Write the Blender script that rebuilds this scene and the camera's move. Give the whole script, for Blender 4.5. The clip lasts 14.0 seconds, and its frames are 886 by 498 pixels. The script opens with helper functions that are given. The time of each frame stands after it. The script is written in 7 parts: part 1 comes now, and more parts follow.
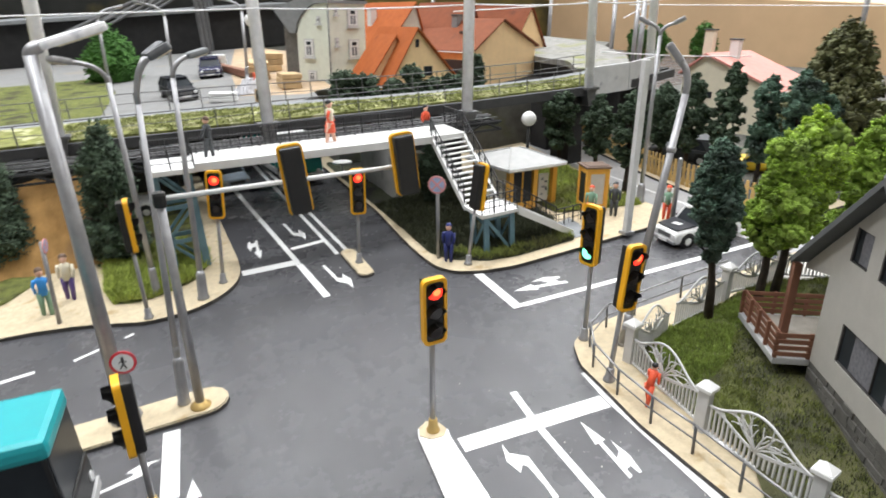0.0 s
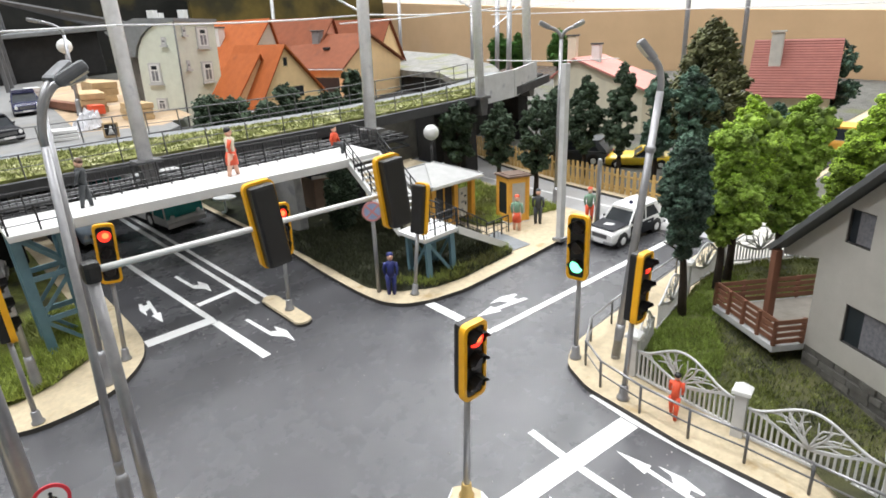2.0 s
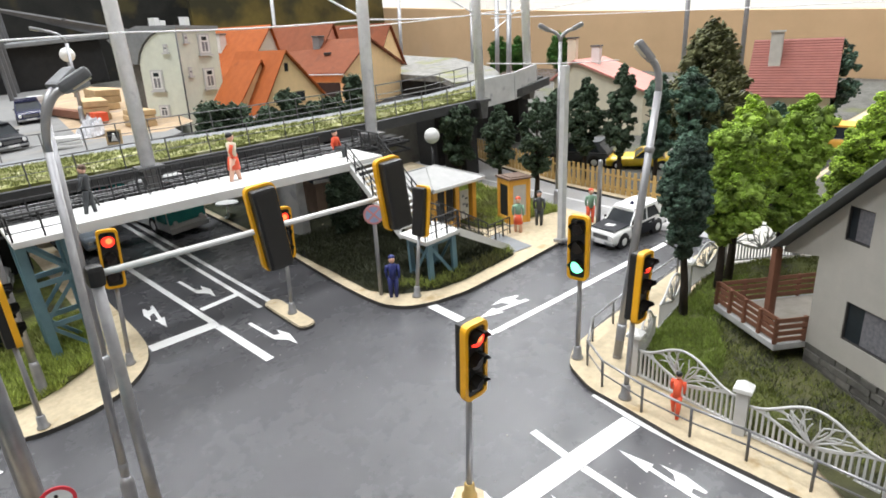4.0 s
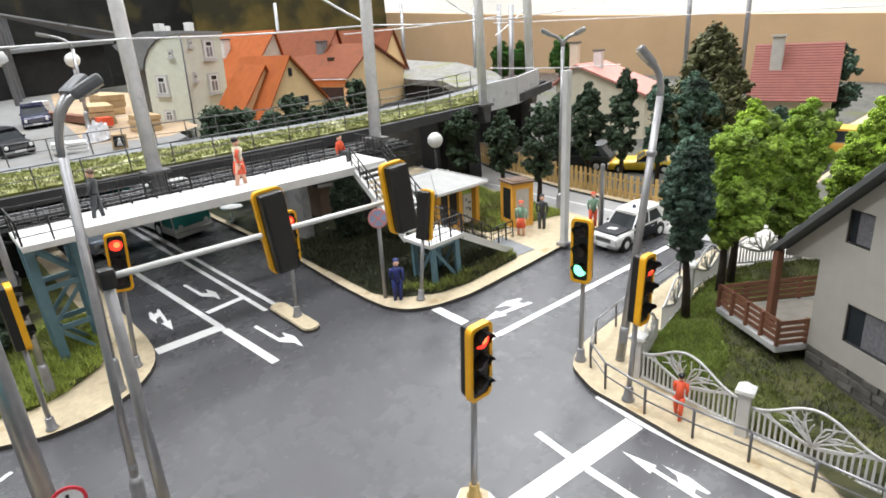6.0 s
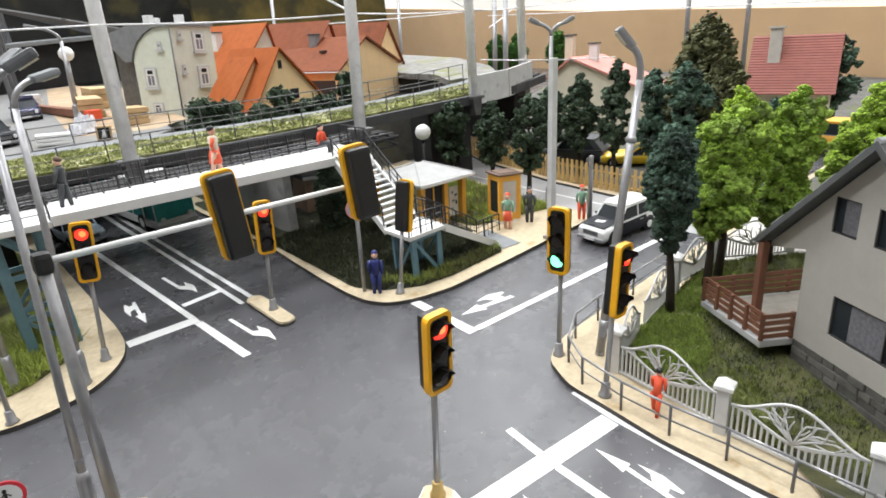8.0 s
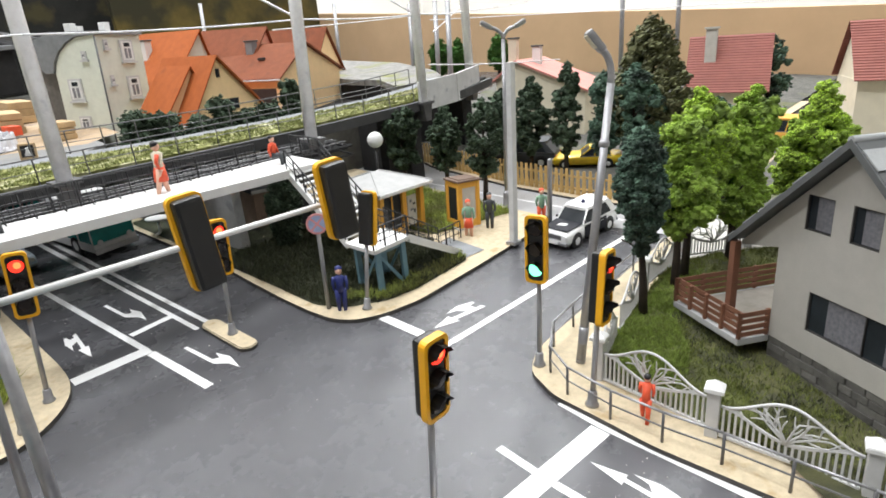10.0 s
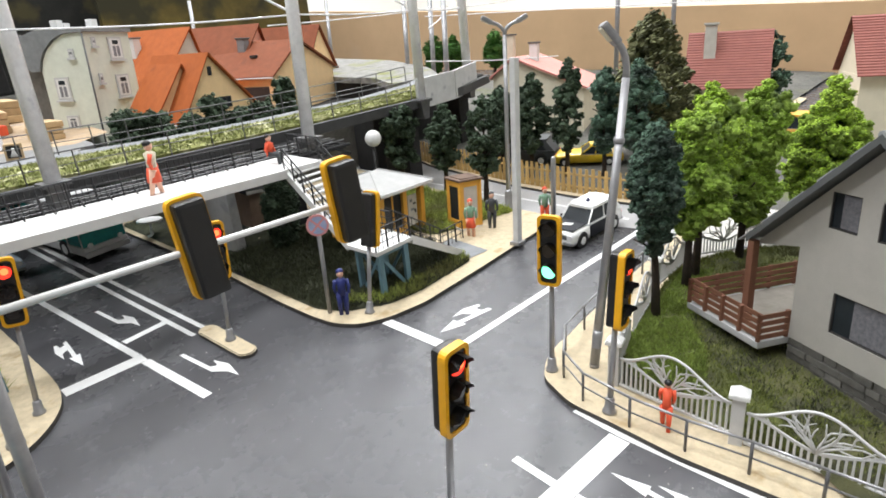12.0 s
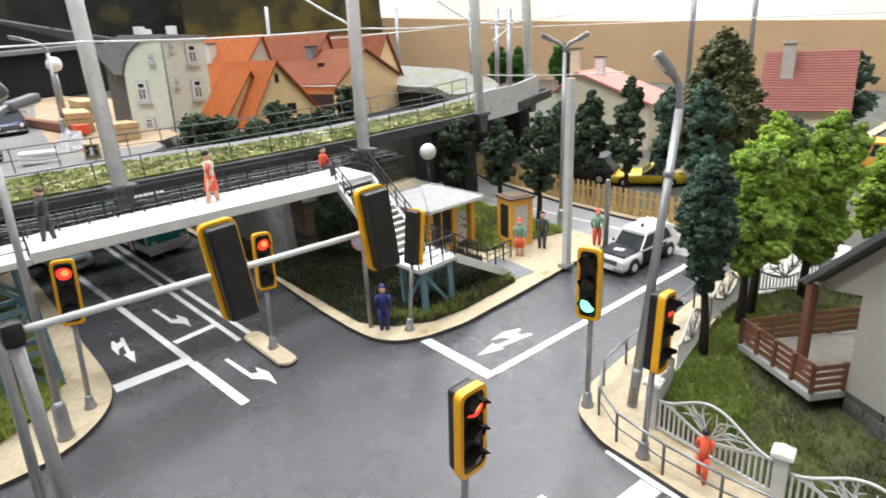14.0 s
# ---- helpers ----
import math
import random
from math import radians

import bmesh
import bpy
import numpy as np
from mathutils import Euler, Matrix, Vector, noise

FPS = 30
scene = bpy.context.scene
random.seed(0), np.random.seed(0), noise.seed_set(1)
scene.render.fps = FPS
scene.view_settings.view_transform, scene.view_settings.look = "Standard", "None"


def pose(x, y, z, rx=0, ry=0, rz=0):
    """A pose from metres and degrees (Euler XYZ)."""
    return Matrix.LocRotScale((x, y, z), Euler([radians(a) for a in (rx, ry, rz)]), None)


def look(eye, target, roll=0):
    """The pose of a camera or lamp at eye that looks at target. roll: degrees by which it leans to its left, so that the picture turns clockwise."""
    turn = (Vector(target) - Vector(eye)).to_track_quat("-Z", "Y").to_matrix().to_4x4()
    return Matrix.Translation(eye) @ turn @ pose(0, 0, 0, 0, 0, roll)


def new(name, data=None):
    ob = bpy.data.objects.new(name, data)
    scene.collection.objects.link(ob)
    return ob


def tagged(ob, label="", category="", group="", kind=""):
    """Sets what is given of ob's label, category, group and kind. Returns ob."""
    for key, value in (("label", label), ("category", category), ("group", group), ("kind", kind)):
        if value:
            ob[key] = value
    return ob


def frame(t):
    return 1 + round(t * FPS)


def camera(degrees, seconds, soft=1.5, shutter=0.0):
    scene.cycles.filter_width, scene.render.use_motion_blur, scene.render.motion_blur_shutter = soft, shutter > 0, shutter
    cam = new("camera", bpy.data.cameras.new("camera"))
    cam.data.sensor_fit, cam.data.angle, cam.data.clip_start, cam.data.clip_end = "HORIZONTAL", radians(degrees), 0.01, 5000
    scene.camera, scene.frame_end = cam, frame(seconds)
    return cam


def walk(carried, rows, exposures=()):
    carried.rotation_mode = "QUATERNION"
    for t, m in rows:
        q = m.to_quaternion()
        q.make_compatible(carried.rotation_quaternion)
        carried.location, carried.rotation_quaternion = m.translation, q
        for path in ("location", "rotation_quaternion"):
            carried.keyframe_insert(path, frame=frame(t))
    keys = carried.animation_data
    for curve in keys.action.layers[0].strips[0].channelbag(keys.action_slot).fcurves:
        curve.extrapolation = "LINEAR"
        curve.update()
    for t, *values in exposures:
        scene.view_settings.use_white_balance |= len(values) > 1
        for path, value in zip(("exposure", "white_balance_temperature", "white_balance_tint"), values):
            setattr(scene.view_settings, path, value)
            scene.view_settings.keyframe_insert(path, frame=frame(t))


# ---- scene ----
# The place is a tabletop model town in about 1:87; all lengths below are in centimetres.
U = 0.01
cam = camera(71.3, 14.0, soft=1.7, shutter=0.3)
PATH = [
    (0, (-0.442, -0.889, 12.338), (11.919, 24.382, 1.919), 0.44),
    (0.3, (-0.953, 0.121, 12.530), (13.216, 24.512, 2.314), -1.43),
    (0.5, (-1.538, 0.768, 12.441), (13.689, 24.554, 2.324), -1.69),
    (0.6, (-1.881, 1.264, 12.310), (13.716, 24.583, 1.682), -1.94),
    (0.8, (-2.225, 2.508, 12.467), (15.093, 24.709, 2.112), -2.25),
    (1, (-2.746, 3.901, 12.658), (15.928, 25.204, 2.785), -2.51),
    (1.5, (-2.845, 3.983, 12.144), (16.130, 25.049, 2.340), -1.67),
    (2, (-2.718, 3.680, 11.965), (16.076, 24.945, 2.239), -1.73),
    (2.5, (-2.694, 3.549, 11.841), (16.011, 24.890, 2.109), -1.91),
    (3, (-2.722, 3.541, 11.915), (15.946, 24.955, 2.272), -2.21),
    (5.5, (-2.843, 3.566, 11.947), (15.927, 24.968, 2.480), -2.52),
    (6, (-2.940, 3.449, 11.983), (15.763, 24.955, 2.618), -2.51),
    (6.5, (-2.791, 3.228, 11.887), (15.790, 24.837, 2.517), -2.59),
    (7, (-2.551, 3.265, 11.940), (15.935, 24.978, 2.625), -2.67),
    (7.5, (-2.544, 3.437, 11.892), (15.867, 25.244, 2.646), -2.35),
    (8, (-1.802, 3.199, 11.441), (16.709, 24.858, 2.049), -2.47),
    (8.5, (-2.074, 3.981, 11.528), (17.067, 24.948, 1.833), -3.20),
    (9, (-2.004, 4.009, 11.691), (17.884, 24.368, 2.207), -3.25),
    (11.5, (-2.049, 5.430, 11.297), (18.860, 24.737, 1.807), -3.48),
    (12, (-1.847, 5.446, 11.436), (19.078, 24.758, 1.989), -3.49),
    (12.5, (-1.566, 5.579, 11.539), (19.308, 24.995, 2.195), -3.57),
    (13, (-1.492, 5.717, 11.521), (19.279, 25.257, 2.208), -3.55),
    (13.5, (-1.421, 5.545, 11.557), (19.140, 25.310, 2.249), -3.40),
    (14, (-1.091, 5.167, 11.954), (17.771, 26.636, 2.828), -2.24),
]
walk(cam, [(t, look([U * c for c in eye], [U * c for c in target], roll)) for t, eye, target, roll in PATH])

# ---- light: a hall with rows of ceiling tubes ----
world = bpy.data.worlds.new("hall")
scene.world = world
world.use_nodes = True
world.node_tree.nodes["Background"].inputs[0].default_value = (1.0, 1.0, 1.0, 1)
world.node_tree.nodes["Background"].inputs[1].default_value = 0.25
scene.view_settings.exposure = 0.0

# The town's ground slopes a little: it rises to the east. TILT turns the flat plan into it.
TILT = Matrix.Rotation(radians(4.618), 4, (0.30345, -0.95285, 0.0))


def plan(x, y, z=0.0):
    return (TILT @ Vector((x, y, z))) * U


def stand(x, y, z=0.0, rz=0.0, lx=0.0, ly=0.0):
    """An upright pose at a place of the plan; lx, ly: degrees by which it leans to x and y."""
    return Matrix.Translation(plan(x, y, z)) @ pose(0, 0, 0, -ly, lx, 0) @ pose(0, 0, 0, 0, 0, rz)


def lie(x=0.0, y=0.0, z=0.0, rz=0.0):
    """A pose at right angles to the sloping ground."""
    return Matrix.Translation(plan(x, y, z)) @ TILT @ pose(0, 0, 0, 0, 0, rz)


# ---- materials ----
def surf(name, col, rough=0.6, metal=0.0, var=0.12, scale=250.0, bump=0.0, bscale=2500.0, rnd=0.0, island=0.0,
         stain=None, stain_at=0.6, stain_scale=60.0, spec=0.5, coat=0.0, rvar=0.0):
    m = bpy.data.materials.new(name)
    m.use_nodes = True
    nt = m.node_tree
    nd, lk = nt.nodes, nt.links
    b = nd["Principled BSDF"]
    b.inputs["Roughness"].default_value = rough
    b.inputs["Metallic"].default_value = metal
    b.inputs["Specular IOR Level"].default_value = spec
    b.inputs["Coat Weight"].default_value = coat
    tc = nd.new("ShaderNodeTexCoord")
    n1 = nd.new("ShaderNodeTexNoise")
    n1.inputs["Scale"].default_value = scale
    n1.inputs["Detail"].default_value = 6
    n1.inputs["Roughness"].default_value = 0.65
    lk.new(tc.outputs["Object"], n1.inputs["Vector"])
    r1 = nd.new("ShaderNodeMapRange")
    r1.inputs[1].default_value, r1.inputs[2].default_value = 0.3, 0.7
    r1.inputs[3].default_value, r1.inputs[4].default_value = 1 - var, 1 + var
    lk.new(n1.outputs[0], r1.inputs[0])
    last = r1.outputs[0]
    if rnd or island:
        src = nd.new("ShaderNodeObjectInfo" if rnd else "ShaderNodeNewGeometry")
        r2 = nd.new("ShaderNodeMapRange")
        k = rnd or island
        r2.inputs[3].default_value, r2.inputs[4].default_value = 1 - k, 1 + k
        lk.new(src.outputs["Random" if rnd else "Random Per Island"], r2.inputs[0])
        mu = nd.new("ShaderNodeMath")
        mu.operation = "MULTIPLY"
        lk.new(last, mu.inputs[0])
        lk.new(r2.outputs[0], mu.inputs[1])
        last = mu.outputs[0]
    mix = nd.new("ShaderNodeVectorMath")
    mix.operation = "SCALE"
    mix.inputs[0].default_value = col
    lk.new(last, mix.inputs["Scale"])
    colour = mix.outputs[0]
    if stain:
        n3 = nd.new("ShaderNodeTexNoise")
        n3.inputs["Scale"].default_value = stain_scale
        n3.inputs["Detail"].default_value = 4
        lk.new(tc.outputs["Object"], n3.inputs["Vector"])
        r3 = nd.new("ShaderNodeMapRange")
        r3.inputs[1].default_value, r3.inputs[2].default_value = stain_at, stain_at + 0.12
        lk.new(n3.outputs[0], r3.inputs[0])
        mx = nd.new("ShaderNodeMix")
        mx.data_type = "RGBA"
        lk.new(r3.outputs[0], mx.inputs["Factor"])
        lk.new(colour, mx.inputs["A"])
        mx.inputs["B"].default_value = (*stain, 1)
        colour = mx.outputs["Result"]
    lk.new(colour, b.inputs["Base Color"])
    if rvar:
        n4 = nd.new("ShaderNodeTexNoise")
        n4.inputs["Scale"].default_value = 45.0
        n4.inputs["Detail"].default_value = 8
        n4.inputs["Roughness"].default_value = 0.7
        lk.new(tc.outputs["Object"], n4.inputs["Vector"])
        r4 = nd.new("ShaderNodeMapRange")
        r4.inputs[1].default_value, r4.inputs[2].default_value = 0.35, 0.65
        r4.inputs[3].default_value, r4.inputs[4].default_value = rough - rvar, rough + rvar
        lk.new(n4.outputs[0], r4.inputs[0])
        lk.new(r4.outputs[0], b.inputs["Roughness"])
    if bump:
        n2 = nd.new("ShaderNodeTexNoise")
        n2.inputs["Scale"].default_value = bscale
        n2.inputs["Detail"].default_value = 3
        lk.new(tc.outputs["Object"], n2.inputs["Vector"])
        bp = nd.new("ShaderNodeBump")
        bp.inputs["Strength"].default_value = bump
        bp.inputs["Distance"].default_value = 0.0004
        lk.new(n2.outputs[0], bp.inputs["Height"])
        lk.new(bp.outputs[0], b.inputs["Normal"])
    return m


def glow(name, col, strength):
    m = bpy.data.materials.new(name)
    m.use_nodes = True
    b = m.node_tree.nodes["Principled BSDF"]
    b.inputs["Base Color"].default_value = (*col, 1)
    b.inputs["Emission Color"].default_value = (*col, 1)
    b.inputs["Emission Strength"].default_value = strength
    return m


def pane(name, col=(0.02, 0.025, 0.03), rough=0.28):
    m = surf(name, col, rough, var=0.3, scale=90, spec=0.2)
    return m


ASPHALT = surf("asphalt", (0.076, 0.076, 0.082), 0.27, var=0.1, scale=22, bump=0.14, bscale=4500, rvar=0.03, stain=(0.13, 0.13, 0.135), stain_at=0.74, stain_scale=300, spec=0.38)
PAINT = surf("road_paint", (0.8, 0.8, 0.8), 0.5, var=0.06, scale=300, bump=0.15, stain=(0.55, 0.55, 0.56), stain_at=0.68, stain_scale=260)
PAVE = surf("sand_pavement", (0.55, 0.46, 0.315), 0.85, var=0.16, scale=420, bump=0.5, bscale=3500, stain=(0.42, 0.31, 0.17), stain_at=0.6, stain_scale=130)
KERBM = surf("kerb_side", (0.06, 0.055, 0.05), 0.8, var=0.3, scale=400, bump=0.3)
LAWNM = surf("lawn_mat", (0.08, 0.09, 0.024), 0.95, var=0.5, scale=240, bump=1.0, bscale=2600, stain=(0.035, 0.034, 0.016), stain_at=0.5, stain_scale=40)
GRASS = surf("grass_mat", (0.12, 0.135, 0.03), 0.95, var=0.5, scale=240, bump=1.0, bscale=2600, stain=(0.04, 0.04, 0.016), stain_at=0.52, stain_scale=45)
# darker copy of the grass mat, the shade under the stairs in its colour
SHADEGRASS = surf("shaded_grass_mat", (0.042, 0.046, 0.024), 0.95, var=0.5, scale=240, bump=1.0, bscale=2600, stain=(0.012, 0.012, 0.01), stain_at=0.5, stain_scale=70)
BLADE = surf("grass_fibre", (0.29, 0.35, 0.07), 0.9, var=0.3, island=0.45, stain=(0.14, 0.14, 0.045), stain_at=0.54, stain_scale=20)
LAWNB = surf("lawn_fibre", (0.16, 0.185, 0.045), 0.9, var=0.3, island=0.45, stain=(0.07, 0.068, 0.028), stain_at=0.5, stain_scale=26)
# fibre copy coloured dark for shaded ground
SHADEBLADE = surf("shaded_grass_fibre", (0.042, 0.048, 0.022), 0.9, var=0.2, island=0.5)
EARTH = surf("brown_earth", (0.42, 0.24, 0.085), 0.95, var=0.3, scale=80, bump=0.8, stain=(0.2, 0.12, 0.06), stain_at=0.6, stain_scale=40)
STEEL = surf("galvanised_steel", (0.34, 0.34, 0.352), 0.36, 0.6, var=0.15, scale=180, bump=0.1)
STEELW = surf("light_mast_steel", (0.95, 0.95, 0.98), 0.3, 0.0, var=0.12, scale=160, bump=0.35, bscale=900, rvar=0.1, stain=(0.7, 0.7, 0.76), stain_at=0.6, stain_scale=160, coat=0.6)
PALEST = surf("pale_grey_steel", (0.6, 0.6, 0.6), 0.45, 0.0, var=0.12, scale=180, bump=0.1, stain=(0.4, 0.4, 0.4), stain_at=0.62, stain_scale=100)
DKSTEEL = surf("dark_steel", (0.16, 0.16, 0.165), 0.45, 0.5, var=0.2, scale=200)
BLACK = surf("black_plastic", (0.012, 0.012, 0.013), 0.42, var=0.2, scale=300, bump=0.1)
# black of sooty parts; also stands in for shade beside the branch line
SOOTSHADE = surf("soot_shade_black", (0.016, 0.016, 0.017), 0.8, var=0.4, scale=100, bump=0.5)
YELLOW = surf("signal_yellow", (0.85, 0.42, 0.01), 0.4, var=0.07, scale=300)
WHITE = surf("white_plastic", (0.74, 0.74, 0.73), 0.5, var=0.05, scale=200)
DECKW = surf("white_deck", (0.72, 0.72, 0.71), 0.55, var=0.07, scale=140, bump=0.1, stain=(0.5, 0.5, 0.49), stain_at=0.66)
GREYCAST = surf("grey_cast", (0.54, 0.54, 0.54), 0.6, var=0.08, scale=200)
BLUEST = surf("blue_grey_steel", (0.13, 0.24, 0.3), 0.5, var=0.15, scale=200)
REDGLOW = glow("red_lamp", (1.0, 0.04, 0.02), 1.7)
REDCORE = glow("red_lamp_bulb", (1.0, 0.17, 0.05), 2.6)
GREENGLOW = glow("green_lamp", (0.2, 1.0, 0.55), 2.6)
DULL = surf("unlit_lens", (0.02, 0.012, 0.01), 0.15, var=0.1)
BARK = surf("dark_bark", (0.035, 0.025, 0.018), 0.95, var=0.4, scale=300, bump=0.8)
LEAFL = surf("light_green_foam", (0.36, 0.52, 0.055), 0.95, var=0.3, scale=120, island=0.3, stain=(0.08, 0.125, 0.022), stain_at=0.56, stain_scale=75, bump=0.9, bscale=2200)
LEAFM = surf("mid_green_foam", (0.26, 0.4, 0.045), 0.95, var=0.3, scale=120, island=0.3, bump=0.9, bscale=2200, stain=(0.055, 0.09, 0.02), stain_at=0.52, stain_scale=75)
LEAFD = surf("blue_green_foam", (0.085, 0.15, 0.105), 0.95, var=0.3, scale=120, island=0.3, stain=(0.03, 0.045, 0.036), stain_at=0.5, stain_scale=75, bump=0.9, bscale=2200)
LEAFO = surf("olive_leaves", (0.13, 0.135, 0.065), 0.9, var=0.3, scale=300, island=0.6, bump=0.6)
LEAFK = surf("dark_green_foam", (0.056, 0.086, 0.052), 0.95, var=0.3, scale=300, island=0.5, bump=0.9, bscale=2200)
LEAFB = surf("grass_green_foam", (0.06, 0.16, 0.03), 0.95, var=0.3, scale=200, island=0.3, bump=0.9, bscale=1500)
WALLG = surf("warm_grey_render", (0.4, 0.385, 0.35), 0.9, var=0.05, scale=200, bump=0.35, bscale=3500)
STONE = surf("grey_rubble", (0.115, 0.11, 0.1), 0.9, var=0.25, scale=200, bump=0.6, rnd=0.25)
ROOFG = surf("grey_fibre_roof", (0.3, 0.31, 0.31), 0.75, var=0.1, scale=200, bump=0.3, rnd=0.12)
ROOFE = surf("dark_roof_edge", (0.1, 0.105, 0.105), 0.7, var=0.1, scale=200)
WOODR = surf("red_brown_wood", (0.2, 0.085, 0.05), 0.6, var=0.18, scale=160, bump=0.2)
WOODY = surf("yellow_fence_wood", (0.55, 0.36, 0.13), 0.75, var=0.15, scale=200, rnd=0.18)
CONC = surf("pale_concrete", (0.55, 0.53, 0.49), 0.8, var=0.1, scale=180, bump=0.3)
GLASSD = pane("dark_window_glass")
DIMPANE = surf("dim_grey_glass", (0.2, 0.2, 0.22), 0.3, var=0.3, scale=300)
CURTAIN = surf("grey_curtain", (0.15, 0.15, 0.165), 0.8, var=0.3, scale=900)
ORANGE = surf("orange_tile_roof", (0.36, 0.095, 0.024), 0.8, var=0.12, scale=160, bump=0.4, bscale=1200, stain=(0.22, 0.065, 0.024), stain_at=0.62, spec=0.25)
RUST = surf("rust_brown_tile_roof", (0.2, 0.062, 0.028), 0.8, var=0.14, scale=160, bump=0.4, bscale=1200, stain=(0.14, 0.05, 0.028), stain_at=0.6, spec=0.25)
YARD = surf("grey_yard", (0.19, 0.19, 0.188), 0.8, var=0.12, scale=90, bump=0.3, stain=(0.22, 0.2, 0.17), stain_at=0.58, stain_scale=25)
FARG = surf("grey_scenic_ground", (0.12, 0.118, 0.105), 0.95, var=0.3, scale=120, bump=0.8, stain=(0.12, 0.13, 0.06), stain_at=0.55, stain_scale=25)
TIMBER = surf("sawn_timber", (0.5, 0.36, 0.2), 0.8, var=0.15, scale=160, rnd=0.15)
PEACH = surf("peach_render", (0.92, 0.66, 0.36), 0.85, var=0.06, scale=160, bump=0.2)
PALEG = surf("pale_green_render", (0.68, 0.71, 0.62), 0.85, var=0.07, scale=160, bump=0.2)
SLATE = surf("grey_slate", (0.22, 0.23, 0.24), 0.8, var=0.15, scale=200, bump=0.3)
REDTILE = surf("red_ribbed_roof", (0.3, 0.105, 0.085), 0.7, var=0.1, scale=150, rnd=0.06)
PINKTILE = surf("pink_tile_roof", (0.6, 0.25, 0.21), 0.7, var=0.1, scale=150)
CREAM = surf("cream_render", (0.72, 0.66, 0.52), 0.85, var=0.06, scale=150)
AMBER = surf("amber_paint", (0.78, 0.4, 0.06), 0.55, var=0.08, scale=200)
BOARD = surf("brown_backdrop_board", (0.6, 0.41, 0.24), 0.9, var=0.1, scale=8, stain=(0.6, 0.43, 0.28), stain_at=0.6, stain_scale=6)
TEAL = surf("teal_roof_paint", (0.012, 0.33, 0.37), 0.4, var=0.06, scale=150)
TEALD = surf("dark_teal_glass", (0.05, 0.36, 0.33), 0.2, var=0.2, scale=150)
SKINT = surf("figure_skin", (0.75, 0.45, 0.33), 0.6)
NAVY = surf("navy_paint", (0.02, 0.03, 0.16), 0.6)
REDP = surf("orange_red_paint", (0.75, 0.1, 0.04), 0.6)
PINKP = surf("pale_pink_paint", (0.8, 0.42, 0.3), 0.6)
GREYP = surf("dark_grey_paint", (0.05, 0.055, 0.06), 0.6)
GREENP = surf("grey_green_paint", (0.2, 0.34, 0.24), 0.6)
SKYP = surf("sky_blue_paint", (0.04, 0.28, 0.7), 0.6)
PURPLE = surf("purple_paint", (0.1, 0.06, 0.22), 0.6)
CARW = surf("white_car_paint", (0.8, 0.8, 0.8), 0.25, var=0.03, coat=0.4)
PALEROAD = surf("pale_grey_asphalt", (0.4, 0.4, 0.405), 0.3, var=0.12, scale=40, bump=0.15, bscale=4500, stain=(0.3, 0.3, 0.3), stain_at=0.6, stain_scale=45, spec=0.38)
CARB = surf("black_car_paint", (0.012, 0.013, 0.018), 0.45, var=0.1, spec=0.15)
CARY = surf("yellow_car_paint", (0.8, 0.55, 0.02), 0.3, coat=0.4)
CARN = surf("navy_car_paint", (0.02, 0.022, 0.07), 0.25, coat=0.4)
TYRE = surf("rubber_tyre", (0.015, 0.015, 0.015), 0.8)
PALEB = surf("pale_blue_paint", (0.5, 0.6, 0.72), 0.35)
GOLD = surf("brass_fitting", (0.6, 0.42, 0.16), 0.4, 0.6)
HALLW = surf("hall_wall_paint", (0.72, 0.7, 0.66), 0.9, var=0.03, scale=3)
PALERED = surf("faded_red_sign", (0.7, 0.3, 0.3), 0.4)
PALEBLUE = surf("faded_blue_sign", (0.35, 0.42, 0.62), 0.4)
REDRING = surf("red_sign_paint", (0.65, 0.03, 0.05), 0.5)
BROWNB = surf("dark_brown_paint", (0.13, 0.08, 0.055), 0.7, var=0.2, scale=150)
BALLAST = surf("dark_track_ballast", (0.035, 0.034, 0.033), 0.95, var=0.5, scale=900, bump=1.0, bscale=2500)
YELGRASS = surf("yellow_green_turf", (0.2, 0.21, 0.06), 0.95, var=0.5, scale=180, bump=1.0, bscale=1800, stain=(0.5, 0.49, 0.3), stain_at=0.54, stain_scale=90)


# ---- mesh helpers (centimetres) ----
def box(bm, x0, x1, y0, y1, z0, z1, bevel=0.0, m=None):
    r = bmesh.ops.create_cube(bm, size=1.0)
    v = r["verts"]
    for w in v:
        w.co = Vector(((x0 + x1) / 2 + w.co.x * (x1 - x0), (y0 + y1) / 2 + w.co.y * (y1 - y0), (z0 + z1) / 2 + w.co.z * (z1 - z0)))
    if m is not None:
        for w in v:
            w.co = m @ w.co
    if bevel:
        e = list({e for w in v for e in w.link_edges})
        bmesh.ops.bevel(bm, geom=e, offset=bevel, segments=2, affect="EDGES", profile=0.6)
    return bm


def rod(bm, a, b, r0, r1=None, n=10, cap=True):
    a, b = Vector(a), Vector(b)
    r1 = r0 if r1 is None else r1
    d = b - a
    q = d.to_track_quat("Z", "Y").to_matrix()
    rings = []
    for p, r in ((a, r0), (b, r1)):
        rings.append([bm.verts.new(p + q @ Vector((r * math.cos(t), r * math.sin(t), 0))) for t in [i * math.tau / n for i in range(n)]])
    for i in range(n):
        f = bm.faces.new((rings[0][i], rings[0][(i + 1) % n], rings[1][(i + 1) % n], rings[1][i]))
        f.smooth = n > 6
    if cap:
        bm.faces.new(rings[0][::-1])
        bm.faces.new(rings[1])
    return bm


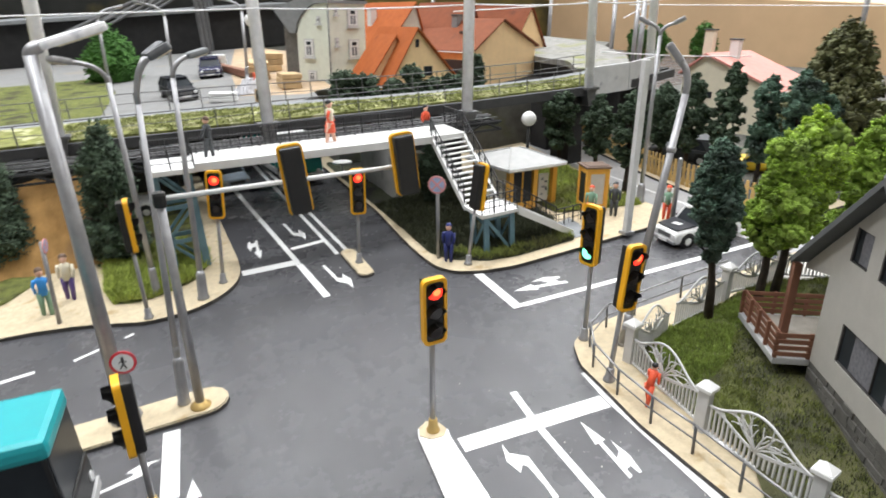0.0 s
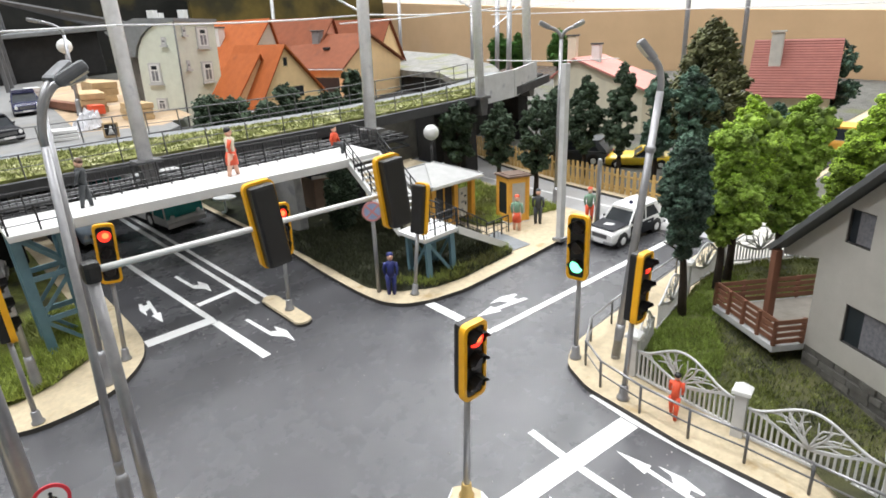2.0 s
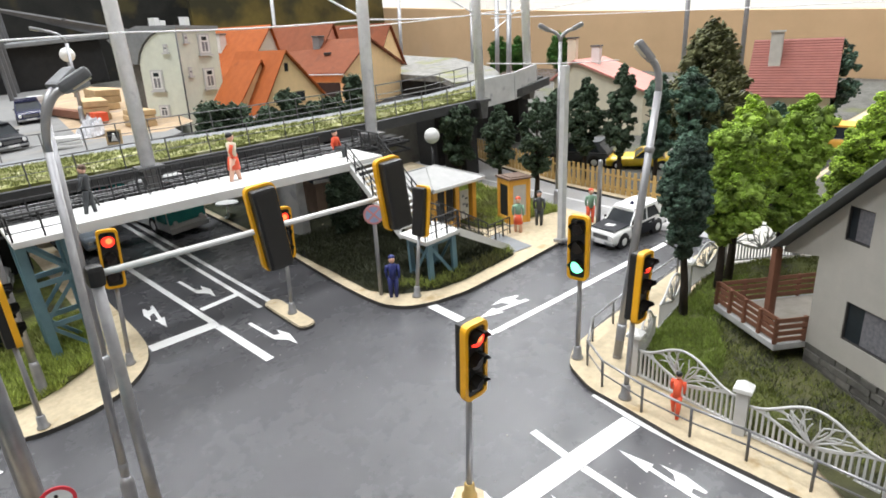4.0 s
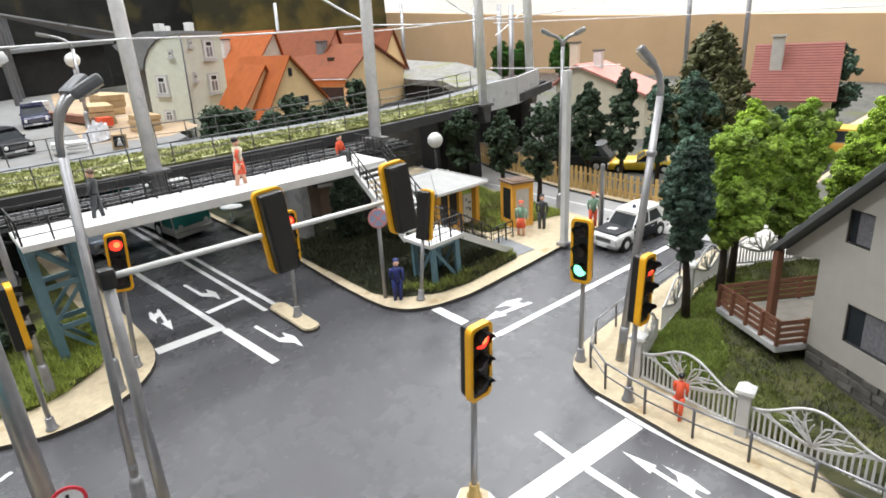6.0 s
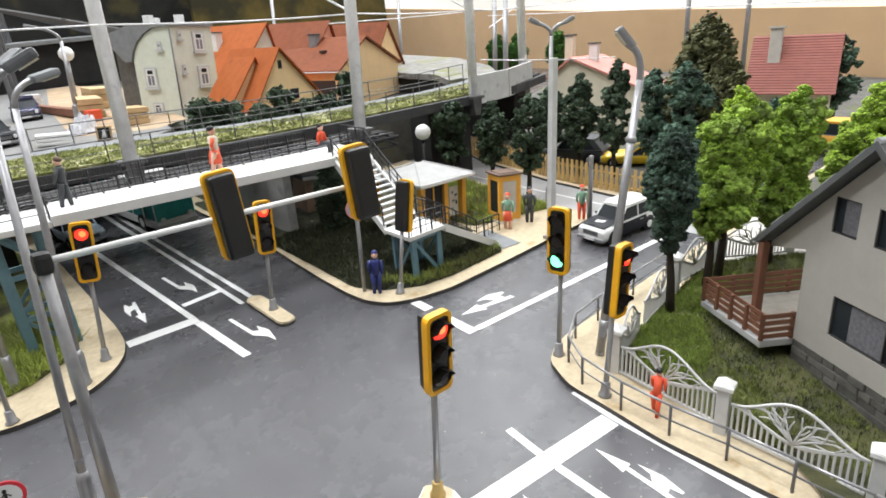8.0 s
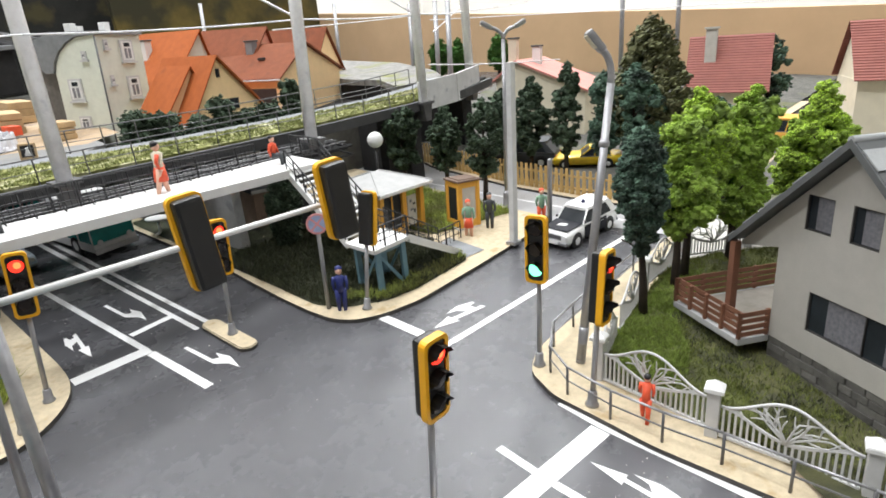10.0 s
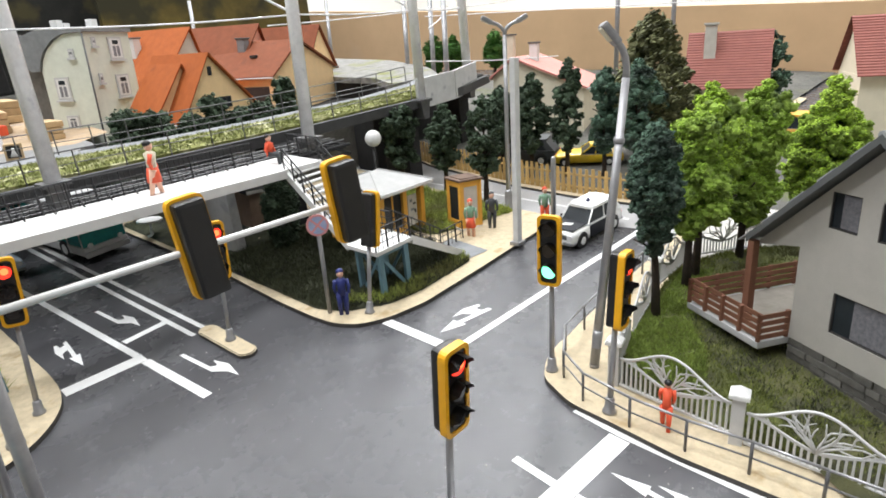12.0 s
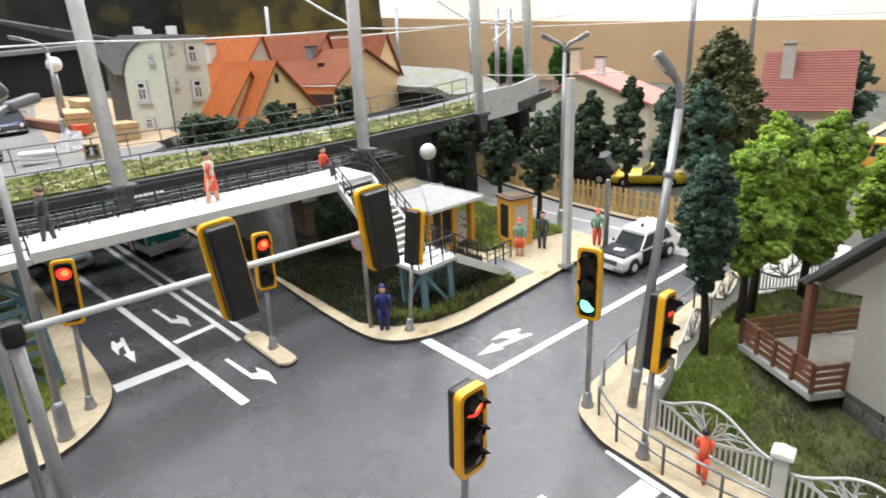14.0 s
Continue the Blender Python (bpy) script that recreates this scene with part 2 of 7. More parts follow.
def tube(bm, pts, rad, n=8):
    """A tube along points; rad a number or one for each point."""
    pts = [Vector(p) for p in pts]
    rads = rad if isinstance(rad, (list, tuple)) else [rad] * len(pts)
    rings = []
    side = None
    for i, p in enumerate(pts):
        d = (pts[min(i + 1, len(pts) - 1)] - pts[max(i - 1, 0)]).normalized()
        if side is None:
            side = d.orthogonal().normalized()
        side = (side - d * side.dot(d)).normalized()
        up = d.cross(side)
        rings.append([bm.verts.new(p + rads[i] * (math.cos(t) * side + math.sin(t) * up)) for t in [k * math.tau / n for k in range(n)]])
    for a, b in zip(rings, rings[1:]):
        for k in range(n):
            bm.faces.new((a[k], a[(k + 1) % n], b[(k + 1) % n], b[k])).smooth = True
    bm.faces.new(rings[0][::-1])
    bm.faces.new(rings[-1])
    return bm


def lathe(bm, prof, n=14, at=(0, 0, 0), m=None):
    """A body turned round z from (radius, height) pairs."""
    at = Vector(at)
    rings = []
    for r, z in prof:
        ring = []
        for k in range(n):
            p = at + Vector((r * math.cos(k * math.tau / n), r * math.sin(k * math.tau / n), z))
            ring.append(bm.verts.new(m @ p if m is not None else p))
        rings.append(ring)
    for a, b in zip(rings, rings[1:]):
        for k in range(n):
            bm.faces.new((a[k], a[(k + 1) % n], b[(k + 1) % n], b[k])).smooth = True
    bm.faces.new(rings[0][::-1])
    bm.faces.new(rings[-1])
    return bm


def prism(bm, pts, z0, z1, bevel=0.0, m=None):
    """An upright prism over a plan outline."""
    lo = [bm.verts.new(Vector((x, y, z0))) for x, y in pts]
    hi = [bm.verts.new(Vector((x, y, z1))) for x, y in pts]
    n = len(pts)
    top = bm.faces.new(hi)
    bm.faces.new(lo[::-1])
    for i in range(n):
        bm.faces.new((lo[i], lo[(i + 1) % n], hi[(i + 1) % n], hi[i]))
    if m is not None:
        for v in lo + hi:
            v.co = m @ v.co
    if bevel:
        bmesh.ops.bevel(bm, geom=[e for e in top.edges], offset=bevel, segments=2, affect="EDGES")
    bmesh.ops.recalc_face_normals(bm, faces=bm.faces[:])
    return bm


def unit_ico(sub):
    bm = bmesh.new()
    bmesh.ops.create_icosphere(bm, subdivisions=sub, radius=1.0)
    v = np.array([w.co[:] for w in bm.verts])
    f = [tuple(w.index for w in q.verts) for q in bm.faces]
    bm.free()
    return v, np.array(f)


ICO = {s: unit_ico(s) for s in (1, 2)}


def clump_mesh(name, clumps, mat, seed, jit=0.42, sub=1):
    """One mesh of many ragged clumps (x, y, z, radius)."""
    rng = np.random.default_rng(seed)
    v, f = ICO[sub]
    c = np.array(clumps)
    k = c[:, 3:4] * (1 + rng.uniform(-jit, jit, (len(c), len(v))))
    sq = np.stack([np.ones(len(c)), np.ones(len(c)), rng.uniform(0.7, 1.05, len(c))], -1)
    p = c[:, None, :3] + v[None] * k[..., None] * sq[:, None]
    fs = (f[None] + (np.arange(len(c)) * len(v))[:, None, None]).reshape(-1, 3)
    me = bpy.data.meshes.new(name)
    me.from_pydata((p.reshape(-1, 3) * U).tolist(), [], fs.tolist())
    me.materials.append(mat)
    return me


TET_V = np.array([(1, 1, 1), (-1, -1, 1), (-1, 1, -1), (1, -1, -1)], float) * 0.8
TET_F = np.array([(0, 2, 1), (0, 1, 3), (0, 3, 2), (1, 2, 3)])


def flake_mesh(name, clumps, mat, seed, per=10, size=0.085, jit=0.5, toplit_flock=0.0):
    """Foliage: many small ragged flakes scattered over the skins of clumps (x, y, z, radius)."""
    rng = np.random.default_rng(seed)
    c = np.repeat(np.array(clumps), per, 0)
    d = rng.normal(size=(len(c), 3))
    d /= np.linalg.norm(d, axis=1)[:, None]
    if toplit_flock:
        # flock sprinkled on upper sides, thin at the foot; paints in a lit top
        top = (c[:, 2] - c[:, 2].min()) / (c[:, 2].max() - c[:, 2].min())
        keep = rng.random(len(c)) < toplit_flock * (0.25 + 0.75 * top) * (0.45 + 0.55 * d[:, 2])
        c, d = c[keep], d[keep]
    p = c[:, :3] + d * c[:, 3:4] * rng.uniform(0.62, 1.28, (len(c), 1))
    s = size * rng.uniform(0.5, 1.5, (len(c), 1, 1)) * (1 + rng.uniform(-jit, jit, (len(c), 4, 1)))
    w = TET_V[None] * s * np.stack([rng.uniform(0.6, 1.3, len(c)), rng.uniform(0.6, 1.3, len(c)), rng.uniform(0.3, 0.9, len(c))], -1)[:, None]
    w = w + 0.35 * np.roll(w, 1, 2) * rng.uniform(-1, 1, (len(c), 1, 1))
    v = (p[:, None] + w).reshape(-1, 3)
    f = (TET_F[None] + (np.arange(len(c)) * 4)[:, None, None]).reshape(-1, 3)
    me = bpy.data.meshes.new(name)
    me.from_pydata((v * U).tolist(), [], f.tolist())
    me.materials.append(mat)
    return me


def ball(bm, c, r, n=12, sq=(1, 1, 1)):
    v = bmesh.ops.create_uvsphere(bm, u_segments=n, v_segments=max(6, n // 2 + 2), radius=1.0)["verts"]
    for w in v:
        w.co = Vector(c) + Vector((w.co.x * r * sq[0], w.co.y * r * sq[1], w.co.z * r * sq[2]))
        for f in w.link_faces:
            f.smooth = True
    return bm


def B():
    return bmesh.new()


def mesh_of(name, bm, mats):
    me = bpy.data.meshes.new(name)
    for v in bm.verts:
        v.co *= U
    bm.to_mesh(me)
    bm.free()
    for k in mats if isinstance(mats, (list, tuple)) else [mats]:
        me.materials.append(k)
    return me


def part(name, bm, mat, parent, label="", m=None):
    ob = new(name, mesh_of(name, bm, mat))
    ob.parent = parent
    if m is not None:
        ob.matrix_basis = m
    if label:
        ob["label"] = label
    return ob


def piece(name, me, parent, m):
    ob = new(name, me)
    ob.parent = parent
    ob.matrix_basis = m
    return ob


def thing(name, m, label, category, group="", kind=""):
    ob = new(name)
    ob.empty_display_size = 0.005
    ob.matrix_basis = m
    return tagged(ob, label, category, group, kind)


def solid(name, bm, mat, m, label, category="", group="", kind=""):
    ob = new(name, mesh_of(name, bm, mat))
    ob.matrix_basis = m
    return tagged(ob, label, category, group, kind)


def setm(bm, start, k):
    """Gives the faces made since start the material slot k."""
    bm.faces.ensure_lookup_table()
    for f in bm.faces[start:]:
        f.material_index = k
    return len(bm.faces)


def round_path(pts, r, n=5):
    """An outline with its corners rounded."""
    out = []
    k = len(pts)
    for i in range(k):
        p, a, b = Vector(pts[i]), Vector(pts[i - 1]), Vector(pts[(i + 1) % k])
        d1, d2 = (a - p), (b - p)
        q = min(r, d1.length * 0.45, d2.length * 0.45)
        s, e = p + d1.normalized() * q, p + d2.normalized() * q
        for j in range(n + 1):
            t = j / n
            out.append(tuple((1 - t) ** 2 * s + 2 * t * (1 - t) * p + t * t * e))
    return out


def moved(dx=0, dy=0, dz=0, rz=0):
    return pose(dx * U, dy * U, dz * U, 0, 0, rz)


def cm(dx=0, dy=0, dz=0, rx=0, ry=0, rz=0):
    """A pose in centimetres, for shaping meshes."""
    return Matrix.LocRotScale((dx, dy, dz), Euler([radians(a) for a in (rx, ry, rz)]), None)

# ---- the large structure ----
def sheet(name, pts, z, mat, label):
    bm = B()
    bm.faces.new([bm.verts.new((x, y, z)) for x, y in pts])
    bmesh.ops.recalc_face_normals(bm, faces=bm.faces[:])
    if bm.faces[:][0].normal.z < 0:
        bmesh.ops.reverse_faces(bm, faces=bm.faces[:])
    return solid(name, bm, mat, lie(), label, kind="structure")


sheet("road", [(-160, -140), (170, -140), (170, 190), (-160, 190)], 0.0, ASPHALT, "smooth grey painted asphalt road of the model town")

sheet("side_street", round_path([(24.0, 22.8), (25.0, 20.6), (25.5, 18.6), (25.9, 15.8), (29.5, 15.8), (29.2, 19), (29.0, 27), (31, 36), (36, 46), (27, 46), (25.8, 34), (24.8, 27)], 0.3), 0.006, PALEROAD, "pale grey side street along the yellow fence")


def pavement(name, outline, h, label, mat=PAVE):
    """A raised pavement: a pale top with a dark kerb face."""
    bm = B()
    prism(bm, outline, -0.1, h, bevel=0.04)
    for f in bm.faces:
        f.material_index = 0 if f.normal.z > 0.5 else 1
    return solid(name, bm, [mat, KERBM], lie(), label, kind="structure")


SE = round_path([(11.5, -60), (11.5, 10.2), (11.74, 12.1), (11.88, 13.5), (12.5, 14.75), (13.3, 15.2), (14.2, 15.4), (16.0, 15.5), (21.6, 15.75), (29.0, 15.9), (60, 16.2), (60, -60)], 0.35)
NE = round_path([(11.45, 70), (11.4, 32.0), (11.18, 29.0), (11.03, 26.6), (10.99, 24.5), (11.1, 23.2), (11.6, 22.3), (12.6, 21.75), (14.2, 21.4), (18.1, 21.5), (21.4, 21.65), (24.2, 21.75), (24.9, 22.4), (25.2, 27.5), (26.2, 34.0), (27.5, 45), (30, 70)], 0.45)
NW = round_path([(2.95, 70), (3.02, 29.2), (2.92, 27.8), (2.6, 26.75), (2.1, 26.0), (1.4, 25.35), (0.5, 24.9), (-0.5, 24.78), (-1.4, 24.82), (-2.4, 25.3), (-3.7, 25.87), (-5.6, 26.35), (-8, 26.6), (-60, 27), (-60, 70)], 0.5)
pavement("pavement_southeast", SE, 0.17, "sandy beige pavement with a dark worn kerb")
pavement("pavement_northeast", NE, 0.17, "sandy beige corner pavement with a dark worn kerb")
pavement("pavement_northwest", NW, 0.17, "sandy beige rounded pavement with a dark worn kerb")
pavement("pavement_east", round_path([(28.6, 18.5), (28.3, 23), (28.6, 27.7), (30.0, 35.6), (34, 45), (60, 45), (60, 18.5)], 0.4), 0.15, "narrow beige pavement along the yellow fence")


def capsule(x0, x1, y0, y1, n=7, ends="both", turn=False):
    """A strip along x with rounded ends."""
    r = (y1 - y0) / 2
    cy = (y0 + y1) / 2
    pts = [(x1 - r + r * math.sin(i * math.pi / n), cy - r * math.cos(i * math.pi / n)) for i in range(n + 1)]
    if ends == "both":
        pts += [(x0 + r - r * math.sin(i * math.pi / n), cy + r * math.cos(i * math.pi / n)) for i in range(n + 1)]
    else:
        pts += [(x0, y1), (x0, y0)]
    return [(cx, cy2) for cx, cy2 in pts]


pavement("traffic_island_west", capsule(-22, 0.95, 17.3, 18.75, ends="one"), 0.17, "pale sandy traffic island with a rounded end")
pavement("traffic_island_north", [(y, x) for x, y in capsule(24.15, 27.6, 7.69, 8.44)][::-1], 0.17, "small sandy traffic island with worn edges")
pavement("traffic_island_south", [(5.62, 13.0), (5.75, 13.35), (6.1, 13.55), (6.42, 13.35), (6.55, 12.9), (6.45, 12.45), (6.3, 9.8), (6.25, -30), (4.9, -30), (5.25, 10.3)], 0.1, "white painted traffic island with a sandy tip", mat=PAINT)
bm = B()
prism(bm, [(5.66, 13.0), (5.78, 13.3), (6.1, 13.5), (6.4, 13.3), (6.5, 12.9), (6.3, 12.65), (5.9, 12.7)], 0.1, 0.125)
solid("island_tip", bm, PAVE, lie(), "sandy rounded tip of the white traffic island", kind="structure")


# painted road marks, each a thin layer of its own
def mark(pts, label="white painted road line", name="road_marking", z=0.012):
    bm = B()
    f = bm.faces.new([bm.verts.new((x, y, z)) for x, y in pts])
    f.normal_update()
    if f.normal.z < 0:
        f.normal_flip()
    return solid(name, bm, PAINT, lie(), label, "road marking", "road markings", "structure")


def stripe(x0, y0, x1, y1, w, **k):
    a, b = Vector((x0, y0)), Vector((x1, y1))
    d = (b - a).normalized()
    s = Vector((-d.y, d.x)) * w / 2
    return mark([tuple(a + s), tuple(b + s), tuple(b - s), tuple(a - s)], **k)


stripe(5.84, 23.3, 5.6, 27.36, 0.33)
stripe(5.57, 28.0, 5.0, 37.7, 0.26)
stripe(5.0, 37.7, 4.2, 52, 0.28)
stripe(2.95, 27.8, 5.7, 27.68, 0.62, z=0.012)
stripe(5.71, 29.5, 7.48, 29.68, 0.36)
stripe(7.6, 27.55, 7.3, 39.5, 0.21)
stripe(7.3, 39.5, 6.85, 58, 0.27)
stripe(8.16, 27.55, 7.85, 39.8, 0.21)
stripe(7.85, 39.8, 7.35, 58, 0.27)
stripe(12.5, 21.85, 12.38, 18.2, 0.42)
stripe(12.62, 18.3, 23.6, 17.75, 0.3)
stripe(23.6, 17.75, 30, 17.45, 0.3)
stripe(26.9, 22.5, 27.0, 34, 0.18)
stripe(26.6, 18.8, 26.9, 22.5, 0.18)
stripe(11.86, 13.28, 11.62, 11.7, 0.26)
stripe(11.62, 11.7, 11.36, 7.2, 0.26)
stripe(11.36, 7.2, 11.25, -20, 0.26)
stripe(6.6, 12.15, 11.46, 11.71, 0.62)
stripe(9.22, 13.55, 9.05, 12.25, 0.24)
stripe(8.98, 11.6, 8.8, 8.6, 0.24)
stripe(8.8, 8.6, 8.6, -20, 0.24)
stripe(-0.92, 17.1, -1.18, 14.1, 0.5)
stripe(-3.95, 23.3, -2.6, 23.95, 0.16)
stripe(-2.2, 24.14, -1.85, 24.32, 0.16)
stripe(-7.6, 22.9, -5.2, 23.2, 0.2)
stripe(-12, 22.6, -9.4, 22.8, 0.2)


def arrow(x, y, rz, kind="bent", s=1.0, wide=1.0):
    """A lane arrow lying on the road: tail at the place, tip 2.4 s ahead along local y."""
    c, sn = math.cos(radians(rz)), math.sin(radians(rz))
    shapes = {
        "bent": [[(-0.08, 0), (0.08, 0), (-0.06, 2.06), (-0.2, 1.75)],
                 [(-0.18, 1.73), (-0.41, 1.87), (-0.5, 1.41), (-0.7, 2.14), (-0.51, 3.12), (-0.42, 2.55), (-0.06, 2.06)]],
        "left": [[(-0.08, 0), (0.08, 0), (0.14, 0.8), (0.2, 1.63), (-0.02, 1.31), (-0.02, 0.49)],
                 [(0.2, 1.63), (-0.2, 2.0), (-0.19, 2.42), (-0.43, 1.75), (-0.32, 1.2), (-0.12, 1.43), (-0.02, 1.31)]],
        "both": [[(-0.12, 0), (0.02, 0.05), (0.18, 1.5), (0.04, 1.5)], [(-0.08, 1.47), (0.3, 1.5), (0.17, 2.5)],
                 [(-0.02, 0.3), (0.22, 0.36), (0.34, 0.96), (0.09, 0.75)], [(0.24, 0.05), (0.33, 0.03), (0.48, 0.69), (0.42, 1.4), (0.32, 0.94), (0.22, 0.36)]],
        "plain": [[(-0.07, 0), (0.07, 0), (0.1, 0.95), (-0.1, 0.95)], [(-0.3, 0.9), (0.3, 0.9), (0.0, 2.0)]],
    }
    bm = B()
    for sh in shapes[kind]:
        f = bm.faces.new([bm.verts.new((x + s * (px * wide * c - py * sn), y + s * (px * wide * sn + py * c), 0.012 + 0.001 * len(bm.faces))) for px, py in sh])
        f.normal_update()
        if f.normal.z < 0:
            f.normal_flip()
    return solid("lane_arrow", bm, PAINT, lie(), "white painted lane arrow on the road", "lane arrow", "lane arrows", "structure")


arrow(10.02, 8.82, 0, "both", 1.0)
arrow(7.83, 9.2, 0, "left", 1.0)
arrow(4.26, 31.78, 180, "both", 1.08)
arrow(6.19, 33.49, 180, "bent", 1.02)
arrow(6.6, 26.6, 180, "bent", 1.0)
arrow(15.45, 19.15, 88, "both", 1.0, 1.6)
arrow(-3.1, 15.3, -76, "left", 0.8)
arrow(-0.62, 13.2, -3, "plain", 0.7)

# green ground, earth and the higher terrain behind the viaduct
GR = round_path([(11.75, 44), (11.55, 28), (11.45, 24.8), (12.0, 23.5), (13.4, 22.45), (15, 22.2), (18.4, 22.35), (18.6, 24.6), (19.2, 25.4), (19.4, 44)], 0.3)


def turf(name, outline, z, mat, label, bumps=0.12, step=0.5):
    """A lawn with an uneven surface, trimmed to an outline."""
    xs, ys = [p[0] for p in outline], [p[1] for p in outline]
    bm = B()
    bm.faces.new([bm.verts.new((x, y, z)) for x, y in outline])
    bmesh.ops.triangulate(bm, faces=bm.faces[:])
    for axis, lo, hi in ((0, min(xs), max(xs)), (1, min(ys), max(ys))):
        k = lo + step
        while k < hi:
            no = Vector((1, 0, 0)) if axis == 0 else Vector((0, 1, 0))
            bmesh.ops.bisect_plane(bm, geom=bm.verts[:] + bm.edges[:] + bm.faces[:], plane_co=no * k, plane_no=no)
            k += step
    rim = {v for e in bm.edges if e.is_boundary for v in e.verts}
    for v in bm.verts:
        if v not in rim:
            v.co.z += bumps * (0.6 + noise.noise(v.co * 0.8) + 0.5 * noise.noise(v.co * 2.6))
    bmesh.ops.recalc_face_normals(bm, faces=bm.faces[:])
    if sum(f.normal.z for f in bm.faces) < 0:
        bmesh.ops.reverse_faces(bm, faces=bm.faces[:])
    for f in bm.faces:
        f.smooth = True
    return solid(name, bm, mat, lie(), label, kind="structure")


turf("grass_corner", GR, 0.19, SHADEGRASS, "grass under the footbridge stairs, darkened in colour for their shade")
turf("grass_booth", round_path([(19.8, 25.9), (24.6, 24.4), (24.8, 27.5), (25.6, 33.5), (19.8, 34)], 0.4), 0.19, GRASS, "mossy green grass behind the telephone booth")
turf("grass_northwest", round_path([(1.7, 44), (1.75, 29.6), (1.0, 28.0), (-0.4, 27.1), (-1.6, 26.8), (-2.6, 27.2), (-2.9, 28.5), (-3.0, 44)], 0.5), 0.19, GRASS, "olive green grass patch by the footbridge tower", 0.2)
turf("grass_west", round_path([(-20, 30.0), (-7.1, 29.7), (-6.0, 31.5), (-6.3, 37), (-6.6, 44), (-20, 44)], 0.4), 0.19, GRASS, "dull olive grass beside the sandy path", 0.2, 1.0)
bm = B()
N = 16
soil = []
for i in range(N + 1):
    for j in range(N + 1):
        u, v = i / N, j / N
        x, y = -7.6 + 5.0 * u, 32.6 + 2.7 * v
        bump = noise.noise(Vector((x * 0.9, y * 0.9, 2.0))) * 0.3 + noise.noise(Vector((x * 3, y * 3, 5.0))) * 0.12
        soil.append(bm.verts.new((x, y, 0.1 + 4.0 * v ** 1.1 + bump * min(1, 4 * v) + 0.06)))
for i in range(N):
    for j in range(N):
        k = i * (N + 1) + j
        bm.faces.new((soil[k], soil[k + N + 1], soil[k + N + 2], soil[k + 1]))
solid("earth_bank", bm, EARTH, lie(), "bare orange-brown earth bank below the viaduct", kind="structure")
LAWN = round_path([(13.0, -20), (13.05, 9.2), (13.55, 12.85), (14.5, 13.4), (18, 13.95), (20.5, 14.25), (22.6, 14.3), (23.6, 13.7), (25.5, 12.2), (29, 8.8), (29, -20)], 0.3)
turf("lawn", LAWN, 0.19, LAWNM, "uneven olive green lawn in front of the grey house", 0.16, 0.8)
# dark patch with sparser grass: shade of house and balcony put into colour
BEDSHADE = surf("house_shade_ground", (0.055, 0.056, 0.026), 0.95, var=0.5, scale=200, bump=1.0, bscale=2200, stain=(0.09, 0.09, 0.035), stain_at=0.5, stain_scale=60)
BED = round_path([(17.2 + a * math.cos(radians(-33)) - b * math.sin(radians(-33)), 9.2 + a * math.sin(radians(-33)) + b * math.cos(radians(-33))) for a, b in ((-1.1, 3.2), (-1.9, 1.0), (-1.9, -1.5), (-2.7, -3.4), (-2.9, -6.0), (-3.4, -10), (0.3, -10), (0.3, 0.4), (3.2, 0.4), (3.2, 3.2))], 0.5)
turf("soil_bed", BED, 0.3, BEDSHADE, "dark ground along the foot of the grey house, shade put into its colour", 0.1, 0.5)
sheet("white_yard", [(22.4, 14.75), (29, 15.5), (30.4, 15.5), (30.4, 6.0), (27.9, 9.6)], 0.21, CONC, "pale bright yard behind the white fence")
sheet("sandy_drive", [(30.4, 15.5), (60, 16), (60, -5), (30.4, 6.0)], 0.21, FARG, "mottled grey-brown ground beyond the bright yard")
turf("garden_east", round_path([(29.6, 19.2), (29.3, 23), (29.6, 27.7), (31.0, 35.4), (35, 44), (74, 60), (74, 19.2)], 0.5), 0.2, FARG, "mottled grey garden ground behind the yellow fence", 0.2, 3.0)
bm = B()
prism(bm, [(-100, 45.5), (-12, 45.0), (2.2, 44.6), (2.2, 70), (12.6, 70), (12.6, 43), (24, 40.5), (31, 41), (38, 50), (60, 70), (60, 160), (-100, 160)], -0.2, 3.4)
solid("terrain_north", bm, FARG, lie(), "raised grey terrain carrying the houses behind the viaduct", kind="structure")
bm = B()
prism(bm, [(-60, 49), (-12, 47.3), (2, 45.6), (9.5, 44.6), (12.6, 47), (13.6, 56), (16, 62), (18, 112), (-60, 112)], 4.3, 4.75)
solid("yard_north", bm, YARD, lie(), "pale grey parking yard behind the viaduct", kind="structure")
GRAVEL = surf("pale_gravel", (0.23, 0.225, 0.21), 0.95, var=0.35, scale=160, bump=1.0, bscale=1500, stain=(0.2, 0.21, 0.08), stain_at=0.55, stain_scale=28)
BRANCH = round_path([(32.4, 41.0), (35.2, 46.0), (34.9, 50.0), (36.5, 56.0), (33.0, 68.0), (48.0, 68.0), (46.0, 55.0), (41.0, 45.0), (37.4, 40.6)], 1.2)
bm = B()
prism(bm, BRANCH, 4.75, 5.25, 0.05)
solid("branch_deck", bm, GRAVEL, lie(), "pale gravelled deck of the branch line curving away behind the houses", kind="structure")
# wall in black: the shadow under the branch deck put into its colour
bm = B()
prism(bm, [(40.2 + (x - 40.2) * 0.97, 52 + (y - 52) * 0.97) for x, y in BRANCH], 0, 4.75)
solid("wall_branch", bm, SOOTSHADE, lie(), "retaining wall under the branch line, coloured black for its shade", kind="structure")
# black sheet in place of the shadow between deck and houses
sheet("pit_floor", [(26.5, 41.2), (31.2, 41.6), (37.6, 50.2), (38, 62), (28, 62), (26, 48)], 3.42, SOOTSHADE, "ground between the branch line and the houses, coloured black for its shade")
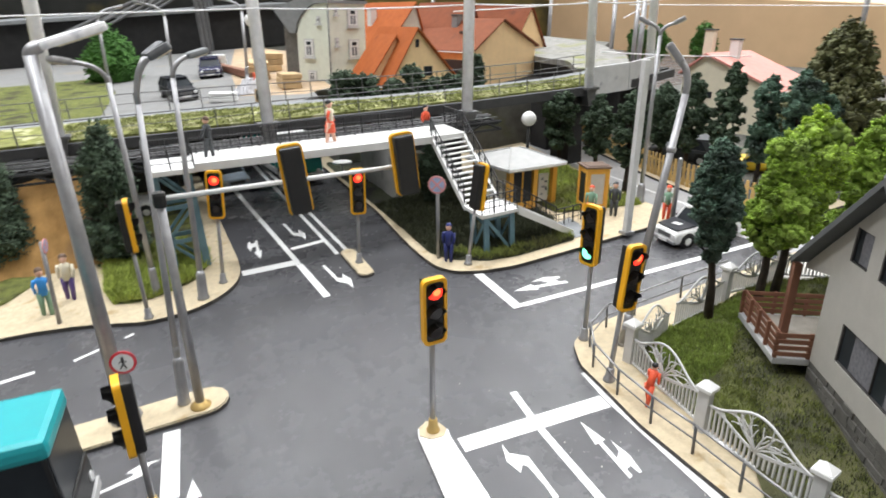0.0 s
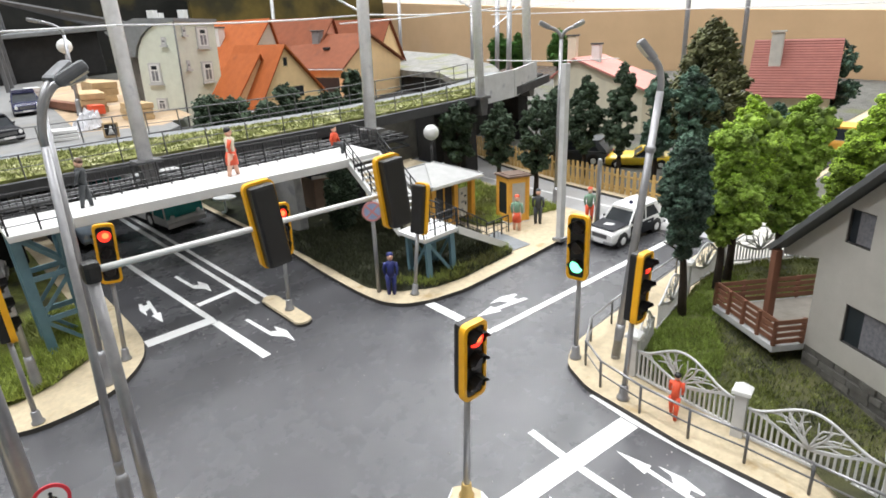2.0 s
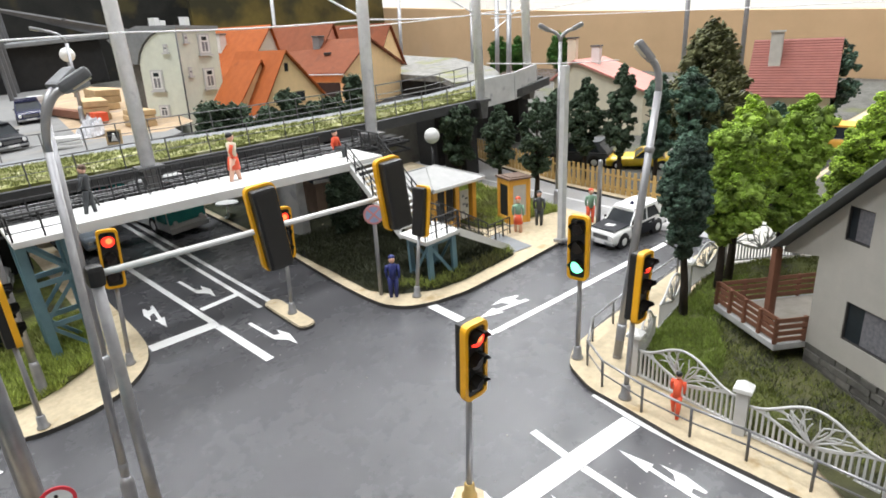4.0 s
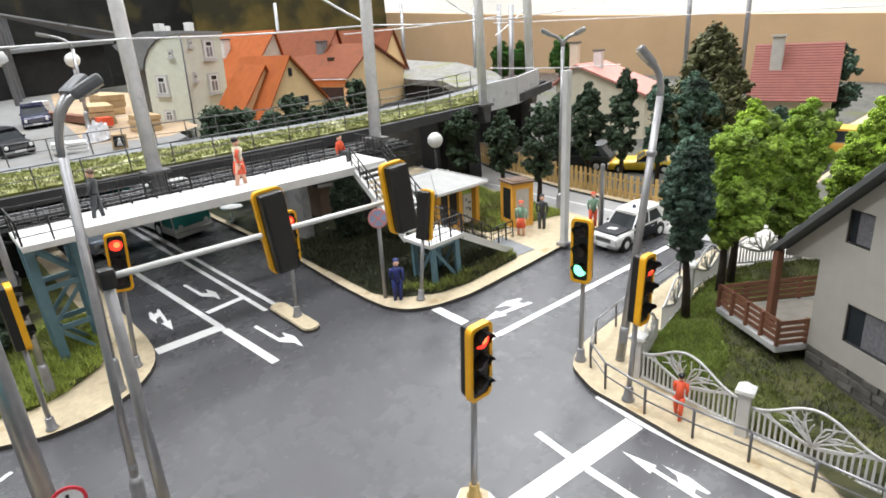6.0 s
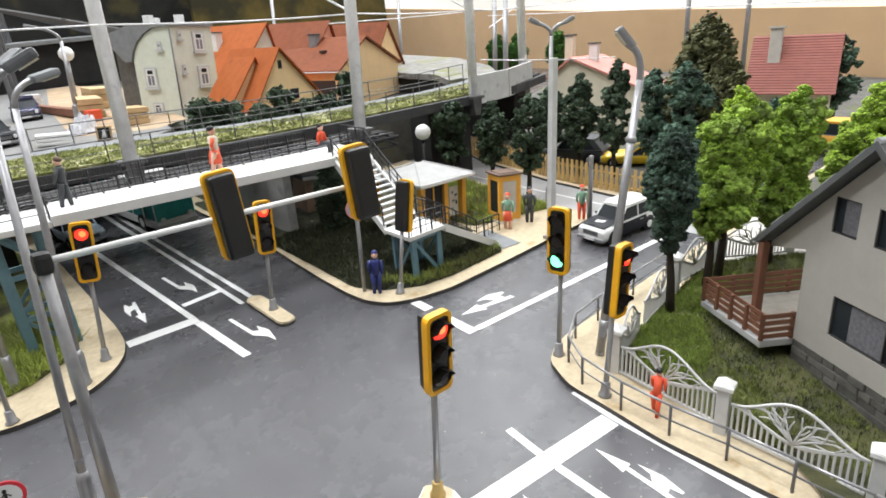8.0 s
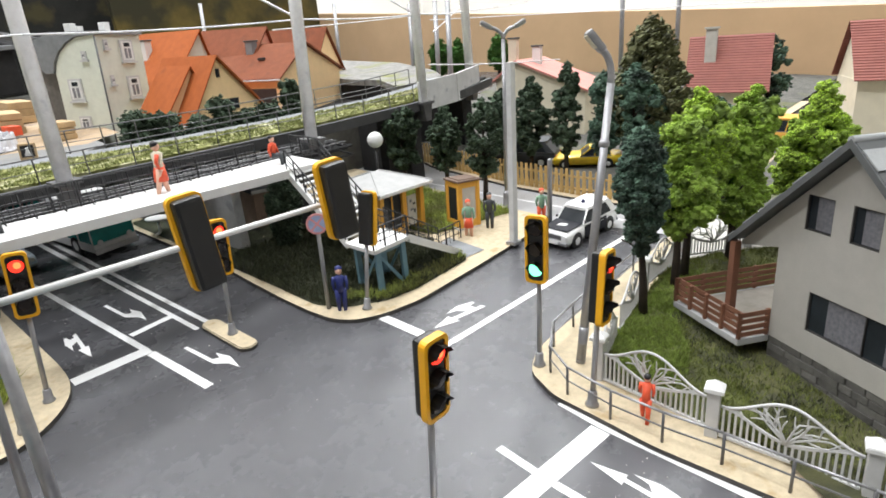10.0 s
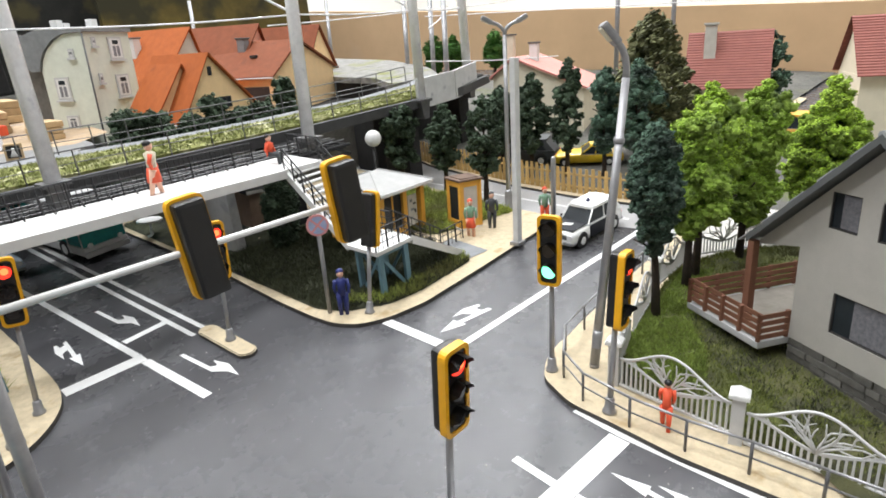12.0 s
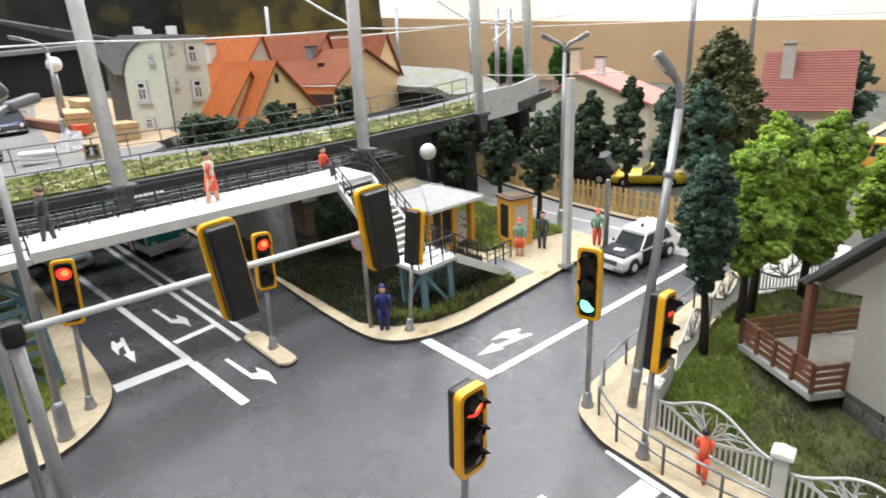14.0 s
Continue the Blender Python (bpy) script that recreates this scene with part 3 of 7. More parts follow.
turf("verge_northwest", round_path([(-60, 52), (-14, 49.6), (-2.5, 49.0), (-1.5, 62), (-3, 75), (-60, 80)], 0.6), 4.78, GRASS, "olive grass verge beside the far parking yard", 0.25, 2.5)

# backdrop and the hall
bm = B()
box(bm, -158, 168, -138, 188, -92, -0.4)
solid("layout_base", bm, HALLW, lie(), "plain pale base box under the model layout", kind="structure")
bm = B()
prism(bm, [(-40, -3), (106, -3), (106, 10.2), (62, 8.1), (24, 7.0), (-40, 5.6)], 75, 76, m=Matrix(((0, 0, 1, 0), (1, 0, 0, 0), (0, 1, 0, 0), (0, 0, 0, 1))))
solid("wall_backdrop_east", bm, BOARD, lie(), "plain orange brown backdrop board", kind="structure")
HILL = surf("painted_dark_wood", (0.011, 0.011, 0.009), 0.9, var=0.7, scale=26, stain=(0.05, 0.042, 0.014), stain_at=0.56, stain_scale=20)
AUTUMN = surf("painted_autumn_wood", (0.095, 0.07, 0.014), 0.9, var=0.5, scale=22, stain=(0.03, 0.027, 0.01), stain_at=0.5, stain_scale=12)
bm = B()
box(bm, 38, 75, 106, 107, -3, 30)
solid("wall_backdrop_northeast", bm, AUTUMN, lie(), "painted olive and ochre autumn woodland backdrop", kind="structure")
bm = B()
box(bm, -140, 46, 112, 113, -3, 40)
solid("wall_backdrop_north", bm, HILL, lie(), "dark painted autumn woodland backdrop", kind="structure")
for nm, b6 in (("wall_south", (-320, 240, -320, -316, -100, 180)), ("wall_north", (-320, 240, 236, 240, -100, 180)), ("wall_west", (-320, -316, -316, 236, -100, 180)),
               ("wall_east", (236, 240, -316, 236, -100, 180)), ("ceiling", (-320, 240, -320, 240, 180, 184)), ("floor", (-320, 240, -320, 240, -104, -100))):
    bm = B()
    box(bm, *b6)
    solid(nm, bm, HALLW, Matrix(), "plain pale hall " + nm.split("_")[0], kind="structure")


def ceiling_light(x, y, rz, power):
    t = thing("ceiling_light", moved(x, y, 176, rz), "unseen long white fluorescent ceiling light with a milky diffuser", "ceiling light", "ceiling lights")
    bm = B()
    box(bm, -62, 62, -12, 12, 0, 4, 1.0)
    part("housing", bm, WHITE, t)
    d = bpy.data.lights.new("tube_light", "AREA")
    d.shape, d.size, d.size_y, d.energy, d.color = "RECTANGLE", 1.2, 0.22, power, (0.955, 0.975, 1.0)
    lamp = new("tube_light", d)
    lamp.matrix_basis = moved(x, y, 175.0, rz)
    return t


# unseen; (105, -140) added as fill for upright faces, (5, 190) for road sheen
for cx, cy2, pw in ((-40, -20, 20), (95, -10, 9), (30, 70, 21), (165, 90, 26), (150, 165, 26), (-110, 100, 25), (105, -140, 11), (5, 190, 20)):
    ceiling_light(cx, cy2, 90 if cx < 0 else 0, pw)

# ---- traffic lights ----
def signal_head(t, z, face, lit=0, glowm=None, name="signal_head", at=(0, 0), h=2.15, w=0.7, roll=0.0):
    """A three-lens signal: its bottom at z on the pole at local place at, facing the direction face (degrees, 0: +x)."""
    m = moved(at[0], at[1], z, face - 270) @ pose(0, 0, 0, 0, roll, 0)
    body = B()
    box(body, -w / 2 + 0.07, w / 2 - 0.07, -0.14, 0.28, 0.05, h - 0.06, 0.09)
    ob = part(name, body, BLACK, t, "black plastic signal housing", m)
    rim = B()
    o = round_path([(-w / 2, 0), (w / 2, 0), (w / 2, h), (-w / 2, h)], 0.18, 4)
    i = round_path([(-w / 2 + 0.09, 0.09), (w / 2 - 0.09, 0.09), (w / 2 - 0.09, h - 0.09), (-w / 2 + 0.09, h - 0.09)], 0.14, 4)
    vs = []
    for yy in (-0.16, 0.02):
        vs.append(([rim.verts.new((x, yy, zz)) for x, zz in o], [rim.verts.new((x, yy, zz)) for x, zz in i]))
    n = len(o)
    for k in range(n):
        j = (k + 1) % n
        rim.faces.new((vs[0][0][k], vs[0][0][j], vs[0][1][j], vs[0][1][k]))
        rim.faces.new((vs[1][0][j], vs[1][0][k], vs[1][1][k], vs[1][1][j]))
        rim.faces.new((vs[0][0][j], vs[0][0][k], vs[1][0][k], vs[1][0][j]))
        rim.faces.new((vs[0][1][k], vs[0][1][j], vs[1][1][j], vs[1][1][k]))
    bmesh.ops.recalc_face_normals(rim, faces=rim.faces[:])
    part("rim", rim, YELLOW, ob, "bright yellow rim")
    for k in range(3):
        zc = h * 0.805 - k * h * 0.298
        bm = B()
        rod(bm, (0, -0.15, zc), (0, -0.2, zc), 0.22, 0.2, 14)
        part("lens", bm, glowm if (k == lit and glowm) else DULL, ob, ("lit lens" if (k == lit and glowm) else "dark unlit lens"))
        if k == lit and glowm is REDGLOW:
            part("bulb", rod(B(), (0.03, -0.2, zc + 0.02), (0.03, -0.225, zc + 0.02), 0.11, 0.09, 12), REDCORE, ob, "glowing orange bulb")
        v = B()
        seg = 9
        rings = []
        for yy, rr in ((-0.14, 0.26), (-0.4, 0.25)):
            rings.append([v.verts.new((rr * math.cos(a), yy + (0.16 * (math.sin(a) < 0)) * (yy < -0.3), zc + rr * math.sin(a))) for a in [math.radians(-35 + 250 * q / seg) for q in range(seg + 1)]])
        for a in range(seg):
            v.faces.new((rings[0][a], rings[0][a + 1], rings[1][a + 1], rings[1][a])).smooth = True
        bmesh.ops.solidify(v, geom=v.faces[:], thickness=0.025)
        part("visor", v, BLACK, ob)
    return ob


def traffic_light(x, y, zb, hp, face, lit, glowm, label, lx=0, ly=0, z0=0.17, off=0.0, rp=0.085, h=2.15):
    t = thing("traffic_light", stand(x, y, z0, 0, lx, ly), label, "traffic light", "traffic lights")
    bm = B()
    rod(bm, (0, 0, 0), (0, 0, hp), rp, rp * 0.9, 10)
    part("pole", bm, STEEL, t)
    bm = B()
    lathe(bm, [(0.2, -0.02), (0.2, 0.06), (0.15, 0.1), (0.13, 0.42), (0.1, 0.46)], 12)
    part("base", bm, GOLD if z0 < 0.15 else STEEL, t, "round pole foot")
    a = radians(face)
    signal_head(t, zb, face, lit, glowm, at=(off * math.cos(a), off * math.sin(a)), h=h)
    return t


traffic_light(6.12, 13.03, 3.24, 3.5, 270, 0, REDGLOW, "yellow-rimmed traffic light showing red, on the white island", -3.2, -5.0, z0=0.12, off=0.1, h=2.0)
traffic_light(12.13, 12.36, 2.55, 2.85, 275, 0, REDGLOW, "yellow-rimmed traffic light showing red, by the fence", 4.1, 0, off=0.1)
traffic_light(13.0, 14.77, 2.93, 3.2, 190, 2, GREENGLOW, "yellow-rimmed traffic light showing green, on the corner", 0, 0, off=0.1)
traffic_light(8.14, 25.68, 2.45, 2.75, 262, 0, REDGLOW, "yellow-rimmed traffic light showing red, on the small island", 0.6, 0, off=0.1)
traffic_light(2.0, 26.95, 3.1, 3.4, 258, 0, REDGLOW, "yellow-rimmed traffic light showing red, by the footbridge tower", 1.8, 0, off=0.1)
traffic_light(12.46, 22.69, 2.6, 2.9, 10, 0, None, "yellow-rimmed traffic light seen side-on, by the stairs", 6.2, 0, off=0.1)
traffic_light(-1.23, 25.1, 2.95, 3.3, 0, 0, REDGLOW, "yellow-rimmed traffic light seen side-on, on the northwest corner", -3, 0, off=0.05)
traffic_light(-1.55, 13.9, 1.95, 2.3, 184, 0, None, "yellow-rimmed traffic light on the west road", -2, 0, z0=0.0, off=0.1)

# the gantry: a short mast with a long arm that carries two lights
t = thing("signal_gantry", stand(0.04, 17.75, 0.17, 0, 0, 0), "grey steel gantry arm carrying two traffic lights seen from behind", "traffic light", "traffic lights")
bm = B()
rod(bm, (0, 0, 0), (-0.27, -0.38, 7.0), 0.15, 0.12, 12)
part("mast", bm, STEEL, t)
bm = B()
lathe(bm, [(0.32, -0.02), (0.32, 0.06), (0.2, 0.12), (0.17, 0.2)], 14)
part("base", bm, GOLD, t, "brass mast foot")
bm = B()
box(bm, -0.45, -0.09, -0.56, -0.2, 6.78, 7.26, 0.12)
part("joint_box", bm, BLACK, t, "black joint box")
bm = B()
rod(bm, (-0.12, -0.4, 7.05), (6.45, -1.55, 7.6), 0.075, 0.062, 10)
part("arm", bm, WHITE, t, "pale tubular arm")
for hx, hy, hz, hh in ((3.5, -1.05, 6.33, 2.08), (6.64, -1.74, 6.74, 1.9)):
    signal_head(t, hz, 85, 0, None, at=(hx, hy), h=hh, w=0.74, roll=7)


# ---- lamps and masts ----
DIMGREY = surf("dull_lamp_grey", (0.14, 0.145, 0.155), 0.5, 0.3, var=0.15, scale=200)


def arc(p, a0, a1, r, n=7, ax=(1, 0)):
    """Points of an arc in the upright plane through direction ax, round p."""
    return [(p[0] + ax[0] * r * math.cos(radians(a)), p[1] + ax[1] * r * math.cos(radians(a)), p[2] + r * math.sin(radians(a))) for a in [a0 + (a1 - a0) * i / n for i in range(n + 1)]]


def lamp_head(t, p, ang, up=12, L=1.25, mat=STEEL, hw=0.22):
    ob = part("lamp_head", box(B(), -0.08, L, -hw, hw, -0.1, 0.14, 0.09), mat, t, "grey flat lamp head", moved(*p, ang) @ pose(0, 0, 0, 0, -up, 0))
    bm = B()
    box(bm, 0.2 * L, L * 0.9, -0.72 * hw, 0.72 * hw, -0.13, -0.09, 0.015)
    part("lamp_glass", bm, CREAM, ob, "milky lamp glass")
    return ob


def street_lamp(x, y, h, arms, label, lx=0, ly=0, r=0.13, reach=1.3, rise=0.75, z0=0.17, foot=1.1, collar=0.0, mat=STEEL, head=1.25, hmat=None, fw=1.0, up=14, hw=0.22):
    t = thing("street_lamp", stand(x, y, z0, 0, lx, ly), label, "street lamp", "street lamps")
    bm = B()
    rod(bm, (0, 0, 0), (0, 0, h), r, r * 0.75, 12)
    part("pole", bm, mat, t)
    bm = B()
    lathe(bm, [(r * 2.0 * fw, -0.02), (r * 2.0 * fw, 0.08), (r * 1.7 * fw, 0.12), (max(r * 1.05, r * 1.55 * fw), foot), (r * 1.05, foot + 0.2)], 12)
    part("foot", bm, mat, t)
    if collar:
        bm = B()
        lathe(bm, [(r * 0.95, collar - 0.1), (r * 1.08, collar - 0.06), (r * 1.08, collar + 0.05), (r * 0.85, collar + 0.09)], 12)
        part("collar", bm, mat, t)
    for ang in arms:
        c, s = math.cos(radians(ang)), math.sin(radians(ang))
        pts = [(0, 0, h - 0.05)] + [(c * reach * (1 - math.cos(a)), s * reach * (1 - math.cos(a)), h + rise * math.sin(a)) for a in [i * math.pi / 16 for i in range(1, 8)]]
        part("arm", tube(B(), pts, r * 0.72, 8), mat, t, "", None)
        lamp_head(t, pts[-1], ang, up, head, hmat or mat, hw)
    return t


street_lamp(-0.43, 18.2, 9.55, (-8, 34), "grey double-headed street lamp with curved arms on the island", 0.3, 0, 0.108, 0.62, 1.25, foot=1.5, collar=2.0, head=0.6, hmat=DIMGREY, hw=0.16, up=30)
street_lamp(-0.8, 27.3, 9.2, (215,), "grey street lamp with one curved arm on the northwest corner", -3, 0, 0.13, 1.7, 0.9, head=0.7, fw=0.8)
street_lamp(1.0, 25.75, 9.3, (20,), "grey street lamp with one curved arm by the kerb", 0, 0, 0.13, 0.9, 0.8, head=0.8, hmat=SLATE)
street_lamp(13.88, 13.78, 8.75, (138,), "grey street lamp with one bent arm behind the kerb rail", 8.5, -0.7, 0.15, 0.5, 0.95, foot=1.0, collar=7.0, fw=0.52, head=0.66, up=44, hw=0.2)
street_lamp(24.8, 24.9, 9.0, (-42, 138), "grey street lamp with a forked double head", 0, 0, 0.13, 0.85, 0.62, foot=0.9, head=0.55, up=28, hw=0.17)
street_lamp(-2.15, 18.3, 11.0, (20,), "thick grey street lamp with a long white head", -2.6, 0, 0.24, 0.35, 0.2, foot=0.2, mat=STEEL, head=1.7, hmat=STEELW)

t = thing("utility_pole", stand(20.96, 21.63, 0.17), "plain grey square utility pole on the pavement", "pole")
bm = B()
box(bm, -0.17, 0.17, -0.145, 0.145, 0, 8.4, 0.04)
part("shaft", bm, PALEST, t)
bm = B()
box(bm, -0.3, 0.3, -0.26, 0.26, -0.02, 0.15, 0.03)
part("foot", bm, STEEL, t)
t = thing("bollard_post", stand(23.83, 21.47, 0.17), "short grey steel post at the pavement edge", "post")
bm = B()
lathe(bm, [(0.13, 0), (0.12, 3.3), (0.1, 3.42), (0.02, 3.45)], 12)
part("shaft", bm, STEEL, t)


def disc_sign(x, y, h, r, face, kind, label, z0=0.17, lx=0):
    t = thing("road_sign", stand(x, y, z0, 0, lx), label, "road sign", "road signs")
    bm = B()
    rod(bm, (0, 0, 0), (0, 0, h + r * 0.6), 0.09, 0.08, 10)
    part("pole", bm, STEEL, t)
    m = moved(0, 0, h, face - 270)
    bm = B()
    rod(bm, (0, -0.09, 0), (0, -0.13, 0), r, r, 26)
    ob = part("disc", bm, REDRING if kind == "walk" else PALERED, t, "red-ringed disc", m)
    bm = B()
    rod(bm, (0, -0.13, 0), (0, -0.136, 0), r * 0.8, r * 0.8, 26)
    part("face", bm, PAINT if kind == "walk" else PALEBLUE, ob, "white face" if kind == "walk" else "blue face")
    bm = B()
    if kind == "walk":
        ball(bm, (0, -0.14, r * 0.42), r * 0.12, 10, (1, 0.15, 1))
        for a, b2, w in (((0, 0.3), (0.02, -0.1), 0.16), ((0.02, -0.1), (-0.25, -0.55), 0.1), ((0.02, -0.1), (0.22, -0.55), 0.1), ((0, 0.25), (-0.3, -0.02), 0.08), ((0, 0.25), (0.28, 0.02), 0.08)):
            rod(bm, (a[0] * r, -0.14, a[1] * r), (b2[0] * r, -0.14, b2[1] * r), w * r * 0.6, w * r * 0.5, 6)
        part("pictogram", bm, BLACK, ob, "black walking pictogram")
    else:
        for s in (-1, 1):
            box(bm, -r * 0.8, r * 0.8, -0.142, -0.136, -r * 0.09, r * 0.09, m=cm(0, 0, 0, 0, 45 * s, 0))
        part("cross_bars", bm, PALERED, ob, "red crossing bars")
    return t


disc_sign(11.58, 24.05, 3.64, 0.42, 235, "stop", "round red and blue no-stopping sign on a thin pole", lx=-1.2)
disc_sign(-1.88, 17.7, 2.32, 0.37, 262, "walk", "round no-pedestrians sign, black figure in a red ring", lx=0)
disc_sign(-4.6, 26.6, 3.4, 0.3, 350, "stop", "thin grey sign pole on the northwest pavement")

t = thing("globe_lamp", stand(21.46, 31.7, 0.17), "white globe lamp on a thin black post", "lamp")
bm = B()
rod(bm, (0, 0, 0), (0, 0, 3.7), 0.09, 0.08, 10)
part("post", bm, BLACK, t)
bm = B()
ball(bm, (0, 0, 4.05), 0.46, 20)
part("globe", bm, WHITE, t, "white opal globe")

# ---- footbridge ----
fb = thing("footbridge", lie(), "white concrete footbridge with black railings, stairs and blue steel towers", "footbridge")


def rise(x):
    """The footbridge climbs a little towards its west end."""
    return max(0.0, 0.5 * (13.4 - x) / 11.5)


def climbing(bm):
    for v in bm.verts:
        v.co.z += rise(v.co.x)
    return bm


bm = B()
box(bm, 1.9, 15.35, 28.05, 30.6, 4.74, 4.98, 0.04)
part("deck", climbing(bm), DECKW, fb)
bm = B()
box(bm, 1.9, 13.4, 27.95, 28.05, 4.68, 5.06, 0.03)
part("edge_beam", climbing(bm), DECKW, fb)
bm = B()
box(bm, -0.1, 1.9, 28.05, 30.6, 4.62, 4.86, 0.04)
part("end_platform", climbing(bm), DECKW, fb)
bm = B()
box(bm, 13.35, 15.35, 22.85, 24.7, 2.12, 2.3, 0.03)
part("landing", bm, DECKW, fb)


def railing(parent, a, b, n, h=0.95, name="railing", mat=DKSTEEL, bars=3, every=0):
    """A railing between two places: posts, rails and thin uprights."""
    a, b = Vector(a), Vector(b)
    up = Vector((0, 0, h))
    rl = part(name, rod(B(), a + up, b + up, 0.035, n=6), mat, parent, "thin dark metal railing")
    for k in range(n + 1):
        p = a.lerp(b, k / n)
        part("post", rod(B(), p, p + up, 0.035, n=6), mat, rl)
    for q in range(1, bars):
        part("rail", rod(B(), a + up * q / bars, b + up * q / bars, 0.022, n=5), mat, rl)
    if every:
        bm = B()
        m = int((b - a).length / every)
        for k in range(m):
            p = a.lerp(b, (k + 0.5) / m)
            rod(bm, p, p + up, 0.015, n=4)
        tagged(part("infill", bm, mat, rl), kind="stuff")
    return rl


BLK = surf("black_railing", (0.02, 0.02, 0.022), 0.5, var=0.2)
railing(fb, (1.95, 30.5, 5.0 + rise(1.95)), (13.4, 30.5, 5.0), 12, 1.0, mat=BLK, bars=3, every=0.2)
for k in range(12):
    sx = 2.2 + k * 0.98
    part("rail_stay", tube(B(), [(sx, 30.45, 5.25 + rise(sx)), (sx + 0.01, 30.38, 5.1 + rise(sx)), (sx + 0.02, 30.22, 4.98 + rise(sx))], 0.03, 6), BLK, fb, "black bent rail stay")
railing(fb, (-0.05, 28.15, 5.44), (1.9, 28.15, 5.36), 2, 0.9, mat=BLK)
railing(fb, (-0.05, 28.15, 5.44), (-0.05, 30.5, 5.44), 2, 0.9, mat=BLK)
railing(fb, (-0.05, 30.5, 5.44), (1.9, 30.5, 5.36), 2, 0.9, mat=BLK, every=0.2)


def flight(parent, x0, x1, y0, y1, z0, z1, n, along):
    """Stairs from the low end (0) to the high end (1), along x or y: two stringers and single treads."""
    f = part("stair_flight", B(), DECKW, parent, "white open stair flight")
    for side in (0, 1):
        bm = B()
        if along == "y":
            xx = x0 if side == 0 else x1 - 0.14
            vs = [bm.verts.new(c) for c in ((xx, y0, z0 - 0.25), (xx, y1, z1 - 0.3), (xx, y1, z1 + 0.08), (xx, y0, z0 + 0.12))]
            ws = [bm.verts.new((v.co.x + 0.14, v.co.y, v.co.z)) for v in vs]
        else:
            yy = y0 if side == 0 else y1 - 0.14
            vs = [bm.verts.new(c) for c in ((x0, yy, z0 - 0.1), (x1, yy, z1 - 0.3), (x1, yy, z1 + 0.08), (x0, yy, z0 + 0.25))]
            ws = [bm.verts.new((v.co.x, v.co.y + 0.14, v.co.z)) for v in vs]
        bm.faces.new(vs)
        bm.faces.new(ws[::-1])
        for k in range(4):
            bm.faces.new((vs[k], ws[k], ws[(k + 1) % 4], vs[(k + 1) % 4]))
        bmesh.ops.recalc_face_normals(bm, faces=bm.faces[:])
        part("stringer", bm, DECKW, f)
    for k in range(n):
        q = (k + 0.5) / n
        z = z0 + (z1 - z0) * (k + 1) / (n + 1)
        bm = B()
        if along == "y":
            yc = y0 + (y1 - y0) * q
            box(bm, x0 + 0.1, x1 - 0.1, yc - 0.1, yc + 0.1, z - 0.03, z + 0.03)
        else:
            xc = x0 + (x1 - x0) * q
            box(bm, xc - 0.1, xc + 0.1, y0 + 0.1, y1 - 0.1, z - 0.03, z + 0.03)
        part("tread", bm, DECKW, f)
    return f


flight(fb, 13.4, 15.35, 24.7, 28.2, 2.25, 4.95, 13, "y")
flight(fb, 18.6, 15.35, 22.85, 24.4, 0.2, 2.28, 10, "x")
for xx in (13.45, 15.3):
    railing(fb, (xx, 24.75, 2.35), (xx, 28.2, 5.0), 6, 0.95, mat=BLK)
railing(fb, (13.4, 22.92, 2.3), (15.3, 22.92, 2.3), 3, 0.9, mat=BLK, every=0.25)
railing(fb, (15.3, 24.7, 2.3), (15.3, 24.0, 2.3), 1, 0.9, mat=BLK, every=0.25)
railing(fb, (15.4, 24.35, 2.35), (18.6, 24.35, 0.3), 5, 0.95, mat=BLK, every=0.3)
railing(fb, (18.6, 24.35, 0.2), (20.2, 24.35, 0.2), 3, 0.9, mat=BLK, every=0.3)
railing(fb, (15.35, 28.2, 5.0), (15.35, 30.5, 5.0), 3, 1.0, mat=BLK, every=0.3)


def flat_bar(a, b, wide, thick):
    """A flat steel bar from a to b, its broad side upright."""
    a, b = Vector(a), Vector(b)
    d = b - a
    side = d.cross(Vector((0, 0, 1)))
    side = side.normalized() if side.length > 1e-6 else Vector((1, 0, 0))
    up = side.cross(d).normalized()
    bm = B()
    ends = [[bm.verts.new(p + side * (u * thick / 2) + up * (v * wide / 2)) for u, v in ((-1, -1), (1, -1), (1, 1), (-1, 1))] for p in (a, b)]
    for k in range(4):
        bm.faces.new((ends[0][k], ends[0][(k + 1) % 4], ends[1][(k + 1) % 4], ends[1][k]))
    bm.faces.new(ends[0][::-1])
    bm.faces.new(ends[1])
    bmesh.ops.recalc_face_normals(bm, faces=bm.faces[:])
    return bm


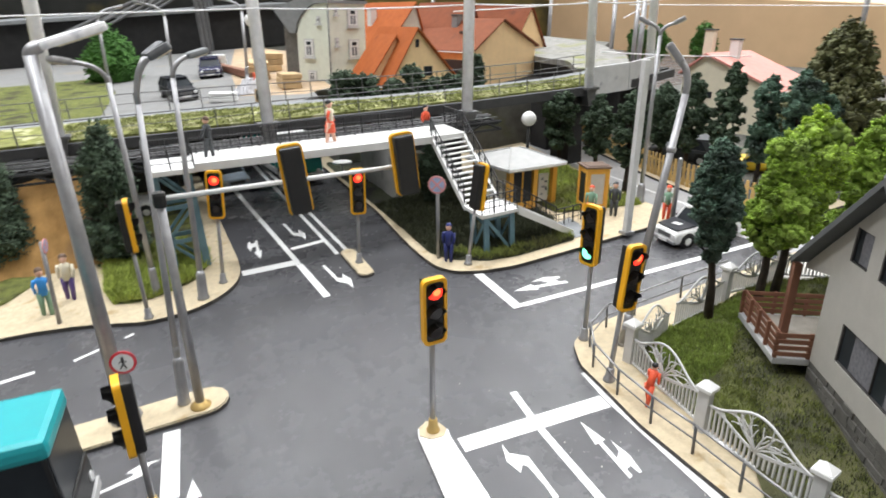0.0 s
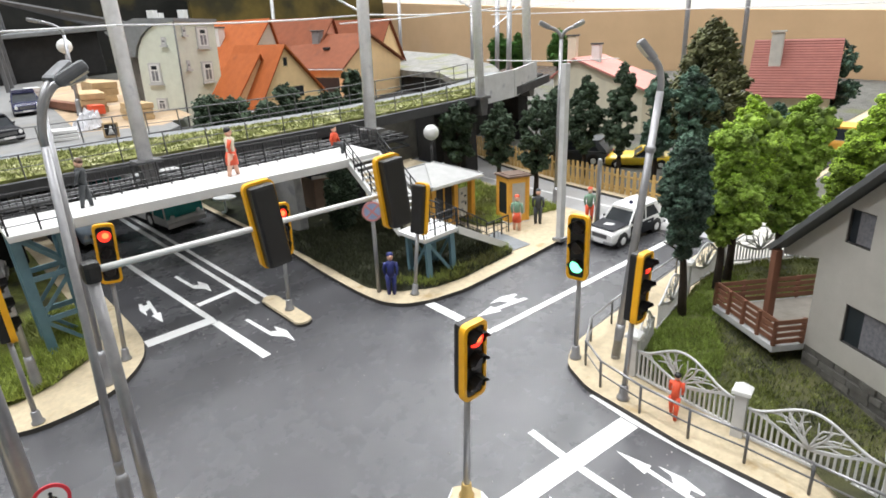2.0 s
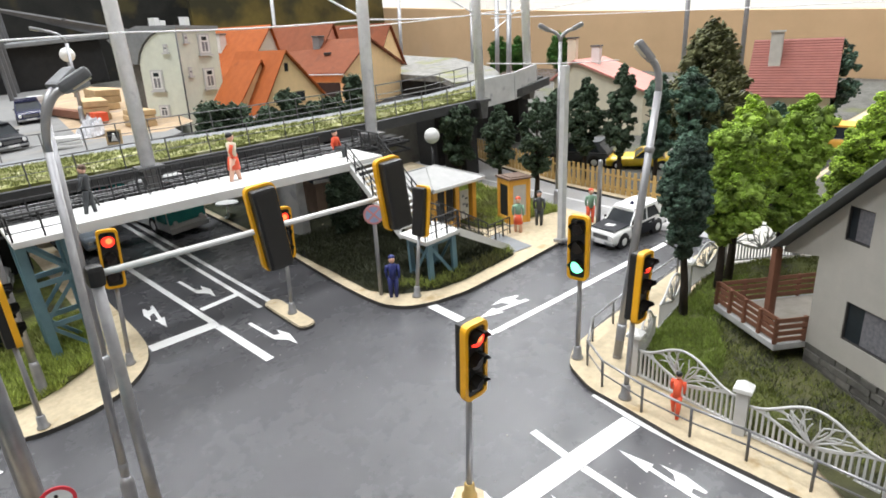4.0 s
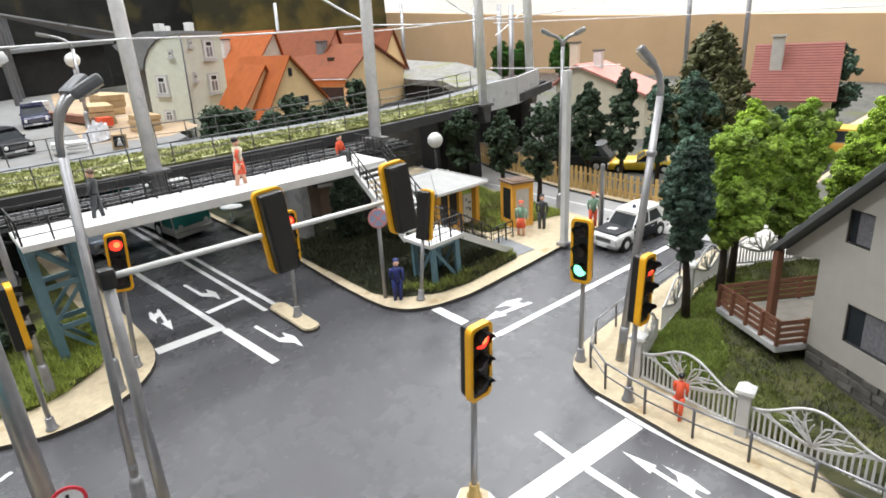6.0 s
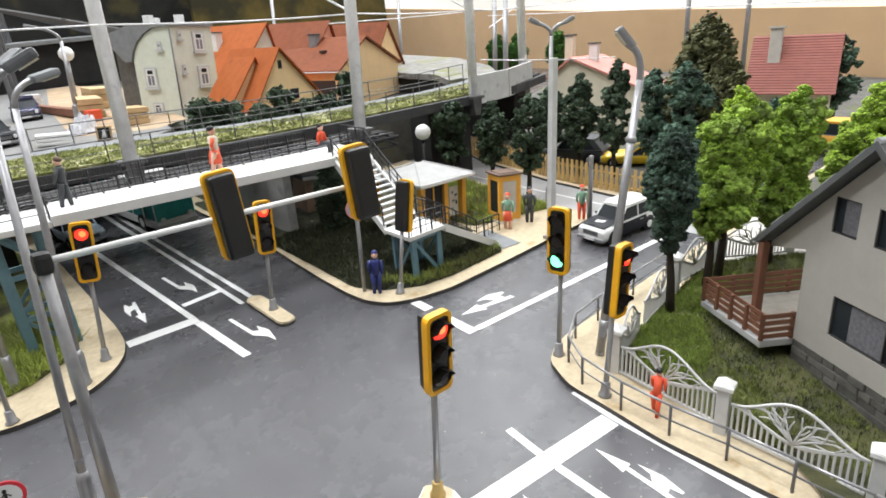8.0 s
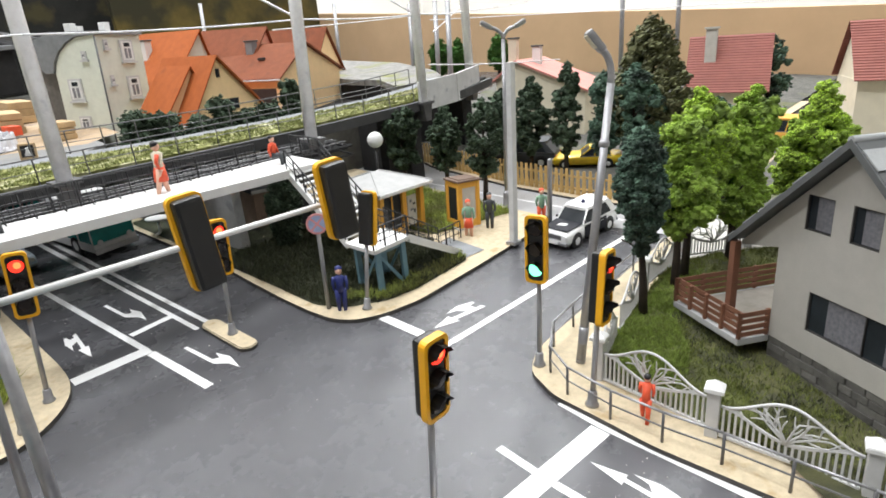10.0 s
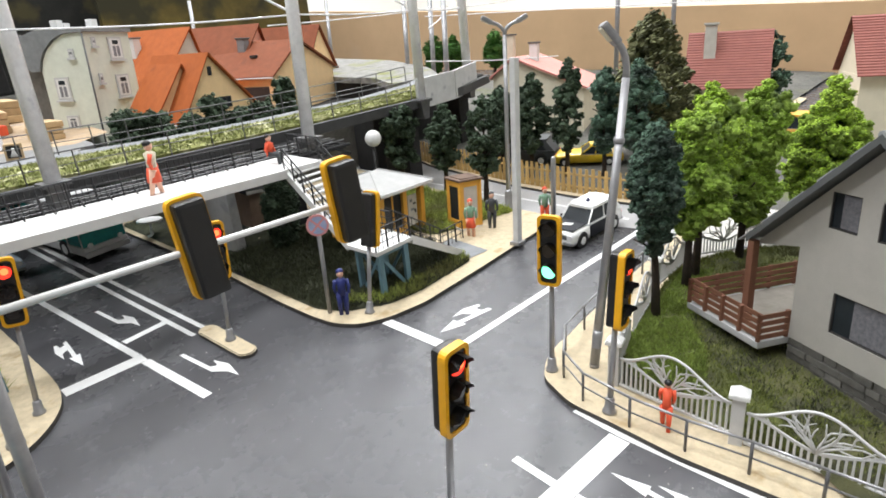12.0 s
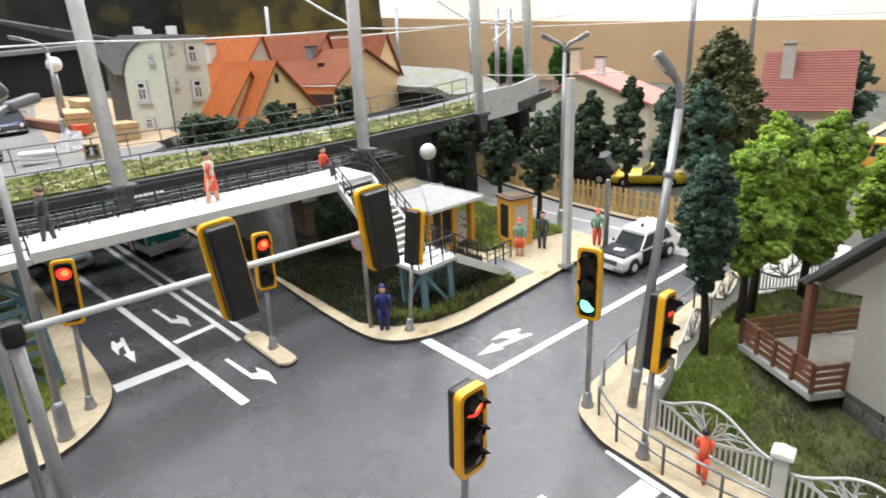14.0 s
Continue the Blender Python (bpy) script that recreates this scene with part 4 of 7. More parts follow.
def lattice_tower(parent, x0, x1, y0, y1, z0, z1, n, leg=0.13):
    t2 = part("tower", B(), BLUEST, parent, "blue-grey steel lattice tower")
    for xx in (x0, x1):
        for yy in (y0, y1):
            bm = B()
            box(bm, xx - leg, xx + leg, yy - leg * 0.6, yy + leg * 0.6, z0, z1, 0.02)
            part("leg", bm, BLUEST, t2)
    for k in range(n):
        za, zb = z0 + (z1 - z0) * k / n, z0 + (z1 - z0) * (k + 1) / n
        for yy in (y0, y1):
            a, b2 = (x0, x1) if k % 2 else (x1, x0)
            part("brace", flat_bar((a, yy + 0.02, za), (b2, yy + 0.02, zb - 0.1), 0.14, 0.05), BLUEST, t2)
            part("strut", flat_bar((x0, yy, zb - 0.12), (x1, yy, zb - 0.12), 0.2, 0.06), BLUEST, t2)
        for xx in (x0, x1):
            a, b2 = (y0, y1) if k % 2 else (y1, y0)
            part("brace", flat_bar((xx, a, za), (xx, b2, zb - 0.1), 0.12, 0.05), BLUEST, t2)
            part("strut", flat_bar((xx, y0, zb - 0.12), (xx, y1, zb - 0.12), 0.18, 0.06), BLUEST, t2)
    return t2


lattice_tower(fb, 0.15, 1.6, 29.4, 30.5, 0.1, 5.1, 3, 0.17)
lattice_tower(fb, 13.7, 15.1, 23.1, 24.4, 0.1, 2.12, 1)

# ---- viaduct ----
CONCG = surf("weathered_panel", (0.42, 0.42, 0.42), 0.8, var=0.12, scale=120, bump=0.2, stain=(0.3, 0.3, 0.31), stain_at=0.55, stain_scale=90)
NEAR = [(-60, 44), (-14, 39.6), (0, 37.4), (6, 36.3), (14, 34.9), (19, 34.1), (27, 33.6), (32, 33.9), (37, 35.5)]
FAR = [(-60, 52.5), (-14, 47.6), (0, 45.6), (6, 43.8), (14, 40.4), (19, 39.2), (27, 38.4), (32, 39.2), (36, 41)]
DARKCON = surf("dark_grey_concrete", (0.06, 0.06, 0.062), 0.75, var=0.25, scale=90, bump=0.3)
vd = thing("viaduct", lie(), "dark railway viaduct with a turf-covered deck and black railings", "viaduct")


def strip_mesh(a, b, z0, z1):
    """A slab between two plan lines with as many points."""
    bm = B()
    q = [[bm.verts.new((p[0], p[1], z)) for p in ln] for ln in (a, b) for z in (z0, z1)]
    for i in range(len(a) - 1):
        bm.faces.new((q[1][i], q[1][i + 1], q[3][i + 1], q[3][i]))
        bm.faces.new((q[0][i + 1], q[0][i], q[2][i], q[2][i + 1]))
        bm.faces.new((q[0][i], q[0][i + 1], q[1][i + 1], q[1][i]))
        bm.faces.new((q[2][i + 1], q[2][i], q[3][i], q[3][i + 1]))
    for i in (0, -1):
        bm.faces.new((q[0][i], q[1][i], q[3][i], q[2][i]))
    bmesh.ops.recalc_face_normals(bm, faces=bm.faces[:])
    return bm


def shifted(line, f):
    """A line between NEAR and FAR, at the share f."""
    return [tuple(Vector(a).lerp(Vector(b), f)) for a, b in zip(NEAR, FAR)]


part("deck_slab", strip_mesh(NEAR, FAR, 4.8, 5.25), SOOTSHADE, vd, "dark concrete deck slab")
part("turf_strip", strip_mesh(shifted(NEAR, 0.04)[:8], shifted(NEAR, 0.74)[:8], 5.25, 5.42), YELGRASS, vd, "yellow-green turf strip")
part("track_bed", strip_mesh(shifted(NEAR, 0.04)[7:], shifted(NEAR, 0.74)[7:], 5.25, 5.4), BALLAST, vd, "dark ballast bed")
part("path_strip", strip_mesh(shifted(NEAR, 0.74), shifted(NEAR, 0.98), 5.25, 5.38), SLATE, vd, "grey path strip")
part("edge_beam", strip_mesh([(x, y - 0.35) for x, y in NEAR], NEAR, 4.78, 5.34), DARKCON, vd, "dark grey edge beam")
TRACK = NEAR[1:6]
LOW0 = [(x, y - 3.6) for x, y in TRACK]
for s in (0.1, 0.42, 0.78):
    part("girder", strip_mesh([(x, y - 3.6 + 3.2 * s) for x, y in TRACK], [(x, y - 3.45 + 3.2 * s) for x, y in TRACK], 4.42, 4.7), SOOTSHADE, vd, "black steel girder")
for f in (0.25, 0.6):
    for s in (-0.35, 0.35):
        pts = [(x, y - 3.6 + 3.2 * f + s, 4.82) for x, y in TRACK]
        part("rail", tube(B(), pts, 0.05, 6), DKSTEEL, vd, "dark steel rail")
sl = B()
for f in (0.25, 0.6):
    for i in range(len(LOW0) - 1):
        a, b2 = Vector(NEAR[1 + i]), Vector(NEAR[2 + i])
        m = int((b2 - a).length / 0.7)
        for k in range(m):
            p = a.lerp(b2, (k + 0.5) / m)
            box(sl, p.x - 0.11, p.x + 0.11, p.y - 3.6 + 3.2 * f - 0.65, p.y - 3.6 + 3.2 * f + 0.65, 4.7, 4.77)
tagged(part("sleeper_bed", sl, SOOTSHADE, vd, "black track sleepers"), kind="stuff")


PARAP = surf("pale_parapet_concrete", (0.62, 0.62, 0.62), 0.75, var=0.1, scale=150, bump=0.2, stain=(0.4, 0.4, 0.43), stain_at=0.64, stain_scale=120)


def long_railing(line, z, h, gap, label):
    for i in range(len(line) - 1):
        a, b2 = Vector((*line[i], z)), Vector((*line[i + 1], z))
        n = max(1, round((b2 - a).length / gap))
        railing(vd, a, b2, n, h, mat=DKSTEEL, bars=2)


long_railing(shifted(NEAR, 0.01)[1:7], 5.34, 1.15, 1.9, "")
long_railing(shifted(NEAR, 0.97)[1:8], 5.38, 1.25, 1.9, "")
for a, b2 in (((27.2, 33.3), (31.0, 33.5)), ((31.05, 33.5), (35.2, 35.0))):
    bm = B()
    d = Vector(b2) - Vector(a)
    box(bm, 0, d.length, -0.09, 0.09, -0.5, 1.35, 0.02)
    part("parapet_panel", bm, PARAP, vd, "weathered pale grey parapet panel", moved(a[0], a[1], 5.2, math.degrees(math.atan2(d.y, d.x))))
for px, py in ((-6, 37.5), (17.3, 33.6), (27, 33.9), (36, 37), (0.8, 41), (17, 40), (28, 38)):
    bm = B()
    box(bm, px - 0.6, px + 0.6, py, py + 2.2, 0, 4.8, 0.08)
    part("pier", bm, SOOTSHADE, vd, "dark concrete pier")
# latticed girder face under the track deck
for i in range(len(LOW0) - 1):
    a, b2 = Vector((*LOW0[i], 0)), Vector((*LOW0[i + 1], 0))
    part("girder_chord", rod(B(), a + Vector((0, 0, 4.66)), b2 + Vector((0, 0, 4.66)), 0.08, n=6), SOOTSHADE, vd)
    part("girder_chord", rod(B(), a + Vector((0, 0, 4.2)), b2 + Vector((0, 0, 4.2)), 0.07, n=6), SOOTSHADE, vd)
    n = max(2, round((b2 - a).length / 1.1))
    for k in range(n):
        p, q = a.lerp(b2, k / n), a.lerp(b2, (k + 1) / n)
        part("girder_brace", rod(B(), p + Vector((0, 0, 4.2 if k % 2 else 4.66)), q + Vector((0, 0, 4.66 if k % 2 else 4.2)), 0.07, n=6), SOOTSHADE, vd)


def mast(x, y, z, h, r, label, lx=0, ly=0):
    t = thing("catenary_mast", stand(x, y, z, 0, lx, ly), label, "mast", "catenary masts")
    bm = B()
    rod(bm, (0, 0, 0), (0, 0, h), r, r * 0.96, 14)
    part("shaft", bm, STEELW if r > 0.3 else STEEL, t)
    bm = B()
    box(bm, -r * 1.75, r * 1.75, -r * 1.6, r * 1.6, -0.06, 0.12, 0.03)
    part("foot", bm, DKSTEEL, t, "dark steel foot plate")
    bm = B()
    prism(bm, [(-r * 1.3, -r * 1.2), (r * 1.3, -r * 1.2), (r * 1.3, r * 1.2), (-r * 1.3, r * 1.2)], -1.1, -0.06)
    for v in bm.verts:
        if v.co.z < -0.5:
            v.co.x *= 0.55
    part("bracket", bm, DKSTEEL, t, "tapered dark bracket")
    return t


mast(6.28, 33.65, 5.7, 16, 0.325, "thick pale steel catenary mast on the viaduct", -2, 1.5)
mast(17.35, 31.6, 5.2, 16, 0.32, "thick pale steel catenary mast on the viaduct", 0, 0)
mast(27.5, 33.3, 5.2, 16, 0.305, "thick pale steel catenary mast on the viaduct", -2.5, 0)
mast(34.5, 35.2, 5.2, 16, 0.315, "thick pale steel catenary mast on the viaduct", -3.5, 0)
mast(-4.0, 37.9, 5.7, 16, 0.34, "thick pale steel catenary mast on the viaduct", 0, 0)
for px, py, h in ((42.0, 45.6, 10.9), (37.9, 40.4, 10.9), (43.0, 49.9, 10.8), (38.2, 81.5, 13.0), (48.0, 67.7, 11.6)):
    mast(px, py, 0.2, h, 0.22, "slim grey catenary mast beyond the viaduct")
for px, py in ((63, 38), (68, 34), (62.5, 12)):
    mast(px, py, 0.5, 13, 0.25, "slim grey catenary mast by the backdrop")

# ---- the fence of the near garden ----
FPOSTS = [(12.6, -1.6), (12.62, 2.0), (12.66, 5.65), (12.82, 9.22), (13.42, 12.88), (15.85, 13.5), (19.45, 14.3), (22.8, 14.45), (25.7, 12.5), (28.2, 10.0)]


def fence_post(x, y):
    t = thing("fence_post", stand(x, y, 0.15, 12), "square white fence post with a pyramid cap", "fence post", "white fence posts")
    bm = B()
    box(bm, -0.16, 0.16, -0.16, 0.16, 0, 1.35, 0.02)
    part("shaft", bm, GREYCAST, t)
    bm = B()
    prism(bm, [(-0.24, -0.24), (0.24, -0.24), (0.24, 0.24), (-0.24, 0.24)], 1.35, 1.47, 0.02)
    v = [bm.verts.new(c) for c in ((-0.22, -0.22, 1.47), (0.22, -0.22, 1.47), (0.22, 0.22, 1.47), (-0.22, 0.22, 1.47), (0, 0, 1.66))]
    for k in range(4):
        bm.faces.new((v[k], v[(k + 1) % 4], v[4]))
    part("cap", bm, WHITE, t, "white pyramid cap")


def fence_panel(a, b):
    """A cast panel between two posts: a hump-backed top rail, thin bars below and a branching tree pattern above."""
    a, b = Vector(a), Vector(b)
    d = b - a
    L = d.length - 0.4
    t = thing("garden_fence", stand(*a.lerp(b, 0.5), 0.2, math.degrees(math.atan2(d.y, d.x))), "white cast garden fence with a branching tree pattern", "fence", "white garden fences")

    def top(s):
        return 0.95 + 0.62 * math.cos(s * math.pi) ** 2 if abs(s) < 0.5 else 0.95

    def mid(s):
        return 0.95 - 0.42 * math.cos(s * math.pi) ** 2

    n = 20
    S = [-0.5 + i / n for i in range(n + 1)]
    part("top_rail", tube(B(), [(s * L, 0, top(s)) for s in S], 0.04, 6), GREYCAST, t)
    part("curved_rail", tube(B(), [(s * L, 0, mid(s) - 0.02) for s in S], 0.028, 6), GREYCAST, t)
    part("bottom_rail", box(B(), -L / 2, L / 2, -0.04, 0.04, 0.06, 0.13), GREYCAST, t)
    k = 21
    for i in range(k):
        s = -0.5 + (i + 0.5) / k
        bm = B()
        box(bm, s * L - 0.027, s * L + 0.027, -0.025, 0.025, 0.1, mid(s) - 0.02)
        part("bar", bm, GREYCAST, t)
    bm = B()
    rb = random.Random(6)

    def fit(x, z):
        u = min(0.5, abs(x) / L)
        return (math.copysign(u * L, x), 0, max(mid(u) + 0.02, min(z, top(u) - 0.03)))

    def twig(x, z, ang, length, r, depth):
        """A wavy branch that splits into thinner ones."""
        ln = [(x, 0, z)]
        for i in range(4):
            ang += rb.uniform(-0.28, 0.28)
            x, z = x + math.cos(ang) * length / 4, z + math.sin(ang) * length / 4
            ln.append(fit(x, z))
            if depth and i > 0:
                twig(ln[-1][0], ln[-1][2], ang + (0.62 if i % 2 else -0.55), length * 0.5, r * 0.68, depth - 1)
        tube(bm, ln, [r, r * 0.92, r * 0.82, r * 0.7, r * 0.55], 5)

    for deg, length in ((90, 0.95), (72, 1.0), (108, 1.0), (55, 1.2), (125, 1.2), (39, 1.4), (141, 1.4), (26, 1.7), (154, 1.7), (15, 1.9), (165, 1.9)):
        twig(0, 0.52, radians(deg), length * L / 4.4, 0.036, 2 if length > 1.2 else 1)
    part("tree_pattern", bm, GREYCAST, t, "branching tree pattern")


for p in FPOSTS:
    if not 15.0 < p[0] < 17.0:
        fence_post(*p)
for p, q in zip(FPOSTS, FPOSTS[1:]):
    fence_panel(p, q)

# kerb rail for walkers
RPOSTS = [(11.8, -2.5), (11.82, 0.7), (11.84, 2.3), (11.85, 3.9), (11.86, 5.5), (11.86, 7.05), (11.87, 8.6), (11.78, 10.1), (11.85, 11.63), (12.16, 13.2), (12.85, 14.25), (14.2, 15.0), (15.7, 15.15), (18.2, 15.3), (20.8, 15.4)]
kr = thing("kerb_rail", lie(), "thin grey steel pedestrian rail along the kerb", "railing")
for p in RPOSTS:
    part("post", rod(B(), (*p, 0.15), (*p, 1.12), 0.042, n=8), DKSTEEL, kr)
for p, q in zip(RPOSTS, RPOSTS[1:]):
    part("top_rail", rod(B(), (*p, 1.12), (*q, 1.12), 0.036, n=8), STEEL, kr)
    part("lower_rail", rod(B(), (*p, 0.66), (*q, 0.66), 0.026, n=6), DKSTEEL, kr)

# yellow picket fence along the far street
pf = thing("picket_fence", lie(), "yellow wooden picket fence along the far street", "fence")
PF = [(29.0, 19.5), (28.8, 23), (29.0, 27.4), (30.3, 35.5), (31.5, 40)]
bm = B()
box(bm, -0.14, 0.14, -0.03, 0.03, 0, 1.45)
for v in bm.verts:
    if v.co.z > 1:
        v.co.x *= 0.55
picket = mesh_of("picket", bm, WOODY)
for p, q in zip(PF, PF[1:]):
    a, b2 = Vector(p), Vector(q)
    ang = math.degrees(math.atan2(b2.y - a.y, b2.x - a.x))
    n = int((b2 - a).length / 0.36)
    for k in range(n):
        c = a.lerp(b2, (k + 0.5) / n)
        piece("picket", picket, pf, moved(c.x, c.y, 0.15 + random.uniform(-0.04, 0.04), ang))
    for z in (0.5, 1.2):
        part("rail", rod(B(), (a.x + 0.06, a.y, z), (b2.x + 0.06, b2.y, z), 0.06, n=6), WOODY, pf)


# ---- trees ----
def tree(x, y, h, r, mat, label, trunk=0.3, seed=1, top=0.6, bot=0.55, n=90, cl=0.5, base=0.18, z0=0.15, lx=0, ly=0, bend=0.0, per=110, flake=0.06, rough=0.35, crumb=0, gap=0.62, core=None, toplit_flock=0.0):
    """A model tree: a bent trunk with limbs and a ragged crown of small foam clumps from share base of its height up."""
    rnd = random.Random(seed)
    t = thing("tree", stand(x, y, z0, 0, lx, ly), label, "tree", "trees")
    bm = B()
    tube(bm, [(0, 0, -0.1), (0.08, 0.03, h * 0.2), (-0.05 + bend * 0.25, 0.05 - bend * 0.15, h * 0.45), (bend * 0.6, -bend * 0.36, h * 0.8)], [trunk * 1.15, trunk * 0.9, trunk * 0.6, trunk * 0.2], 8)
    for k in range(9):
        a = rnd.uniform(0, math.tau)
        z = h * rnd.uniform(base * 0.9, 0.6)
        q = r * rnd.uniform(0.5, 0.85)
        tube(bm, [(0, 0, z), (q * 0.5 * math.cos(a), q * 0.5 * math.sin(a), z + q * 0.45), (q * math.cos(a), q * math.sin(a), z + q * 0.7)], [trunk * 0.35, trunk * 0.22, 0.03], 5)
    part("trunk", bm, BARK, t, "dark rough trunk")
    clumps = []
    for tries in range(n * 14):
        if len(clumps) >= n:
            break
        f = rnd.random()
        prof = min(1.0, (f / 0.18) ** bot) * (1 - max(0, (f - top) / (1 - top)) ** 2.2) ** 0.7 * (0.86 + 0.14 * math.sin(f * 9 + seed))
        a = rnd.uniform(0, math.tau)
        rr = max(0.0, r * prof - cl * 0.6) * (1 - rough * rnd.random() ** 1.5)
        z = h * (base + (1 - base) * f) - cl * 0.5
        off = bend * max(0, z / h - 0.2)
        q = cl * rnd.uniform(0.55, 1.1)
        p = (rr * math.cos(a) + off, rr * math.sin(a) - off * 0.6, z, q)
        if all((p[0] - o[0]) ** 2 + (p[1] - o[1]) ** 2 + (p[2] - o[2]) ** 2 > (gap * max(q, o[3])) ** 2 for o in clumps):
            clumps.append(p)
    crumbs = []
    for x2, y2, z2, q in clumps:
        for k in range(crumb):
            d = Vector((rnd.gauss(0, 1), rnd.gauss(0, 1), rnd.gauss(0.25, 1))).normalized() * q * rnd.uniform(0.72, 0.98)
            crumbs.append((x2 + d.x, y2 + d.y, z2 + d.z * 0.85, q * rnd.uniform(0.2, 0.36)))
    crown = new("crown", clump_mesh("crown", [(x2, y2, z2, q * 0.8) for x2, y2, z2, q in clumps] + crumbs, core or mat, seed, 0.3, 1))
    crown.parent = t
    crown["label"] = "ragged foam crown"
    leaf = new("foliage", flake_mesh("foliage", crumbs or clumps, mat, seed + 1, per, flake, toplit_flock=toplit_flock))
    leaf.parent = crown
    leaf["kind"] = "stuff"
    return t


# darker foam for the cores, carrying the crowns' inner and lower shade as colour
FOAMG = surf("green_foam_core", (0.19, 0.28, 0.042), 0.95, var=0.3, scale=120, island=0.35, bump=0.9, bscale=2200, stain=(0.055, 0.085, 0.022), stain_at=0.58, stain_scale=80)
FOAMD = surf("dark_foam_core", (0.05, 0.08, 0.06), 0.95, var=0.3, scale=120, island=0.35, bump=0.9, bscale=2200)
NEARFOAM = dict(per=24, flake=0.038, rough=0.6, crumb=30, gap=0.95, toplit_flock=1.7)
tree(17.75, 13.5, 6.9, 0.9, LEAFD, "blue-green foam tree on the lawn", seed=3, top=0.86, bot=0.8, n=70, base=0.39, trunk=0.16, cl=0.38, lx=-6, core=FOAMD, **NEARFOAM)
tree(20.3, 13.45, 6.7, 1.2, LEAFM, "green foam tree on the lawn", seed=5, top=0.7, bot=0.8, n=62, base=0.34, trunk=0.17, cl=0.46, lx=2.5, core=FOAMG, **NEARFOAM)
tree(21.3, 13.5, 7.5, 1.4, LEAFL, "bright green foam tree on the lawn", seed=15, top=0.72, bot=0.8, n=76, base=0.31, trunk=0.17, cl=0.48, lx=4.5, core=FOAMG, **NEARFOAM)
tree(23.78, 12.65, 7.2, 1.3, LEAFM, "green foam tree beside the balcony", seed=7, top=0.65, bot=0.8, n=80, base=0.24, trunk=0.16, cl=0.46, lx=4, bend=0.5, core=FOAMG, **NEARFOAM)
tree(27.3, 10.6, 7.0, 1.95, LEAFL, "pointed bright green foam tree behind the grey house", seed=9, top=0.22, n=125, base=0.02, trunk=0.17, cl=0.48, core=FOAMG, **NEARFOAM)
tree(36.5, 22.3, 9.0, 3.1, LEAFO, "broad olive leafy tree in the garden", seed=11, top=0.25, n=330, cl=0.42, base=0.12, bot=0.4, per=26, flake=0.13, rough=0.2)
for k, (tx, ty, th, tr, tm) in enumerate(((25.0, 33.2, 5.4, 1.35, LEAFK), (25.7, 30.2, 5.2, 1.2, LEAFK), (25.4, 26.9, 5.9, 1.3, LEAFK), (30.2, 27.0, 6.4, 1.2, LEAFK), (30.9, 24.9, 7.0, 1.1, LEAFK),
                                         (31.2, 22.6, 6.6, 0.95, LEAFD), (31.0, 20.6, 7.2, 1.0, LEAFD), (30.5, 29.5, 5.6, 1.1, LEAFK), (34, 21.5, 6.0, 1.4, LEAFD), (49.5, 19, 6.6, 1.6, LEAFD))):
    tree(tx, ty, th, tr, tm, ("dark" if tm == LEAFK else "blue-green") + " slim foam tree beside the fence", seed=20 + k, top=0.66, n=60, cl=0.38, base=0.29, trunk=0.15, per=7, flake=0.055, rough=0.5, crumb=16, gap=0.9)
tree(37.5, 18.4, 4.3, 2.0, LEAFD, "low blue-green foam tree in front of the red-roofed house", seed=71, top=0.3, n=70, base=0.05, trunk=0.15, per=80, flake=0.08)
for k, (tx, ty, th, tr) in enumerate(((43.5, 46.8, 7.6, 1.2), (44.9, 45.6, 7.4, 1.1), (48.0, 43.0, 7.5, 1.3))):
    tree(tx, ty, th, tr, LEAFB, "small dark green foam tree beyond the viaduct", seed=40 + k, n=50, base=0.6, z0=0.2, top=0.4, per=60, flake=0.09)
tree(-7.3, 34.2, 6.4, 1.6, LEAFK, "dark conifer beside the earth bank", seed=50, top=0.1, n=130, base=0.05)
tree(-2.3, 32.7, 6.9, 1.75, LEAFK, "dark conifer beside the footbridge", seed=51, top=0.1, n=140, base=0.03)
tree(14.9, 31.7, 4.4, 1.0, LEAFK, "dark conifer behind the stairs", seed=53, top=0.1, n=90, base=0.05, cl=0.34, rough=0.15)
tree(-1.8, 71.4, 6.5, 2.6, LEAFB, "round bright green foam tree beyond the viaduct", seed=54, n=120, cl=1.1, base=0.15, z0=3.4, flake=0.12)


def shrub(x, y, z, r, h, mat, label, seed):
    rnd = random.Random(seed)
    t = thing("shrub", stand(x, y, z), label, "shrub", "shrubs")
    clumps = []
    for k in range(130):
        a, q, f = rnd.uniform(0, math.tau), math.sqrt(rnd.random()), rnd.random()
        clumps.append((r * q * math.cos(a) * (1 - 0.4 * f), r * q * math.sin(a) * (1 - 0.4 * f), h * f, 0.34 * rnd.uniform(0.6, 1.2)))
    core = new("core", clump_mesh("core", [(x2, y2, z2, q * 0.85) for x2, y2, z2, q in clumps], mat, seed))
    core.parent = t
    leaves = new("foliage", flake_mesh("foliage", clumps, mat, seed + 1, 12, 0.11))
    leaves.parent = core
    leaves["kind"] = "stuff"


for k, (sx, sy, sr, sh) in enumerate(((14.4, 46.0, 1.3, 2.6), (16.0, 45.8, 1.2, 2.3), (18.0, 45.2, 1.0, 1.7), (19.4, 44.6, 1.0, 2.7), (20.8, 44.2, 1.0, 1.6), (22.3, 43.6, 1.0, 1.8), (24.2, 43.4, 0.7, 3.2))):
    shrub(sx, sy, 3.6, sr, sh, LEAFK, "dark green foam shrub behind the viaduct railing", 60 + k)

